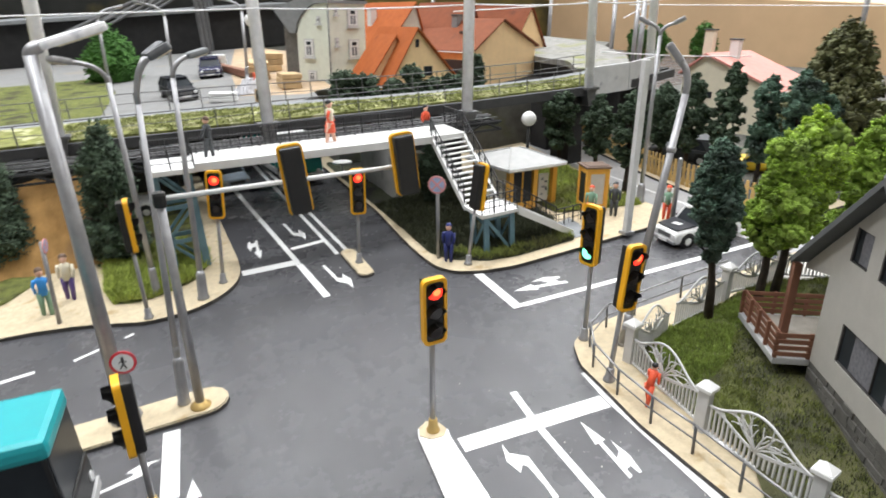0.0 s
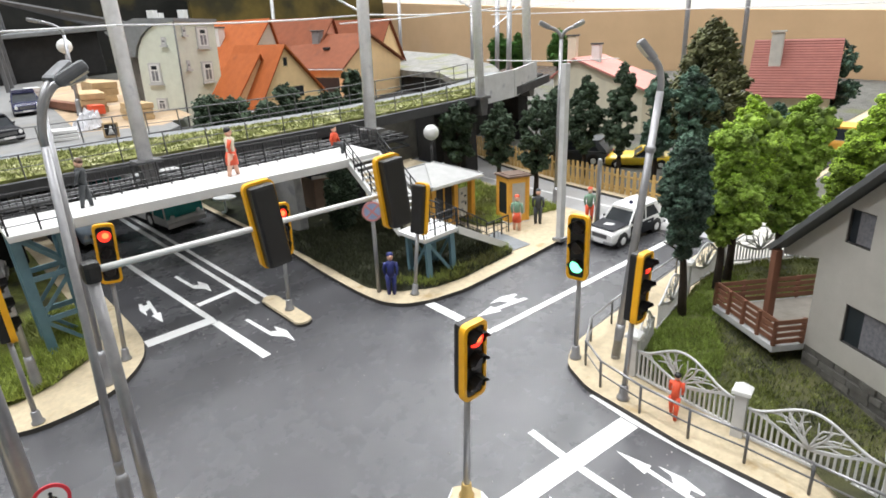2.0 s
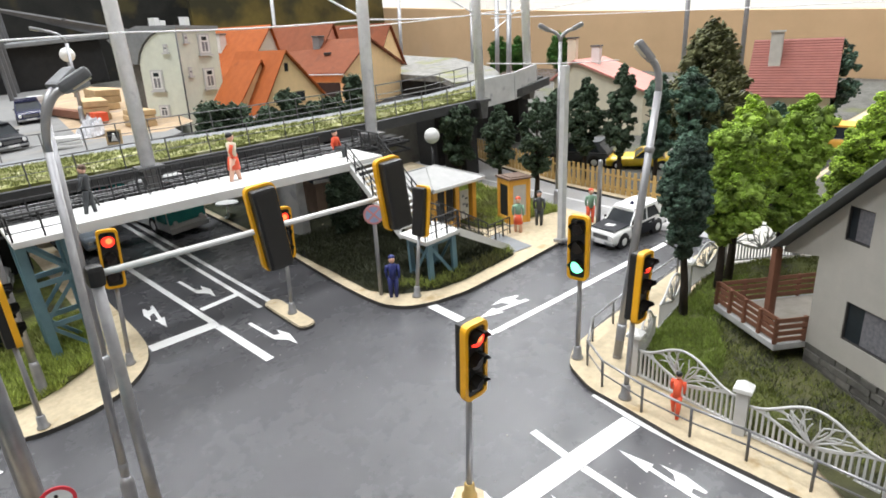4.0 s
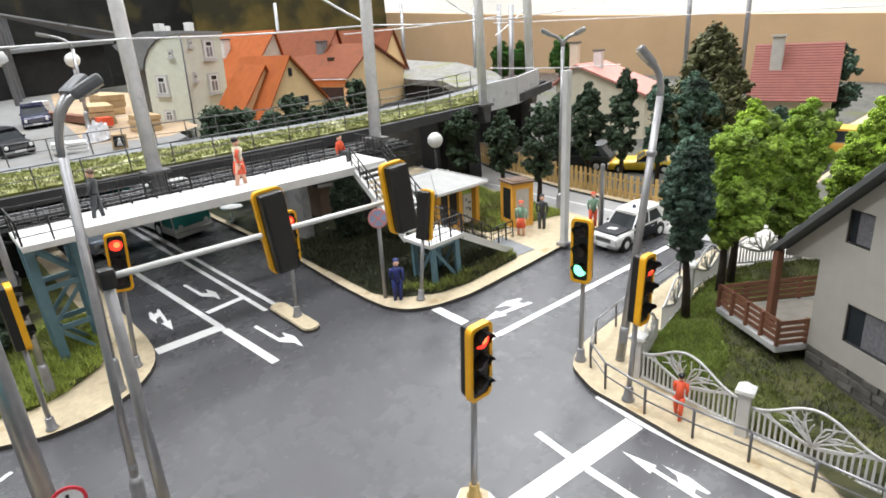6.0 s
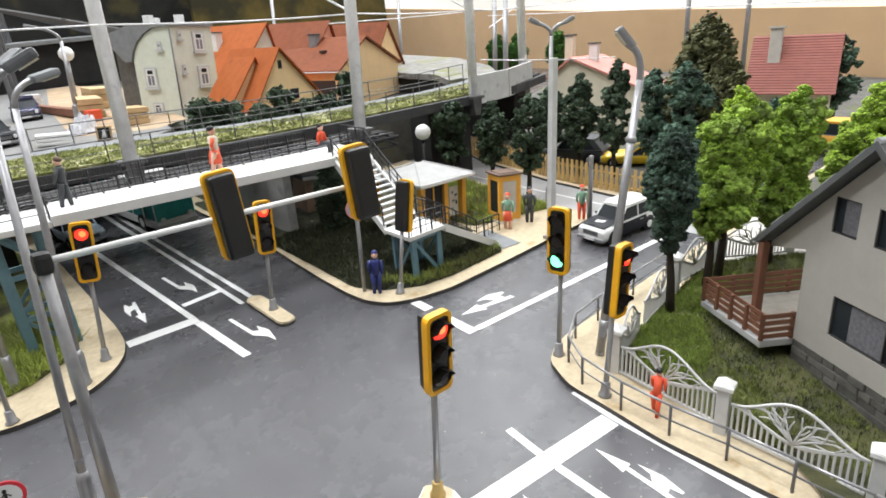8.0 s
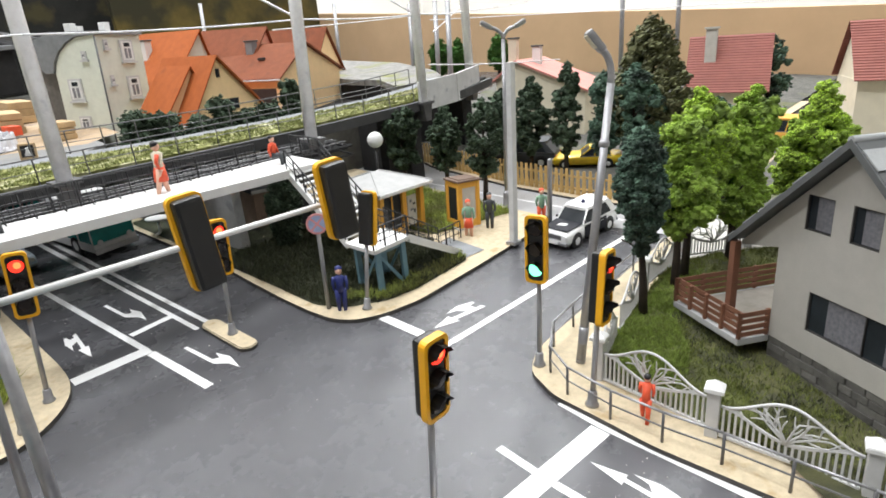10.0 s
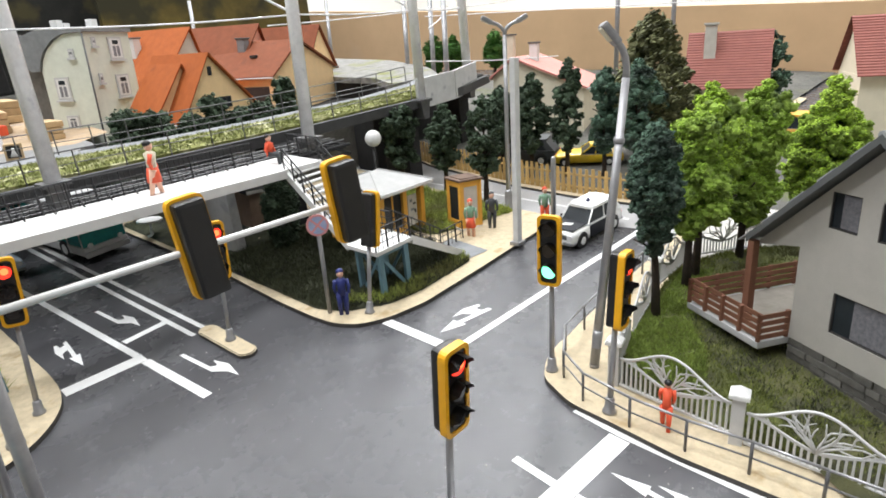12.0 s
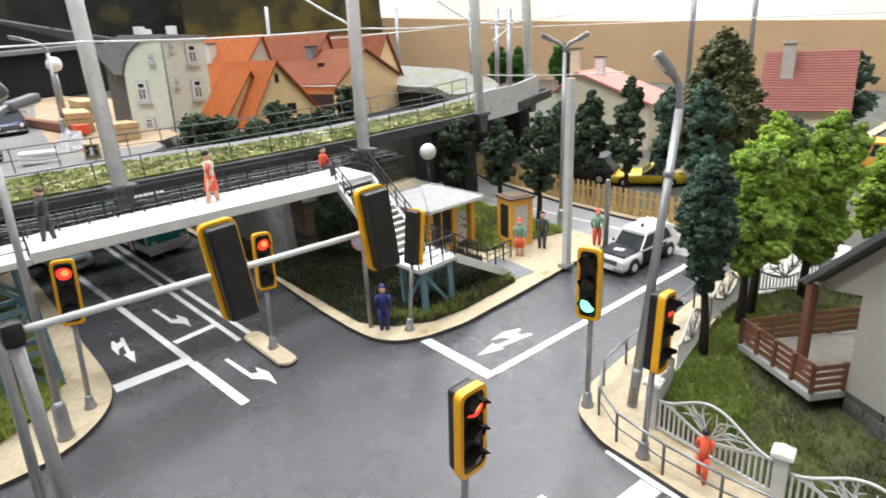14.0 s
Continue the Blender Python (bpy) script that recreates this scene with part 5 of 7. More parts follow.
# ---- the grey house by the lawn ----
def window_unit(parent, w, h, frame_mat, m, panes=1, deep=0.1, curtain=True, sill=False, bar=0.05, name="window"):
    """A window in a wall that faces local -x: its middle bottom at the pose m; y runs along the wall."""
    ob = part(name, box(B(), -0.03, deep, -w / 2, w / 2, 0, bar), frame_mat, parent, "", m)
    for q in range(panes):
        y0, y1 = -w / 2 + w * q / panes, -w / 2 + w * (q + 1) / panes
        bm = B()
        box(bm, 0.03, 0.05, y0 + bar * 0.4, y1 - bar * 0.4, bar * 0.4, h - bar * 0.4)
        part("pane", bm, GLASSD, ob, "dark glass pane")
        if curtain:
            bm = B()
            box(bm, 0.022, 0.028, y0 + bar * 1.2, y1 - w / panes * 0.33, bar * 1.5, h - bar * 1.5)
            part("curtain", bm, CURTAIN, ob, "pale net curtain")
    fr = B()
    box(fr, -0.03, deep, -w / 2, w / 2, h - bar, h)
    for q in range(panes + 1):
        yc = -w / 2 + bar / 2 + (w - bar) * q / panes
        box(fr, -0.028, deep - 0.002, yc - bar / 2, yc + bar / 2, bar, h - bar)
    part("frame", fr, frame_mat, ob)
    if sill:
        part("sill", box(B(), -0.12, 0.0, -w / 2 - 0.08, w / 2 + 0.08, -0.08, 0.0), GREYCAST, ob, "grey window sill")
    return ob


WFRAME = surf("dark_window_frame", (0.035, 0.033, 0.032), 0.6)
gh = thing("house", stand(17.2, 9.2, 0.17, -33), "grey rendered gabled house with a wooden balcony and dark windows", "house")
bm = B()
# gable wall with three real openings, made of strips round them
YA, YB, YR, ZR, YE, ZE = 0.0, -5.2, -2.3, 7.0, 1.6, 3.48


def roofz(y):
    return ZR - abs(y - YR) * (ZR - ZE) / (YE - YR)


HOLES = [(-1.7, -0.82, 4.46, 5.46), (-3.12, -2.26, 4.46, 5.46), (-4.85, -1.28, 1.58, 2.76)]
ys = sorted({YA, YB, YR, *[h[0] for h in HOLES], *[h[1] for h in HOLES]})
for y0, y1 in zip(ys, ys[1:]):
    cuts = sorted([(h[2], h[3]) for h in HOLES if h[0] <= y0 and y1 <= h[1]])
    zs = [0.85]
    for lo, hi in cuts:
        zs += [lo, hi]
    for z0, z1 in zip(zs[::2], zs[1::2] + [None]):
        if z1 is None:
            v = [(y0, z0), (y1, z0), (y1, roofz(y1) - 0.1), (y0, roofz(y0) - 0.1)]
        else:
            v = [(y0, z0), (y1, z0), (y1, z1), (y0, z1)]
        a = [bm.verts.new((0, y, z)) for y, z in v]
        b2 = [bm.verts.new((0.25, y, z)) for y, z in v]
        bm.faces.new(a[::-1])
        bm.faces.new(b2)
        for k in range(4):
            bm.faces.new((a[k], a[(k + 1) % 4], b2[(k + 1) % 4], b2[k]))
bmesh.ops.remove_doubles(bm, verts=bm.verts[:], dist=0.004)
bmesh.ops.recalc_face_normals(bm, faces=bm.faces[:])
part("gable_wall", bm, WALLG, gh)
bm = B()
box(bm, 0.25, 7.5, YA - 0.25, YA, 0.85, 4.62)
part("side_wall", bm, WALLG, gh)
bm = B()
box(bm, 0.25, 7.5, YB, YB + 0.25, 0.85, 4.0)
part("side_wall", bm, WALLG, gh)
bm = B()
box(bm, 7.5, 7.75, YB, YA, 0.85, 4.2)
part("back_wall", bm, WALLG, gh)
bm = B()
box(bm, 0.25, 7.5, YB + 0.25, YA - 0.25, 0.85, 0.95)
part("inner_floor", bm, WOODR, gh)
ew = B()
v = [(YA, ZE + 0.2), (YA, roofz(YA) - 0.1), (1.5, roofz(1.5) - 0.1), (1.5, roofz(1.5) - 0.24)]
a = [ew.verts.new((0.0, y, z)) for y, z in v]
b2 = [ew.verts.new((0.2, y, z)) for y, z in v]
ew.faces.new(a)
ew.faces.new(b2[::-1])
for k in range(4):
    ew.faces.new((a[k], b2[k], b2[(k + 1) % 4], a[(k + 1) % 4]))
part("eave_gable", ew, WALLG, gh)
for (y0, y1, z0, z1), n in zip(HOLES, (1, 1, 2)):
    window_unit(gh, y1 - y0, z1 - z0, WFRAME, moved(0.06, (y0 + y1) / 2, z0), n, bar=0.035, deep=0.14)
# roof: two boarded slopes with slates and a dark verge
for s in (1, -1):
    ye = YR + s * (YE - YR)
    bm = B()
    v = [(-0.4, YR, ZR), (8.0, YR, ZR), (8.0, ye, ZE), (-0.4, ye, ZE)]
    up = Vector((0, s * (ZR - ZE), YE - YR)).normalized() * 0.14
    lo = [bm.verts.new(c) for c in v]
    hi = [bm.verts.new(Vector(c) + up) for c in v]
    bm.faces.new(lo[::-1])
    bm.faces.new(hi)
    for k in range(4):
        bm.faces.new((lo[k], lo[(k + 1) % 4], hi[(k + 1) % 4], hi[k]))
    bmesh.ops.recalc_face_normals(bm, faces=bm.faces[:])
    slope = part("roof_slope", bm, ROOFE, gh, "dark grey roof slope")
    vb = B()
    box(vb, -0.46, -0.4, 0, 1, 0, 1)
    for w in vb.verts:
        q, top = w.co.y, w.co.z > 0.5
        w.co.y = YR + (ye - YR) * q
        w.co.z = ZR + (ZE - ZR) * q + (0.17 if top else -0.05)
    part("verge_board", vb, ROOFE, slope, "dark verge board")
    rows, cols = 9, 9
    sb = B()
    box(sb, -0.45, 0.45, -0.02, 0.62, 0, 0.035)
    tile = mesh_of("slate", sb, ROOFG)
    ang = math.degrees(math.atan2(ZR - ZE, YE - YR))
    for r in range(rows):
        for c in range(cols):
            q = (r + 0.5) / rows
            base = Vector((-0.4 + 8.4 * (c + 0.5 + 0.25 * (r % 2)) / (cols + 0.5), YR + (ye - YR) * q, ZR + (ZE - ZR) * q)) + up
            piece("slate", tile, slope, pose(base.x * U, base.y * U, base.z * U, -s * (ang - 1.5), 0, 0) @ pose(0, 0, 0, 0, 0, 0 if s > 0 else 180))
bm = B()
tube(bm, [(-0.45, YR, ZR + 0.14), (8.0, YR, ZR + 0.14)], 0.11, 8)
part("ridge", bm, ROOFG, gh)
# rubble plinth, course by course
bm = B()
box(bm, 0.08, 7.6, YB + 0.05, YA - 0.05, -0.6, 0.85)
part("plinth", bm, STONE, gh, "grey rubble plinth")
rs = random.Random(4)
for face in range(2):
    for r in range(6):
        z0 = -0.5 + r * 0.225
        y = YB if face == 0 else 0.0
        end = YA if face == 0 else 7.4
        while y < end - 0.1:
            w = rs.uniform(0.4, 0.85)
            e2 = min(y + w, end)
            d = rs.uniform(0.0, 0.05)
            sb = B()
            if face == 0:
                box(sb, 0.02 - d, 0.1, y + 0.012, e2 - 0.012, z0 + 0.01, z0 + 0.215, 0.015)
            else:
                box(sb, y + 0.012, e2 - 0.012, YA - 0.07, YA + d - 0.02, z0 + 0.01, z0 + 0.215, 0.015)
            part("stone", sb, STONE, gh)
            y = e2
# balcony
FLOORB = surf("balcony_screed", (0.29, 0.265, 0.23), 0.8, var=0.15, scale=200, bump=0.3, stain=(0.2, 0.18, 0.15), stain_at=0.58, stain_scale=80)
bal = part("balcony", box(B(), -1.05, 3.4, 0.05, 3.35, 0.6, 0.82, 0.03), CONCG, gh, "concrete balcony slab with red-brown wooden rails")
bm = B()
box(bm, -0.9, 3.3, 0.3, 3.2, 0.82, 0.835)
part("balcony_floor", bm, FLOORB, bal, "worn grey-brown balcony floor")
for a, b2, n in (((-1.0, 0.1), (-1.0, 3.3), 4), ((-1.0, 0.1), (-0.02, 0.1), 1), ((-1.0, 3.3), (3.3, 3.3), 4)):
    a3, b3 = Vector((*a, 0)), Vector((*b2, 0))
    L = (b3 - a3).length
    ang = math.degrees(math.atan2(b3.y - a3.y, b3.x - a3.x))
    for k in range(n + 1):
        p = a3.lerp(b3, k / n)
        part("rail_post", box(B(), -0.05, 0.05, -0.05, 0.05, 0, 0.86), WOODR, bal, "", moved(p.x, p.y, 0.82))
    for r in range(4):
        p = a3.lerp(b3, 0.5)
        part("rail_board", box(B(), -L / 2 - 0.04, L / 2 + 0.04, -0.075, -0.045, 0, 0.15, 0.01), WOODR, bal, "", moved(p.x, p.y, 0.9 + r * 0.215, ang))
bm = B()
box(bm, -0.42, -0.18, 1.3, 1.54, 0.82, roofz(1.54) - 0.02, 0.02)
part("balcony_post", bm, WOODR, gh, "red-brown wooden post under the eave")
bm = B()
box(bm, 2.6, 2.68, -0.02, 0.02, 0.82, 2.6)
part("balcony_door", bm, WFRAME, gh)

# ---- telephone booth ----
tb = thing("telephone_booth", stand(20.95, 25.05, 0.17, -17), "amber telephone booth with glass panes and a dark roof", "telephone booth")
S, HB = 1.3, 2.5
bm = B()
box(bm, -0.06, S + 0.06, -0.06, S + 0.06, 0, 0.1, 0.02)
part("base", bm, CONC, tb)
for cx in (0.09, S - 0.09):
    for cy2 in (0.09, S - 0.09):
        bm = B()
        box(bm, cx - 0.09, cx + 0.09, cy2 - 0.09, cy2 + 0.09, 0.1, HB, 0.015)
        part("corner_post", bm, AMBER, tb)
for k in range(4):
    m = moved(S / 2, S / 2, 0, 90 * k)
    for z0, z1 in ((0.1, 0.5), (HB - 0.3, HB)):
        part("panel", box(B(), -S / 2 + 0.1, S / 2 - 0.1, -S / 2 + 0.02, -S / 2 + 0.1, z0, z1), AMBER, tb, "", m)
    part("pane", box(B(), -S / 2 + 0.2, S / 2 - 0.2, -S / 2 + 0.05, -S / 2 + 0.07, 0.5, HB - 0.3), GLASSD if k in (3, 2) else CONC, tb, "glass pane", m)
    for q in (-1, 1):
        part("stile", box(B(), q * (S / 2 - 0.2) - 0.05, q * (S / 2 - 0.2) + 0.05, -S / 2 + 0.03, -S / 2 + 0.09, 0.5, HB - 0.3), AMBER, tb, "", m)
bm = B()
box(bm, -0.08, S + 0.08, -0.08, S + 0.08, HB, HB + 0.1, 0.02)
box(bm, 0.12, S - 0.12, 0.12, S - 0.12, HB + 0.1, HB + 0.14)
part("roof", bm, BROWNB, tb, "dark flat roof")

# ---- waiting shelter ----
sh = thing("shelter", stand(16.75, 26.3, 0.17, 6), "small amber shelter with a pale hipped roof", "shelter")
W, D, H0 = 4.1, 4.2, 2.72
SHEET = surf("weathered_roof_sheet", (0.39, 0.39, 0.385), 0.7, var=0.1, scale=160, bump=0.25, stain=(0.36, 0.36, 0.36), stain_at=0.6, stain_scale=90)
bm = B()
v = [bm.verts.new(c) for c in ((0, 0, H0), (W, 0, H0), (W, D, H0), (0, D, H0), (0, 0, H0 + 0.14), (W, 0, H0 + 0.14), (W, D, H0 + 0.14), (0, D, H0 + 0.14), (1.75, D / 2, H0 + 0.82), (2.35, D / 2, H0 + 0.82))]
for q in ((3, 2, 1, 0), (0, 1, 5, 4), (1, 2, 6, 5), (2, 3, 7, 6), (3, 0, 4, 7), (4, 5, 9, 8), (5, 6, 9), (6, 7, 8, 9), (7, 4, 8)):
    bm.faces.new([v[k] for k in q])
roof = part("roof", bm, SHEET, sh, "pale grey sheet roof")
HIPS = [((0, 0), 1.75), ((W, 0), 2.35), ((W, D), 2.35), ((0, D), 1.75)]
for (hx, hy), ax in HIPS:
    part("hip_cap", rod(B(), (hx, hy, H0 + 0.15), (ax, D / 2, H0 + 0.83), 0.045, n=6), SHEET, roof)
part("fascia", box(B(), 0.02, W - 0.02, -0.03, 0.0, H0 + 0.0, H0 + 0.13), WHITE, roof, "white roof edge")
part("fascia", box(B(), W, W + 0.03, 0.02, D - 0.02, H0 + 0.0, H0 + 0.13), WHITE, roof, "white roof edge")
part("soffit", box(B(), 0.25, W - 0.25, 0.25, D - 0.25, H0 - 0.12, H0 - 0.004), CREAM, sh, "cream beam under the eave")
for px, py in ((0.5, 0.5), (W - 0.5, 0.5), (W - 0.5, D - 0.5), (0.5, D - 0.5), (2.2, 0.5)):
    bm = B()
    box(bm, px - 0.15, px + 0.15, py - 0.15, py + 0.15, 0, H0 - 0.12, 0.02)
    part("post", bm, AMBER, sh, "amber wooden post")
part("back_wall", box(B(), 0.5, W - 0.5, D - 0.55, D - 0.45, 0, H0 - 0.12), CREAM, sh)
part("side_wall", box(B(), 0.45, 0.55, 0.65, D - 0.65, 0, H0 - 0.12), CREAM, sh)
part("wall_panel", box(B(), 0.65, 2.05, 0.44, 0.56, 0.05, 0.8, 0.01), AMBER, sh, "amber lower wall panel")
part("pane", box(B(), 0.7, 2.0, 0.48, 0.52, 0.8, H0 - 0.2), GLASSD, sh, "dark glass pane")
part("mullion", box(B(), 1.3, 1.4, 0.45, 0.55, 0.8, H0 - 0.2), AMBER, sh)
notice = part("notice_board", box(B(), 2.5, 3.2, 0.44, 0.52, 0.7, H0 - 0.45, 0.02), CONC, sh, "pale notice board with dark smudges")
for k, (nx, nz, nw, nh) in enumerate(((2.66, 1.9, 0.16, 0.14), (2.9, 1.75, 0.2, 0.1), (2.7, 1.45, 0.24, 0.12), (2.98, 1.3, 0.12, 0.2), (2.65, 1.05, 0.18, 0.1))):
    part("notice", box(B(), nx, nx + nw, 0.425, 0.44, nz, nz + nh), GREYP if k % 2 else SLATE, notice, "dark printed block")
part("wall_panel", box(B(), W - 0.56, W - 0.44, 0.67, D - 0.67, 0.05, 0.8, 0.01), AMBER, sh, "amber lower wall panel")
bench = part("bench", box(B(), 0.9, 3.0, D - 1.1, D - 0.65, 0.5, 0.58, 0.01), WOODR, sh, "brown bench")
for bx in (1.1, 2.8):
    part("bench_leg", box(B(), bx - 0.06, bx + 0.06, D - 1.0, D - 0.75, 0, 0.5), BLACK, bench)
sheet("stair_pad", [(18.3, 22.55), (19.6, 22.35), (19.9, 24.9), (18.6, 24.7)], 0.2, SLATE, "grey concrete pad at the foot of the stairs")


# ---- vehicles ----
def wheel(parent, x, y, r, w):
    ob = part("wheel", rod(B(), (0, -w / 2, 0), (0, w / 2, 0), r, r, 16), TYRE, parent, "", moved(x, y, r))
    for s in (-1, 1):
        part("rim", rod(B(), (0, s * w * 0.5, 0), (0, s * w * 0.54, 0), r * 0.6, r * 0.5, 12), CARW, ob, "pale wheel rim")


def body_loft(L, Wd, rows):
    """A car body from cross-sections: (share of the length, half width, sill, belt, deck heights), rounded towards the deck."""
    bm = B()
    rings = []
    for f, k, z0, z1, z2 in rows:
        w = Wd / 2 * k
        half = [(w * 0.9, z0), (w, z0 + (z1 - z0) * 0.3), (w, z1 - (z1 - z0) * 0.2), (w * 0.96, z1), (w * 0.8, z2 - (z2 - z1) * 0.15), (w * 0.35, z2)]
        ring = [(-y, z) for y, z in half] + [(y, z) for y, z in half[::-1]]
        rings.append([bm.verts.new((f * L, y, z)) for y, z in ring])
    n = len(rings[0])
    for a, b2 in zip(rings, rings[1:]):
        for k in range(n):
            bm.faces.new((a[k], a[(k + 1) % n], b2[(k + 1) % n], b2[k])).smooth = True
    bm.faces.new(rings[0])
    bm.faces.new(rings[-1][::-1])
    bmesh.ops.recalc_face_normals(bm, faces=bm.faces[:])
    return bm


def slab4(pts, thick):
    """A thin four-cornered plate; its corners go round, its thickness lies along the face's normal."""
    bm = B()
    a = [Vector(p) for p in pts]
    nrm = (a[1] - a[0]).cross(a[3] - a[0]).normalized() * thick
    lo = [bm.verts.new(p) for p in a]
    hi = [bm.verts.new(p + nrm) for p in a]
    bm.faces.new(lo[::-1])
    bm.faces.new(hi)
    for k in range(4):
        bm.faces.new((lo[k], lo[(k + 1) % 4], hi[(k + 1) % 4], hi[k]))
    bmesh.ops.recalc_face_normals(bm, faces=bm.faces[:])
    return bm


def car(name, m, L, Wd, H, paint, roofp, label, hood=None, cabin=(0.3, 0.42, 0.86, 0.99), group="parked cars"):
    """A saloon or estate that faces local -x."""
    t = thing(name, m, label, "car", group)
    zb, zw = H * 0.15, H * 0.58
    rows = ((0.0, 0.86, zb + 0.08, zw * 0.72, zw * 0.8), (0.02, 0.95, zb, zw * 0.84, zw * 0.93), (0.1, 1.0, zb, zw * 0.9, zw * 0.99), (0.3, 1.0, zb, zw * 0.95, zw * 1.04),
            (0.6, 1.0, zb, zw * 0.97, zw * 1.04), (0.88, 0.99, zb, zw * 0.97, zw * 1.03), (0.97, 0.95, zb, zw * 0.9, zw * 0.98), (1.0, 0.88, zb + 0.08, zw * 0.75, zw * 0.86))
    body = part("body", body_loft(L, Wd, rows), paint, t)
    c0, c1, c2, c3 = [q * L for q in cabin]
    z0, z1, ins = zw * 0.99, H * 0.95, Wd * 0.11
    y0, y1 = Wd / 2 - 0.07, Wd / 2 - ins
    cb = B()
    lo = [cb.verts.new(c) for c in ((c0, -y0, z0), (c3, -y0, z0), (c3, y0, z0), (c0, y0, z0))]
    hi = [cb.verts.new(c) for c in ((c1, -y1, z1), (c2, -y1, z1), (c2, y1, z1), (c1, y1, z1))]
    cb.faces.new(hi)
    for k in range(4):
        cb.faces.new((lo[k], lo[(k + 1) % 4], hi[(k + 1) % 4], hi[k]))
    part("glazing", cb, GLASSD, t, "dark glazed cabin")
    rf = B()
    prism(rf, round_path([(c1 - 0.1, -y1 - 0.03), (c2 + 0.08, -y1 - 0.03), (c2 + 0.08, y1 + 0.03), (c1 - 0.1, y1 + 0.03)], 0.25), z1 - 0.03, z1 + 0.1, 0.06)
    part("roof", rf, roofp, t)
    for s in (-1, 1):
        part("windscreen_pillar", rod(B(), (c0, s * y0, z0), (c1, s * y1, z1), 0.045, n=6), roofp, t)
        f = 0.46
        part("door_pillar", rod(B(), (c0 + (c3 - c0) * f, s * (y0 + 0.01), z0), (c1 + (c2 - c1) * f, s * (y1 + 0.01), z1), 0.04, n=6), roofp, t)
        wide = 0.16 * (c3 - c0)
        q = [(c3 - wide, s * y0, z0), (c3, s * y0, z0), (c2, s * y1, z1), (c2 - wide * 0.8, s * y1, z1)]
        part("rear_pillar", slab4(q if s < 0 else q[::-1], 0.03), roofp, t)
        part("window_trim", rod(B(), (c0, s * (y0 + 0.03), z0 + 0.02), (c3, s * (y0 + 0.03), z0 + 0.02), 0.025, n=6), CARW if hood else DKSTEEL, t, "thin trim line")
        part("mirror", box(B(), c0 + 0.1, c0 + 0.17, s * (y0 + 0.06) - 0.07, s * (y0 + 0.06) + 0.07, z0 + 0.1, z0 + 0.22, 0.02), BLACK, t)
    if hood:
        part("hood", slab4([(0.035 * L, -Wd * 0.4, zw * 0.99), (c0 - 0.03, -Wd * 0.45, zw * 1.065), (c0 - 0.03, Wd * 0.45, zw * 1.065), (0.035 * L, Wd * 0.4, zw * 0.99)], 0.03), hood, t, "black hood")
        for s in (-1, 1):
            db = B()
            box(db, 0.31 * L, 0.74 * L, s * Wd / 2 - 0.02, s * Wd / 2 + 0.012, zb + 0.06, zw * 0.95, 0.006)
            door = part("door", db, hood, t, "black door")
            part("handle", box(B(), 0.62 * L, 0.68 * L, s * (Wd / 2 + 0.02) - 0.012, s * (Wd / 2 + 0.02) + 0.012, zw * 0.8, zw * 0.85), STEEL, door, "steel door handle")
        part("badge", slab4([(0.16 * L, -0.2, zw * 1.055), (0.22 * L, -0.2, zw * 1.07), (0.19 * L, 0.22, zw * 1.063), (0.13 * L, 0.22, zw * 1.048)], 0.012), CARW, t, "pale mark on the hood")
    for wx in (0.17 * L, 0.8 * L):
        for s in (-1, 1):
            part("wheel_arch", rod(B(), (wx, s * (Wd / 2 - 0.3), H * 0.22), (wx, s * (Wd / 2 + 0.006), H * 0.22), H * 0.255, n=18), BLACK, body, "dark wheel arch")
            wheel(t, wx, s * (Wd / 2 - 0.06), H * 0.205, 0.2)
    part("grille", box(B(), -0.015, 0.03, -Wd * 0.26, Wd * 0.26, zw * 0.56, zw * 0.78), DKSTEEL, t, "dark grille")
    part("number_plate", box(B(), -0.1, -0.06, -Wd * 0.17, Wd * 0.17, zb + 0.06, zb + 0.2), CARW, t, "plain white plate")
    for s in (-1, 1):
        part("headlight", rod(B(), (0.03, s * Wd * 0.36, zw * 0.7), (-0.035, s * Wd * 0.36, zw * 0.7), 0.14, 0.11, 12), CARW, t, "round headlight")
        part("tail_light", box(B(), L - 0.01, L + 0.02, s * Wd * 0.37 - 0.1, s * Wd * 0.37 + 0.1, zw * 0.6, zw * 0.8), REDRING, t, "red tail light")
    for bx in (-0.07, L - 0.03):
        bb = B()
        box(bb, bx, bx + 0.1, -Wd * 0.47, Wd * 0.47, zb + 0.03, zb + 0.17, 0.04)
        part("bumper", bb, STEEL, t, "steel bumper")
    return t


pc = car("police_car", lie(21.7, 19.85, 0.0, -4), 4.25, 1.65, 1.6, CARW, CARW, "small white and black patrol car with a dark roof beacon", hood=CARB, cabin=(0.3, 0.42, 0.86, 0.97))
bm = B()
lathe(bm, [(0.1, 1.52), (0.1, 1.66), (0.06, 1.76)], 12, (2.4, 0, 0))
part("beacon", bm, CARN, pc, "dark blue roof beacon")
car("car", lie(33.2, 27.3, 0.3, -60), 4.4, 1.9, 1.3, CARY, CARY, "yellow sports car parked behind the picket fence", cabin=(0.4, 0.55, 0.7, 0.85))
car("car", lie(43.3, 18.2, 0.22, -84), 4.4, 1.9, 2.0, AMBER, AMBER, "amber yellow van parked in the bright yard", cabin=(0.12, 0.22, 0.95, 0.99))
car("car", lie(32.0, 31.5, 0.3, -70), 4.6, 1.9, 1.7, GREYP, GREYP, "dark grey car parked behind the picket fence")
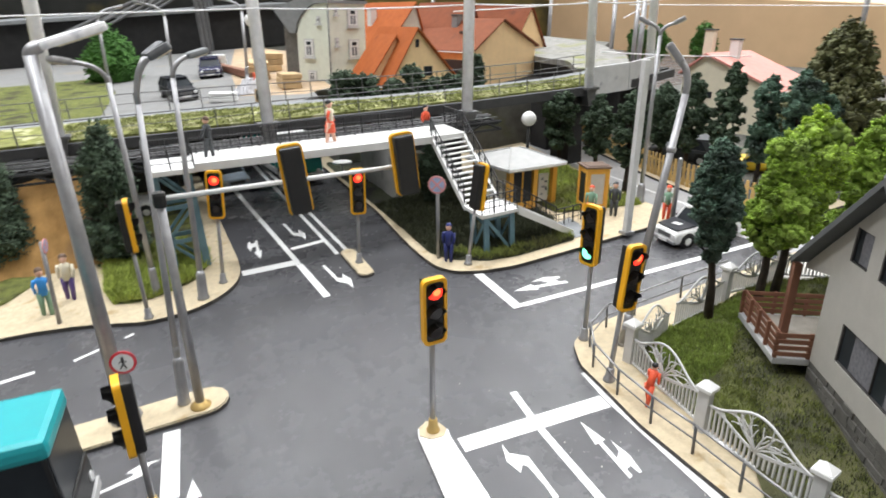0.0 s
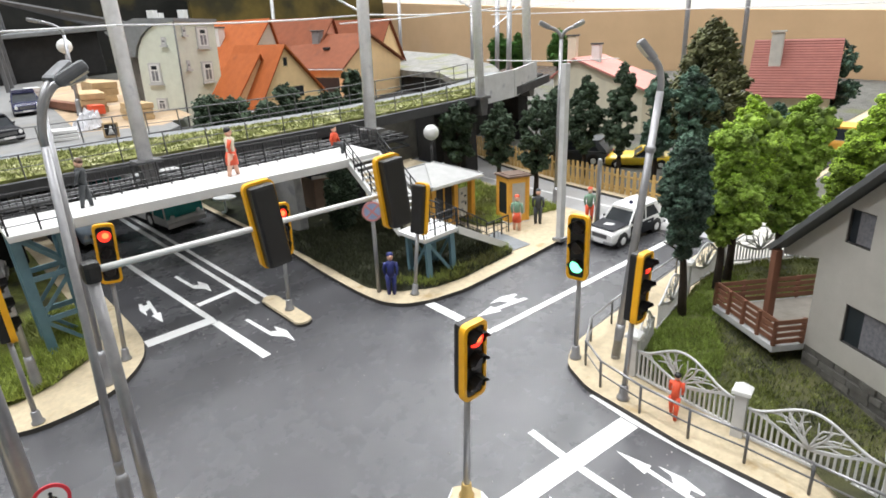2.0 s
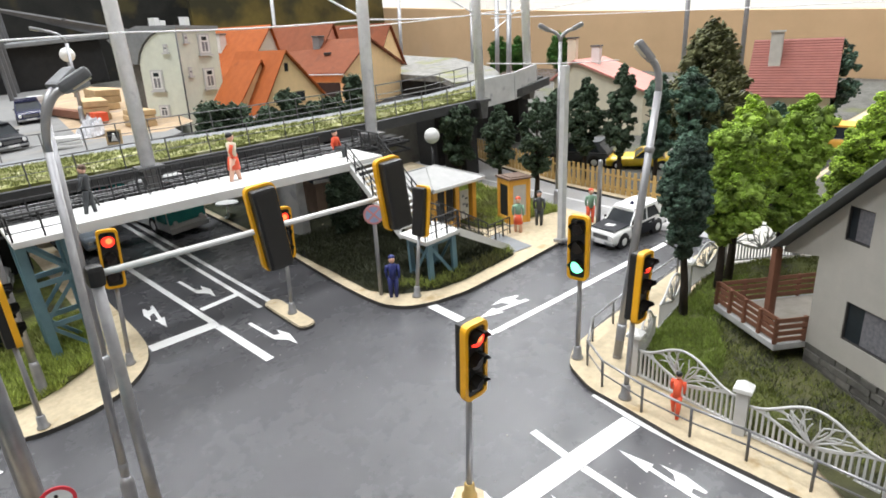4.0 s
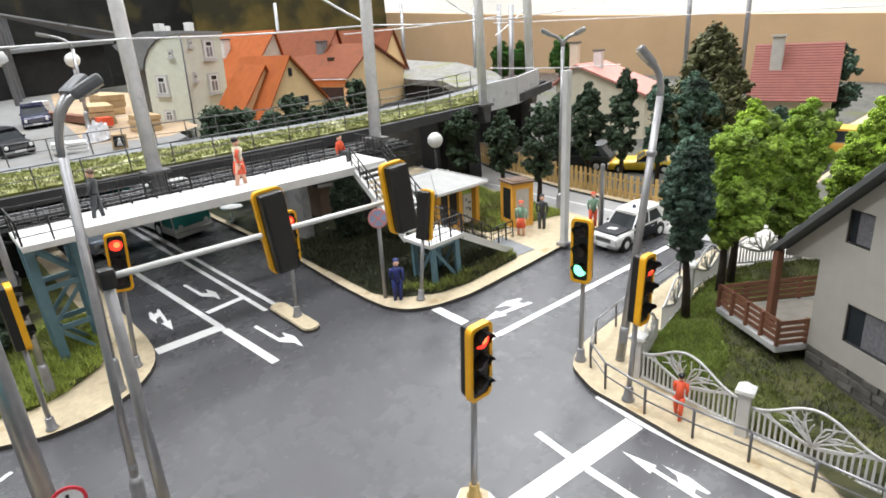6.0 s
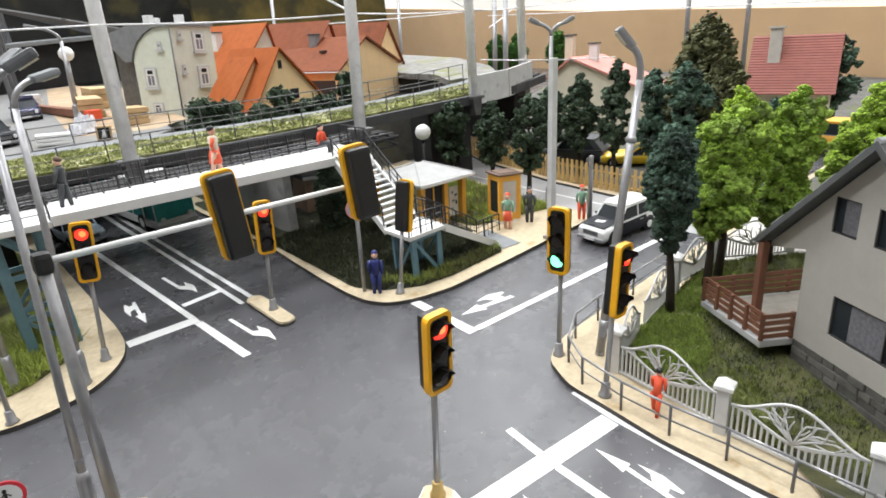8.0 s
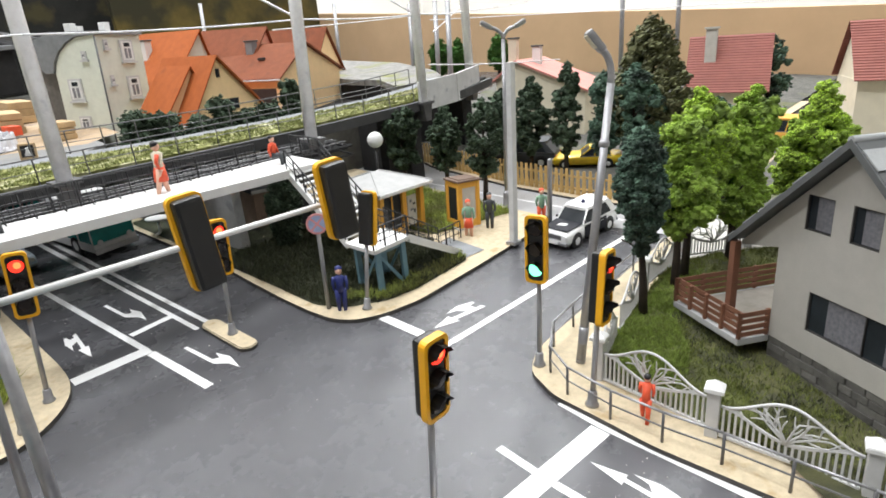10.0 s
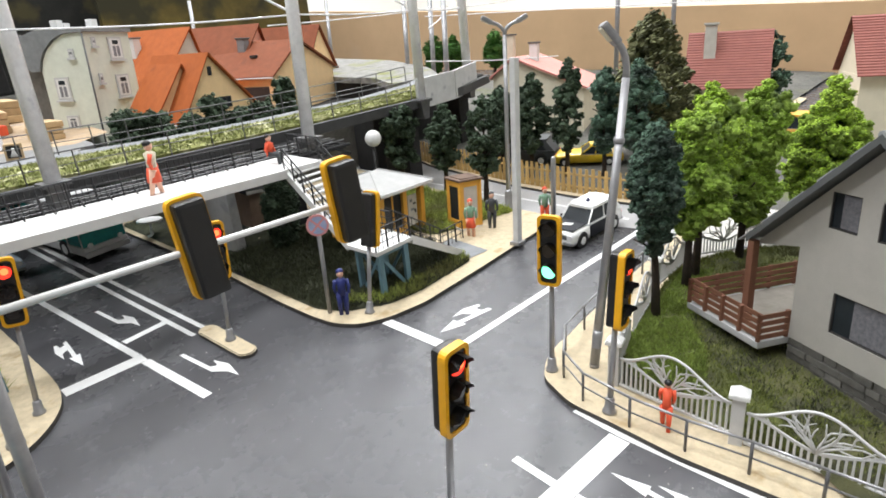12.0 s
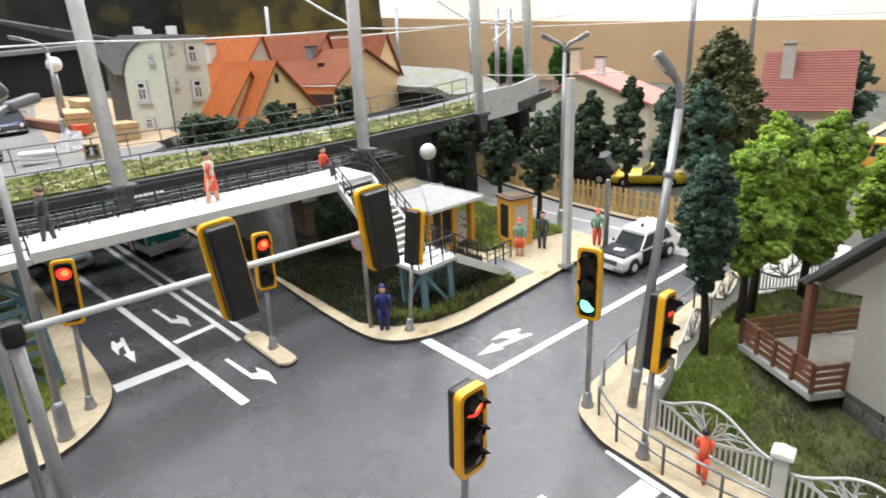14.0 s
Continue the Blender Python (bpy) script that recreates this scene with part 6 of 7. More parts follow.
car("car", lie(6.9, 64.8, 4.76, 82), 5.2, 2.1, 1.7, CARN, CARN, "dark blue car parked beyond the viaduct")
car("car", lie(3.6, 52, 4.76, 100), 4.8, 2.0, 1.6, CARB, CARB, "black car parked beyond the viaduct")
car("car", lie(26.8, 42.0, 0.0, 100), 4.6, 1.9, 1.7, PALEB, PALEB, "pale car on the street under the trees")
car("car", lie(0.2, 39.5, 0.2, 170), 4.8, 1.9, 1.7, CARW, CARW, "white car under the viaduct")
car("car", lie(5.0, 41.5, 0.0, 96), 4.6, 1.9, 1.6, PALEB, PALEB, "pale blue car under the viaduct")


def bus(name, m, L, Wd, H, roofp, bodyp, label):
    """A bus that faces local -x."""
    t = thing(name, m, label, "bus")
    bm = B()
    belt = H * (0.42 if bodyp is BLACK else 0.26)
    box(bm, 0, L, -Wd / 2, Wd / 2, 0.35, belt, 0.1)
    part("lower_body", bm, bodyp, t)
    bm = B()
    box(bm, 0.06, L - 0.06, -Wd / 2 + 0.05, Wd / 2 - 0.05, belt, H * 0.86, 0.06)
    part("window_band", bm, TEALD if bodyp is not BLACK else GLASSD, t, "dark glazed window band")
    bm = B()
    box(bm, 0.0, L, -Wd / 2, Wd / 2, H * 0.85, H, 0.18)
    part("roof", bm, roofp, t)
    n = int(L / 1.4)
    for k in range(n + 1):
        for s in (-1, 1):
            part("pillar", box(B(), -0.05, 0.05, -0.02, 0.02, belt, H * 0.86), bodyp, t, "", moved(0.15 + (L - 0.3) * k / n, s * (Wd / 2 - 0.03), 0))
    for wx in (0.2 * L, 0.75 * L):
        for s in (-1, 1):
            wheel(t, wx, s * (Wd / 2 - 0.12), 0.5, 0.26)
    bb = B()
    box(bb, -0.08, 0.04, -Wd / 2, Wd / 2, 0.3, 0.6, 0.04)
    part("bumper", bb, GREYCAST, t)
    for s in (-1, 1):
        part("headlight", rod(B(), (0, s * Wd * 0.34, 0.9), (-0.05, s * Wd * 0.34, 0.9), 0.16, 0.14, 12), CARW, t, "round headlight")
    return t


bus("bus", lie(-2.95, 14.2, 0.0, 180 - 6), 11.0, 2.25, 3.55, TEAL, BLACK, "black bus with a bright teal roof waiting on the west road")
bus("bus", lie(9.4, 40.0, 0.0, 97), 11.0, 2.4, 3.2, GREYCAST, WHITE, "grey bus with dark teal windows under the viaduct")


# ---- things under and behind the bridges ----
KIOSKB = surf("worn_brown_boards", (0.32, 0.22, 0.16), 0.7, var=0.2, scale=150, bump=0.3)
kb = thing("kiosk", stand(15.4, 35.4, 0.15, -6), "brown kiosk with a pale roof edge under the viaduct", "kiosk")
bm = B()
box(bm, 0, 2.2, 0, 2.0, 0, 2.1, 0.03)
part("body", bm, KIOSKB, kb)
bm = B()
box(bm, -0.15, 2.35, -0.15, 2.15, 2.1, 2.35, 0.04)
part("roof", bm, GREYP, kb)
bm = B()
box(bm, -0.18, 2.38, -0.2, -0.15, 2.12, 2.3)
part("fascia", bm, CONC, kb, "pale roof edge")
bm = B()
box(bm, 13.0, 13.5, 33.0, 39.2, 0, 4.15, 0.05)
solid("wall_abutment", bm, CONCG, lie(), "grey concrete abutment wall under the viaduct", kind="structure")
tb2 = thing("round_table", stand(11.95, 40.4, 0.15), "white round pedestal table under the viaduct", "table")
bm = B()
lathe(bm, [(0.3, 0), (0.28, 0.06), (0.08, 0.12), (0.07, 0.85), (0.12, 0.9)], 12)
part("pedestal", bm, WHITE, tb2)
bm = B()
lathe(bm, [(0.68, 0.9), (0.7, 0.95), (0.66, 1.0)], 20)
part("tabletop", bm, WHITE, tb2)


# ---- houses beyond the viaduct ----
def gabled(name, m, wl, wr, D, hl, hn, hr, wallm, roofm, label, over=0.3, chimneys=(), win=(), rw=0.16):
    """A house whose gable faces local -y, its ridge over the origin: walls wl to -x and wr to +x, eaves at hl and hn, ridge at hr."""
    t = thing(name, m, label, "house", "houses")
    bm = B()
    prof = [(-wl, -1.5), (wr, -1.5), (wr, hn), (0, hr), (-wl, hl)]
    a = [bm.verts.new((x, 0, z)) for x, z in prof]
    b2 = [bm.verts.new((x, D, z)) for x, z in prof]
    bm.faces.new(a[::-1])
    bm.faces.new(b2)
    for k in range(5):
        bm.faces.new((a[k], a[(k + 1) % 5], b2[(k + 1) % 5], b2[k]))
    bmesh.ops.recalc_face_normals(bm, faces=bm.faces[:])
    part("wall", bm, wallm, t)
    for s, w, he in ((-1, wl, hl), (1, wr, hn)):
        sl = (hr - he) / w
        bm = B()
        v = [(0, -over, hr + 0.02), (0, D + over, hr + 0.02), (s * (w + over), D + over, he - sl * over + 0.02), (s * (w + over), -over, he - sl * over + 0.02)]
        lo = [bm.verts.new(c) for c in v]
        hi = [bm.verts.new((c[0], c[1], c[2] + rw)) for c in v]
        bm.faces.new(lo)
        bm.faces.new(hi[::-1])
        for k in range(4):
            bm.faces.new((lo[k], lo[(k + 1) % 4], hi[(k + 1) % 4], hi[k]))
        bmesh.ops.recalc_face_normals(bm, faces=bm.faces[:])
        rs = part("roof_slope", bm, roofm, t)
        part("gutter", rod(B(), (s * (w + over + 0.04), -over, he - sl * over + 0.04), (s * (w + over + 0.04), D + over, he - sl * over + 0.04), 0.07, n=6), GREYCAST, rs, "grey gutter")
    for cx, cy2, zc, ch, cm2 in chimneys:
        bm = B()
        box(bm, cx - 0.35, cx + 0.35, cy2 - 0.35, cy2 + 0.35, zc, zc + ch, 0.03)
        c = part("chimney", bm, cm2, t)
        bm = B()
        box(bm, cx - 0.43, cx + 0.43, cy2 - 0.43, cy2 + 0.43, zc + ch, zc + ch + 0.12, 0.02)
        part("cap", bm, ROOFE, c, "dark chimney cap")
    for wx, wz, ww, wh, dark in win:
        w = part("window", box(B(), wx - ww / 2, wx + ww / 2, -0.05, 0.02, wz, wz + wh), WFRAME if dark else WHITE, t)
        for q in (-1, 1):
            bm = B()
            box(bm, wx + q * ww * 0.22 - ww * 0.17, wx + q * ww * 0.22 + ww * 0.17, -0.07, -0.05, wz + wh * 0.08, wz + wh * 0.92)
            part("pane", bm, GLASSD, w)
    return t


gabled("house", stand(20.86, 47.17, 3.4, 8), 2.5, 4.1, 6.0, 1.5, 1.4, 5.5, PEACH, ORANGE, "peach house with a steep orange tiled roof", win=((0.06, 4.15, 0.3, 0.6, True), (1.1, 1.9, 0.8, 0.75, True)))
gabled("house", stand(19.7, 48.9, 3.4, 8), 2.3, 1.3, 3.2, 1.9, 2.2, 4.95, PEACH, ORANGE, "low orange-roofed wing beside the peach house")
lh = gabled("house", stand(30.47, 49.88, 3.4, 20), 3.9, 5.1, 9.0, 2.9, 3.2, 5.4, PEACH, RUST, "long peach house with a rust-brown tiled roof and a grey chimney", chimneys=((-0.9, 4.7, 4.2, 1.6, SLATE),))
# added dark panel: shadow under the eave painted onto the side wall
part("garage_door", box(B(), -3.96, -3.88, 0.4, 4.2, -1.4, 2.1, 0.02), WFRAME, lh, "dark panel standing for the shade on the side wall")
part("skylight", box(B(), -2.2, -1.9, 2.6, 3.2, 4.28, 4.5, 0.02), WFRAME, lh, "small dark skylight")
gabled("house", stand(37.67, 56.31, 3.4, 22), 3.0, 3.0, 8.0, 2.0, 1.8, 6.1, PEACH, RUST, "tall peach house with a rust-brown tiled roof")
gabled("house", stand(29.83, 54.44, 3.4, 22), 4.2, 1.6, 6.5, 2.4, 3.0, 6.8, PINKP, RUST, "rust-roofed house with a pink gable")
gabled("house", stand(25.05, 57.12, 3.4, 15), 4.4, 1.4, 8.0, 2.0, 3.0, 7.1, PALEG, ORANGE, "pale house with a bright orange tiled roof", chimneys=((-1.6, 4.8, 4.0, 2.6, WHITE),))

# the tall pale green house
tg = thing("house", stand(15.5, 53.5, 3.4, 30), "tall pale green rendered house with white windows and a grey roof", "house", "houses")
TURNX = Matrix(((0, 0, 1, 0), (1, 0, 0, 0), (0, 1, 0, 0), (0, 0, 0, 1)))
bm = B()
prism(bm, [(0, -1.5), (3.85, -1.5), (3.85, 5.3), (3.6, 6.0), (3.1, 6.7), (2.3, 7.3), (1.5, 7.65), (0, 7.75)], 0, 4.7, m=TURNX)
part("wall", bm, PALEG, tg)
bm = B()
prism(bm, [(-0.18, 7.76), (1.5, 7.7), (2.35, 7.36), (3.15, 6.75), (3.68, 6.05), (3.95, 5.3), (4.6, 5.3), (6.5, 7.2), (3.5, 8.1), (-0.18, 8.0)], -0.15, 4.85, m=TURNX)
part("roof", bm, SLATE, tg, "grey mansard roof")
bm = B()
prism(bm, [(3.95, -1.5), (6.0, -1.5), (6.0, 6.6), (4.6, 6.6), (3.95, 5.2)], 0.5, 4.2, m=TURNX)
part("rear_wing", bm, STONE, tg, "rough grey rear wing")
for cx, cy2, hh in ((0.9, 2.6, 0.65), (1.9, 2.9, 0.5), (3.6, 2.0, 0.75)):
    bm = B()
    box(bm, cx - 0.28, cx + 0.28, cy2 - 0.28, cy2 + 0.28, 7.7, 8.0 + hh, 0.03)
    part("chimney", bm, WHITE, tg, "white chimney")
part("downpipe", rod(B(), (-0.06, -0.06, -1.5), (-0.06, -0.06, 7.7), 0.06, n=8), ROOFE, tg, "dark downpipe")


def casement(parent, m, w, h):
    ob = part("window", box(B(), -w / 2, w / 2, -0.08, 0.0, 0, h), GREYCAST, parent, "grey-framed white casement window", m)
    bm = B()
    box(bm, -w / 2 + 0.12, w / 2 - 0.12, -0.1, -0.08, 0.12, h - 0.12)
    part("sash", bm, WHITE, ob)
    for q in (-1, 1):
        bm = B()
        box(bm, q * w * 0.15 - w * 0.1, q * w * 0.15 + w * 0.1, -0.115, -0.1, 0.22, h * 0.6)
        part("pane", bm, DIMPANE, ob)
    bm = B()
    box(bm, -w * 0.22, w * 0.22, -0.115, -0.1, h * 0.68, h - 0.22)
    part("pane", bm, GLASSD, ob)
    bm = B()
    box(bm, -w / 2 - 0.1, w / 2 + 0.1, -0.2, 0, -0.12, 0)
    part("sill", bm, GREYCAST, ob)


for wx, wz, w, h in ((3.0, 5.85, 1.35, 1.55), (3.05, 3.2, 1.35, 1.6), (0.92, 6.8, 0.4, 0.62), (0.9, 4.3, 0.36, 0.66)):
    casement(tg, moved(wx, 0, wz), w, h)
for wy, wz, w, h in ((2.4, 3.3, 1.15, 1.55), (1.12, 6.1, 0.42, 0.6), (2.2, 1.2, 1.0, 1.0)):
    casement(tg, moved(0.0, wy, wz, -90), w, h)

# cream house with a pink roof, red ribbed roofs
gabled("house", stand(40.11, 35.32, 0.2, -72), 1.7, 5.6, 8.0, 4.5, 3.5, 5.8, CREAM, PINKTILE, "cream house with a pale pink tiled roof and white chimneys", chimneys=((-0.9, 2.2, 5.0, 2.6, CREAM), (0.9, 3.0, 4.6, 2.3, WHITE)), win=((0.4, 2.6, 0.8, 0.5, True),))


def ribbed(m, Wd, L, hw, hr, label, chim=None):
    """A house with its ridge along local x; the slope to -y is covered with ribs."""
    t = thing("house", m, label, "house", "houses")
    bm = B()
    box(bm, 0.3, L - 0.3, -Wd / 2 + 0.4, Wd / 2 - 0.4, -1, hw)
    part("wall", bm, CREAM, t)
    for s in (-1, 1):
        n = 22
        sl = part("roof_slope", B(), REDTILE, t, "red ribbed roof slope")
        for k in range(n):
            f0, f1 = k / n, (k + 1) / n
            bm = B()
            y0, y1 = s * Wd / 2 * f0, s * Wd / 2 * (f1 + 0.01)
            z0, z1 = hr + (hw - hr) * f0, hr + (hw - hr) * f1
            v = [bm.verts.new(c) for c in ((0, y0, z0), (L, y0, z0), (L, y1, z1 + 0.05), (0, y1, z1 + 0.05), (0, y1, z1 - 0.03), (L, y1, z1 - 0.03))]
            bm.faces.new((v[0], v[1], v[2], v[3]))
            bm.faces.new((v[3], v[2], v[5], v[4]))
            part("roof_course", bm, REDTILE, sl)
    for x in (0.35, L - 0.35):
        bm = B()
        v = [bm.verts.new(c) for c in ((x, -Wd / 2 + 0.3, hw), (x, Wd / 2 - 0.3, hw), (x, 0, hr - 0.1))]
        bm.faces.new(v)
        part("gable", bm, CREAM, t)
    if chim:
        bm = B()
        box(bm, chim[0] - 0.4, chim[0] + 0.4, chim[1] - 0.3, chim[1] + 0.3, hw, hr + 0.5, 0.04)
        box(bm, chim[0] - 0.5, chim[0] + 0.5, chim[1] - 0.4, chim[1] + 0.4, hr + 0.5, hr + 0.65)
        part("chimney", bm, CONC, t, "pale chimney")
    return t


ribbed(stand(47.75, 24.45, 0.2, -74), 5.0, 5.75, 2.7, 6.65, "house with a red ribbed roof and a pale chimney", (1.6, -0.9))
ribbed(stand(45.4, 13.6, 0.2, -68), 6.5, 9.0, 4.2, 7.6, "house with a red ribbed roof by the backdrop")


# ---- figures: plain painted miniatures, one mesh each ----
def figure(x, y, z, rz, top, legs, label, h=2.0, stride=0.12, skirt=None, head=None, sit=False, lean=0.0, sleeves=None):
    bm = B()
    s = h / 2.0
    k = 0
    hip = 0.55 if sit else 0.98
    if sit:
        for q in (-1, 1):
            tube(bm, [(0, q * 0.13, hip), (0.5, q * 0.14, hip + 0.02), (0.55, q * 0.14, 0.0)], [0.15, 0.12, 0.08], 7)
    else:
        for q in (-1, 1):
            tube(bm, [(q * stride, q * 0.12, 0.0), (q * stride * 0.5, q * 0.13, 0.5), (0, q * 0.12, hip)], [0.08, 0.11, 0.15], 7)
    k = setm(bm, k, 1)
    if skirt:
        lathe(bm, [(0.27, 0.5), (0.24, 0.8), (0.19, 1.05)], 10)
        k = setm(bm, k, 4)
    tube(bm, [(0, 0, hip - 0.08), (lean * 0.5, 0, hip + 0.3), (lean, 0, hip + 0.58), (lean, 0, hip + 0.68)], [0.19, 0.17, 0.22, 0.09], 9)
    k = setm(bm, k, 0)
    for q in (-1, 1):
        tube(bm, [(lean, q * 0.24, hip + 0.58), (lean + q * 0.08, q * 0.29, hip + 0.28), (lean + 0.1 + q * 0.1, q * 0.26, hip + 0.02)], [0.085, 0.075, 0.055], 6)
    k = setm(bm, k, 5)
    ball(bm, (lean, 0, hip + 0.86), 0.16, 10, (1, 0.9, 1.15))
    k = setm(bm, k, 2)
    ball(bm, (lean - 0.03, 0, hip + 0.94), 0.165, 10, (1, 0.95, 0.85))
    k = setm(bm, k, 3)
    for v in bm.verts:
        v.co *= s
    return solid("figurine", bm, [top, legs, SKINT, head or BROWNB, skirt or legs, sleeves or top], stand(x, y, z, rz), label, "figurine", "figurines")


figure(11.8, 23.43, 0.17, -120, NAVY, NAVY, "painted figurine in navy blue overalls on the corner", 1.85, 0.03, head=NAVY)
figure(12.35, 10.85, 0.17, 20, REDP, REDP, "painted figurine in an orange suit by the kerb rail", 1.3, 0.3, lean=0.35, head=BLACK)
figure(8.5, 29.5, 5.19, -20, CREAM, SKINT, "painted figurine in a cream and red top on the footbridge", 2.05, 0.2, skirt=REDP, head=BLACK, sleeves=REDP)
figure(13.8, 29.7, 4.98, -60, REDP, GREYP, "seated painted figurine in red on the footbridge", 1.7, sit=True, head=BLACK)
figure(2.7, 29.4, 5.44, 150, GREYP, GREYP, "painted figurine in a dark suit on the footbridge", 1.8, 0.15)
figure(20.66, 24.2, 0.17, -130, GREENP, SKINT, "painted figurine in a green top and red skirt by the booth", 1.85, 0.12, skirt=REDP, head=REDP)
figure(22.05, 23.95, 0.17, -130, GREYP, GREYP, "painted figurine in dark grey clothes by the booth", 1.85, 0.05, head=GREYP)
figure(23.96, 22.05, 0.17, -130, GREENP, REDP, "painted figurine in orange trousers at the pavement edge", 1.8, 0.05, head=REDP)
figure(-5.1, 27.75, 0.17, -70, SKYP, GREENP, "painted figurine in a sky blue top on the pavement", 2.1, 0.1)
figure(-4.3, 28.9, 0.17, -90, CREAM, PURPLE, "painted figurine in purple trousers on the pavement", 2.1, 0.12)

# ---- things in the yard beyond the viaduct ----
FILM = surf("dull_plastic_film", (0.6, 0.6, 0.63), 0.2, var=0.2, scale=120, bump=0.6, bscale=700)
SANDY = surf("sandy_yard", (0.42, 0.31, 0.2), 0.9, var=0.2, scale=70, bump=0.5, stain=(0.3, 0.25, 0.2), stain_at=0.55, stain_scale=40)
sheet("sandy_yard", [(7.4, 51.5), (12.0, 48.5), (14.8, 50.5), (15.6, 58), (20, 82), (17, 97), (14, 97), (9.4, 70)], 4.757, SANDY, "sandy brown storage yard behind the viaduct")
gl = thing("globe_lamp", stand(14.0, 81.5, 4.75), "white globe lamp on a grey post in the far yard", "lamp")
part("post", rod(B(), (0, 0, 0), (0, 0, 4.0), 0.2, 0.16, 10), STEEL, gl)
part("globe", ball(B(), (0, 0, 4.4), 0.75, 18), WHITE, gl, "white opal globe")
wr = thing("wrapped_stack", stand(8.35, 52.6, 4.75, 10), "crumpled translucent plastic heap in the storage yard", "plastic heap")
bm = B()
N = 22
film = []
for i in range(N + 1):
    for j in range(N + 1):
        u, v = i / N * 2 - 1, j / N * 2 - 1
        q = Vector((u * 2.3, v * 2.3, 4.0))
        crease = abs(noise.noise(q)) * 0.9 + abs(noise.noise(q * 2.4)) * 0.4
        z = max(0.0, (1.45 - 1.5 * (u * u + v * v) ** 0.8) * 0.75 + crease - 0.1)
        film.append(bm.verts.new((u * 1.05 + noise.noise(q * 1.7) * 0.25, v * 1.0, z)))
for i in range(N):
    for j in range(N):
        k = i * (N + 1) + j
        bm.faces.new((film[k], film[k + N + 1], film[k + N + 2], film[k + 1]))
part("plastic_sheet", bm, FILM, wr)
sg = thing("walkway_sign", stand(8.4, 47.3, 4.75, -20), "square black and white walkway sign in a yellow frame", "sign")
bm = B()
box(bm, -0.46, 0.46, -0.08, 0.08, 0, 0.95, 0.04)
part("frame", bm, TIMBER, sg, "pale yellow frame")
bm = B()
box(bm, -0.34, 0.34, -0.1, -0.08, 0.16, 0.84, 0.02)
part("panel", bm, BLACK, sg)
bm = B()
lathe(bm, [(0.2, 0.22), (0.12, 0.42), (0.07, 0.6), (0.08, 0.72)], 10, m=Matrix.Diagonal((1, 0.1, 1, 1)) @ Matrix.Translation((0, -1.05, 0)))
part("pictogram", bm, WHITE, sg, "white pictogram")
for k, (px, py, w, d, h, mt, lb) in enumerate(((6.0, 49.8, 2.0, 1.3, 0.7, WHITE, "white crate stack"), (11.0, 62, 1.8, 5.5, 1.5, TIMBER, "beige timber stack"),
                                              (13.2, 68, 2.0, 6, 1.7, TIMBER, "beige timber stack"), (11.8, 53.0, 1.6, 2.6, 1.2, TIMBER, "low timber stack"), (9.0, 74, 1.2, 1.2, 1.4, WHITE, "white plastic-wrapped stack"))):
    t = thing("crate_stack", stand(px, py, 4.75, -12 + 3 * k), lb + " in the yard beyond the viaduct", "crate")
    for r in range(3):
        bm = B()
        box(bm, -w / 2, w / 2, -d / 2, d / 2, r * h / 3 + 0.01, (r + 1) * h / 3 - 0.02, 0.05)
        part("crate", bm, mt, t, "", moved(random.uniform(-0.06, 0.06), random.uniform(-0.06, 0.06), 0, random.uniform(-2, 2)))
t = thing("timber_beam", stand(9.3, 67.5, 4.8, 96), "long brown timber beam with a red end", "beam")
bm = B()
box(bm, -9, 9, -0.4, 0.4, 0, 0.6, 0.04)
part("beam", bm, WOODR, t)
bm = B()
box(bm, -10.2, -9, -0.45, 0.45, -0.02, 0.66, 0.04)
part("end", bm, REDP, t, "red beam end")
for px, py, ang in ((3.2, 60, 175), (9.6, 60, 160), (-2, 64, 20)):
    street_lamp(px, py, 6.0, (ang,), "grey street lamp with a curved arm beyond the viaduct", 0, 0, 0.16, 1.8, 1.0, z0=4.75, head=0.8)
bm = B()
box(bm, -34, 22, 98, 110, 4.7, 10, 0.2)
sh2 = thing("engine_shed", lie(), "dark engine shed at the back of the layout", "shed")
part("body", bm, SOOTSHADE, sh2)
bm = B()
box(bm, -35, 23, 97, 111, 10, 10.5, 0.1)
part("roof", bm, SLATE, sh2)

# open steel frame of a hall in the dark far corner
DIMST = surf("sooty_steel", (0.11, 0.11, 0.115), 0.7, var=0.2, scale=60)
of = thing("steel_frame", lie(), "open grey steel roof frame in front of the dark backdrop", "steel frame")
for k in range(5):
    y = 88 + 4.5 * k
    part("rafter", rod(B(), (-6 + 2 * k, y, 9.0), (9 + k, y, 14.5), 0.22, n=6), DIMST, of)
    part("rafter", rod(B(), (9 + k, y, 14.5), (24, y, 10.5), 0.22, n=6), DIMST, of)
    part("column", rod(B(), (9 + k, y, 4.7), (9 + k, y, 14.5), 0.25, n=6), DIMST, of)
for x, z in ((2, 12.0), (9, 14.5), (16, 12.6)):
    part("purlin", rod(B(), (x, 86, z), (x + 3, 108, z), 0.2, n=6), DIMST, of)

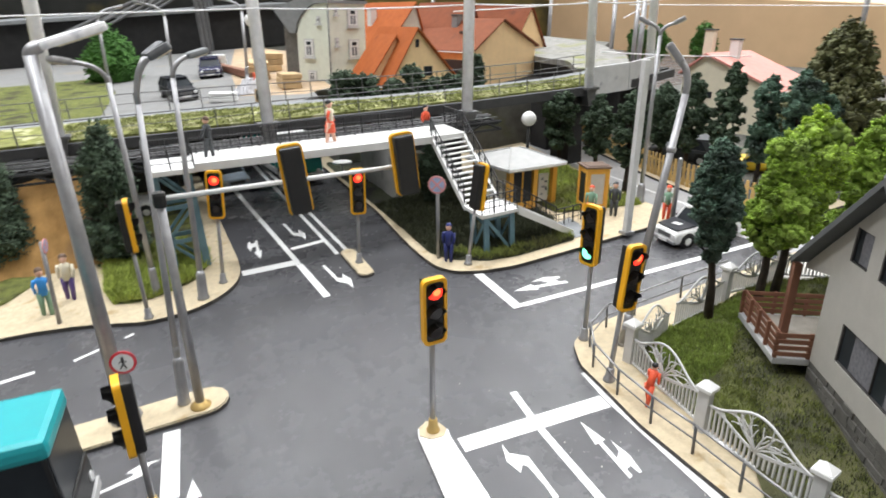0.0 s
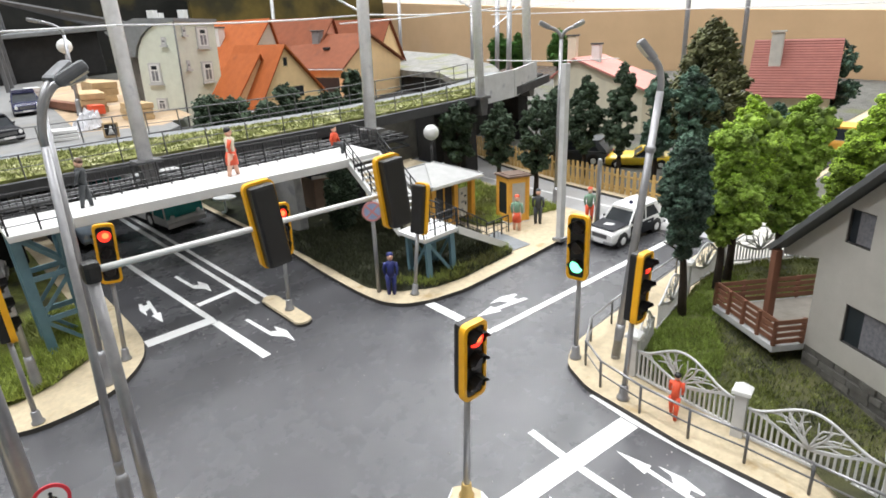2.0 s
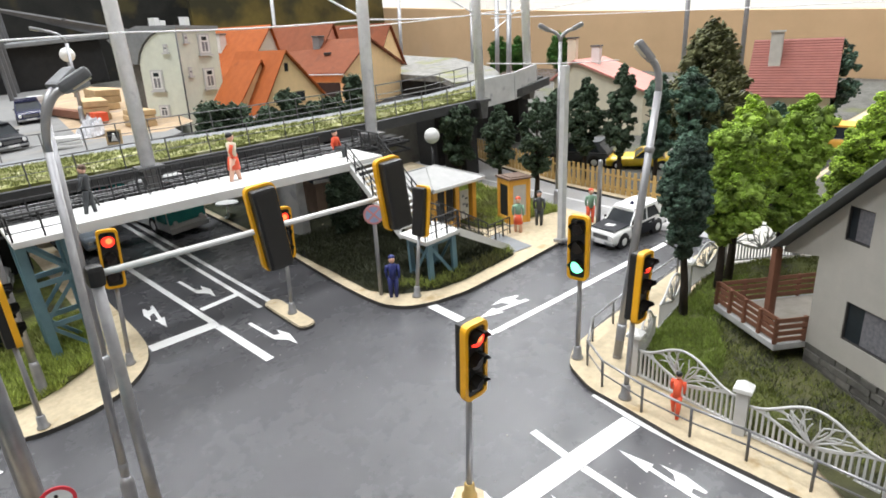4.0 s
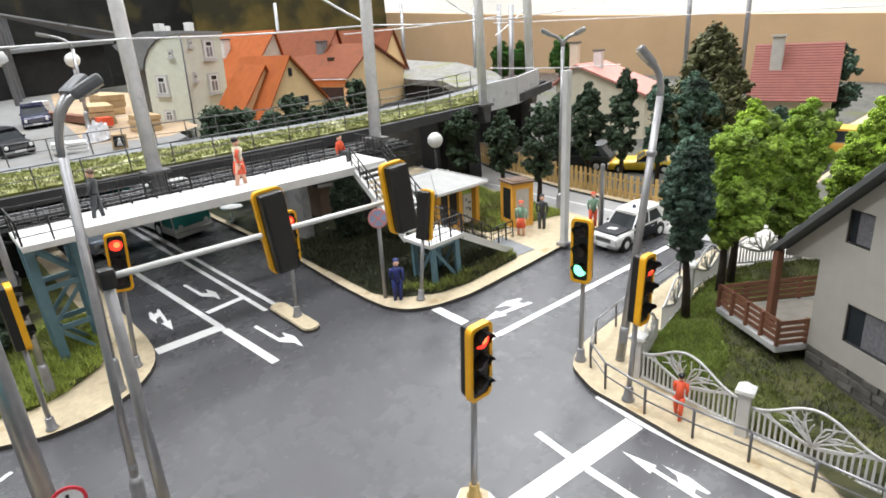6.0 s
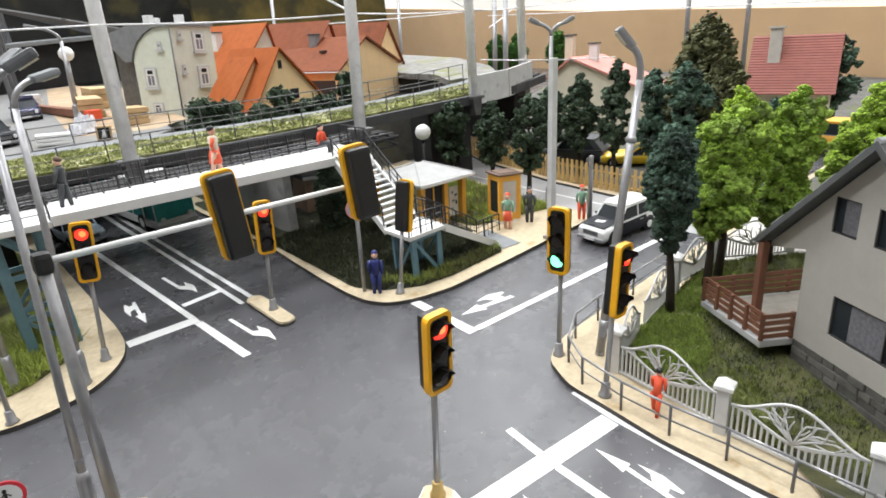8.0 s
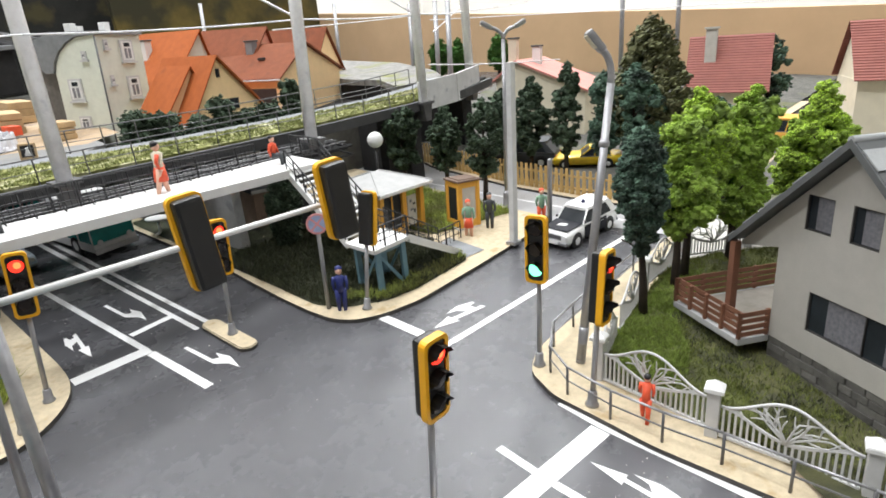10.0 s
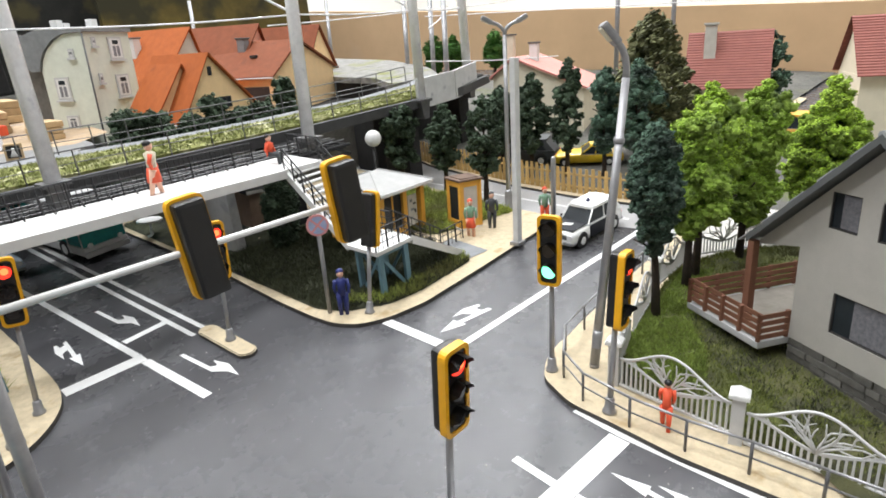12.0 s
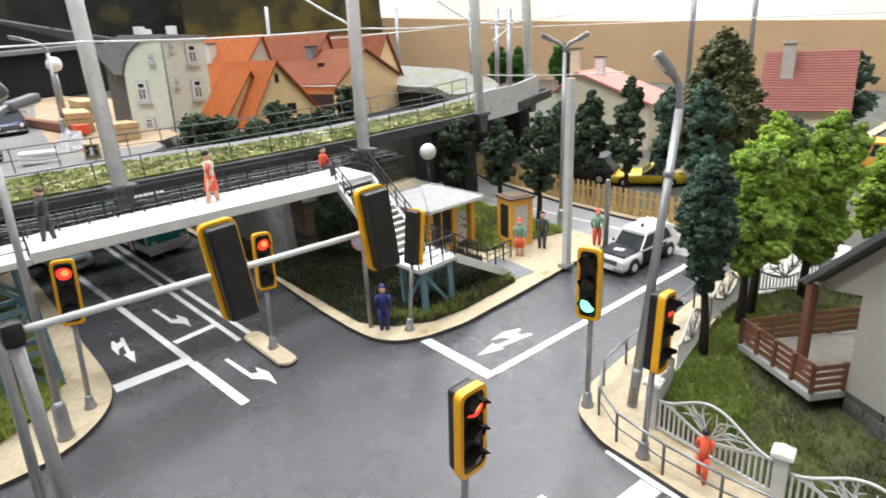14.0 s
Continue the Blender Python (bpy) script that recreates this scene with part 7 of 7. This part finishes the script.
# overhead wires
for a, b2, r in (((-30, 36.5, 13.0), (6.4, 33.3, 11.56), 0.04), ((6.4, 33.3, 11.56), (18.45, 32.3, 11.03), 0.04), ((18.45, 32.3, 11.03), (28.3, 33.6, 10.55), 0.045), ((28.3, 33.6, 10.55), (35.2, 35.6, 10.3), 0.05),
                 ((14.5, 33.0, 13.6), (18.3, 32.4, 11.1), 0.06), ((23.5, 33, 12.6), (28.1, 33.7, 10.5), 0.05), ((35.2, 35.6, 10.3), (60, 46, 10.2), 0.04), ((29, 34, 7.4), (40, 31, 6.3), 0.04), ((18.45, 35, 10.6), (44, 44, 10.2), 0.035), ((40, 44, 9.6), (73, 8, 8.0), 0.04), ((36, 40, 8.9), (44, 44, 10.4), 0.05)):
    bm = B()
    n = 10
    tube(bm, [tuple(Vector(a).lerp(Vector(b2), k / n) - Vector((0, 0, 0.12 * math.sin(math.pi * k / n)))) for k in range(n + 1)], r, 5)
    solid("overhead_wire", bm, STEELW, lie(), "thin pale overhead wire between the masts", "wire", "overhead wires")

# ---- grass fibres ----
def inside(p, poly):
    """Which of the points p (n x 2) lie in the outline."""
    x, y = p[:, 0], p[:, 1]
    r = np.zeros(len(p), bool)
    for (x0, y0), (x1, y1) in zip(poly, poly[1:] + poly[:1]):
        if y0 != y1:
            r ^= ((y0 > y) != (y1 > y)) & (x < (x1 - x0) * (y - y0) / (y1 - y0) + x0)
    return r


def fibres(name, outline, clip, z, count, mat, label, seed, h=0.24, w=0.035, holes=(), bumps=0.16, patch=0.0):
    """Short static-grass fibres, each a thin three-sided spike, in tufts over a lawn."""
    rng = np.random.default_rng(seed)
    x0, x1, y0, y1 = clip
    p = rng.uniform((x0, y0), (x1, y1), (count, 2))
    p[count // 3:] = p[rng.integers(0, count // 3, count - count // 3)] + rng.normal(0, 0.09, (count - count // 3, 2))
    keep = inside(p, list(outline))
    for q in holes:
        keep &= ~inside(p, list(q))
    p = p[keep]
    zz = np.array([bumps * (0.6 + noise.noise(Vector((a, b, z)) * 0.8) + 0.5 * noise.noise(Vector((a, b, z)) * 2.6)) for a, b in p])
    n1 = np.array([noise.noise(Vector((a * 0.55, b * 0.55, 3.0))) for a, b in p])
    ok = n1 > rng.uniform(-0.9, 0.1, len(p)) + patch
    p, zz = p[ok], zz[ok]
    n = len(p)
    hh = h * rng.uniform(0.5, 1.4, n)
    lean = rng.normal(0, 0.55, (n, 2)) * hh[:, None]
    a0 = rng.uniform(0, math.tau, n)
    v = np.zeros((n, 4, 3))
    for k in range(3):
        v[:, k, 0] = p[:, 0] + w * np.cos(a0 + k * 2.094)
        v[:, k, 1] = p[:, 1] + w * np.sin(a0 + k * 2.094)
        v[:, k, 2] = z + zz - 0.05
    v[:, 3, :2] = p + lean
    v[:, 3, 2] = z + zz + hh
    f = np.array([(0, 1, 3), (1, 2, 3), (2, 0, 3)])
    fs = (f[None] + (np.arange(n) * 4)[:, None, None]).reshape(-1, 3)
    me = bpy.data.meshes.new(name)
    me.from_pydata((v.reshape(-1, 3) * U).tolist(), [], fs.tolist())
    me.materials.append(mat)
    ob = new(name, me)
    ob.matrix_basis = lie()
    return tagged(ob, label, "grass", kind="stuff")


HOUSE_PLAN = [(17.2 + x * math.cos(radians(-33)) - y * math.sin(radians(-33)), 9.2 + x * math.sin(radians(-33)) + y * math.cos(radians(-33))) for x, y in ((-0.1, 0.1), (8, 0.1), (8, -9), (-0.1, -9))]
fibres("grass", LAWN, (12.8, 26, -2, 15), 0.19, 120000, LAWNB, "short olive green grass fibres on the lawn", 1, 0.11, 0.022, [HOUSE_PLAN])
MOSS = surf("moss_fibre", (0.2, 0.27, 0.05), 0.9, var=0.3, island=0.4)
fibres("moss", [(13.6, 11.4), (14.0, 12.7), (15.5, 13.5), (18.5, 13.8), (21.5, 14.0), (22.5, 13.2), (20, 12.5), (17.6, 12.2), (16.2, 11.2), (14.6, 10.6)], (13.4, 22.6, 10.4, 14.2), 0.2, 30000, MOSS, "bright green moss patches under the trees", 12, 0.12, 0.03, [HOUSE_PLAN], patch=0.1)
fibres("grass", BED, (13, 26, -2, 14), 0.34, 22000, LAWNB, "sparse olive grass tufts along the foot of the grey house", 9, 0.09, 0.02, [HOUSE_PLAN], bumps=0.1, patch=0.15)
# these tufts are coloured dark for the shade by the house
fibres("grass", BED, (13, 26, -2, 14), 0.34, 16000, SHADEBLADE, "grass tufts along the foot of the grey house, darkened for its shade", 10, 0.09, 0.02, [HOUSE_PLAN], bumps=0.1)
fibres("grass", GR, (11.5, 20, 21.8, 33), 0.19, 36000, SHADEBLADE, "grass fibres under the footbridge stairs, coloured dark for shade", 2, 0.18, 0.03, bumps=0.12)
fibres("grass", [(12.2, 23.9), (13.4, 22.5), (15, 22.25), (18.3, 22.4), (18.3, 23.1), (15, 23.0), (13.6, 23.2), (12.6, 24.3)], (11.5, 19, 21.8, 25), 0.19, 9000, BLADE, "green grass tufts along the pavement edge", 5, 0.26, 0.035, bumps=0.1)
fibres("grass", [(19.8, 25.9), (24.6, 24.4), (24.8, 27.5), (25.6, 33.5), (19.8, 34)], (19.5, 26, 24, 34), 0.19, 14000, BLADE, "green grass fibres behind the telephone booth", 3, 0.24, 0.04, bumps=0.12)
fibres("grass", [(1.7, 36), (1.75, 29.6), (1.0, 28.0), (-0.4, 27.1), (-1.6, 26.8), (-2.6, 27.2), (-2.9, 28.5), (-3.0, 36)], (-3, 2, 26.5, 33), 0.19, 12000, BLADE, "olive grass fibres by the footbridge tower", 4, 0.28, 0.04, bumps=0.2)
TURF1, TURF2 = shifted(NEAR, 0.04)[1:8], shifted(NEAR, 0.72)[1:8]
YBLADE = surf("yellow_grass_fibre", (0.17, 0.19, 0.06), 0.9, var=0.2, island=0.5, stain=(0.5, 0.48, 0.3), stain_at=0.55, stain_scale=70)
fibres("grass", TURF1 + TURF2[::-1], (-4, 33, 33, 47), 5.42, 50000, YBLADE, "yellow-green grass fibres on the viaduct", 6, 0.12, 0.045, bumps=0.0)

# grit and flecks on the road
rnd = random.Random(8)
grit = []
for x0, x1, y0, y1, n in ((11.8, 25, 16, 21.2, 34), (3.2, 11.2, 22, 34, 30), (8.5, 11.2, 6, 11.4, 16), (6.5, 11.3, 12.5, 22, 14)):
    grit += [(rnd.uniform(x0, x1), rnd.uniform(y0, y1), 0.008, rnd.choice((0.012, 0.015, 0.02, 0.028))) for _ in range(n)]
ob = new("grit", clump_mesh("grit", grit, CONC, 8))
ob.matrix_basis = lie()
tagged(ob, "pale grit flecks scattered on the road", "grit", kind="stuff")
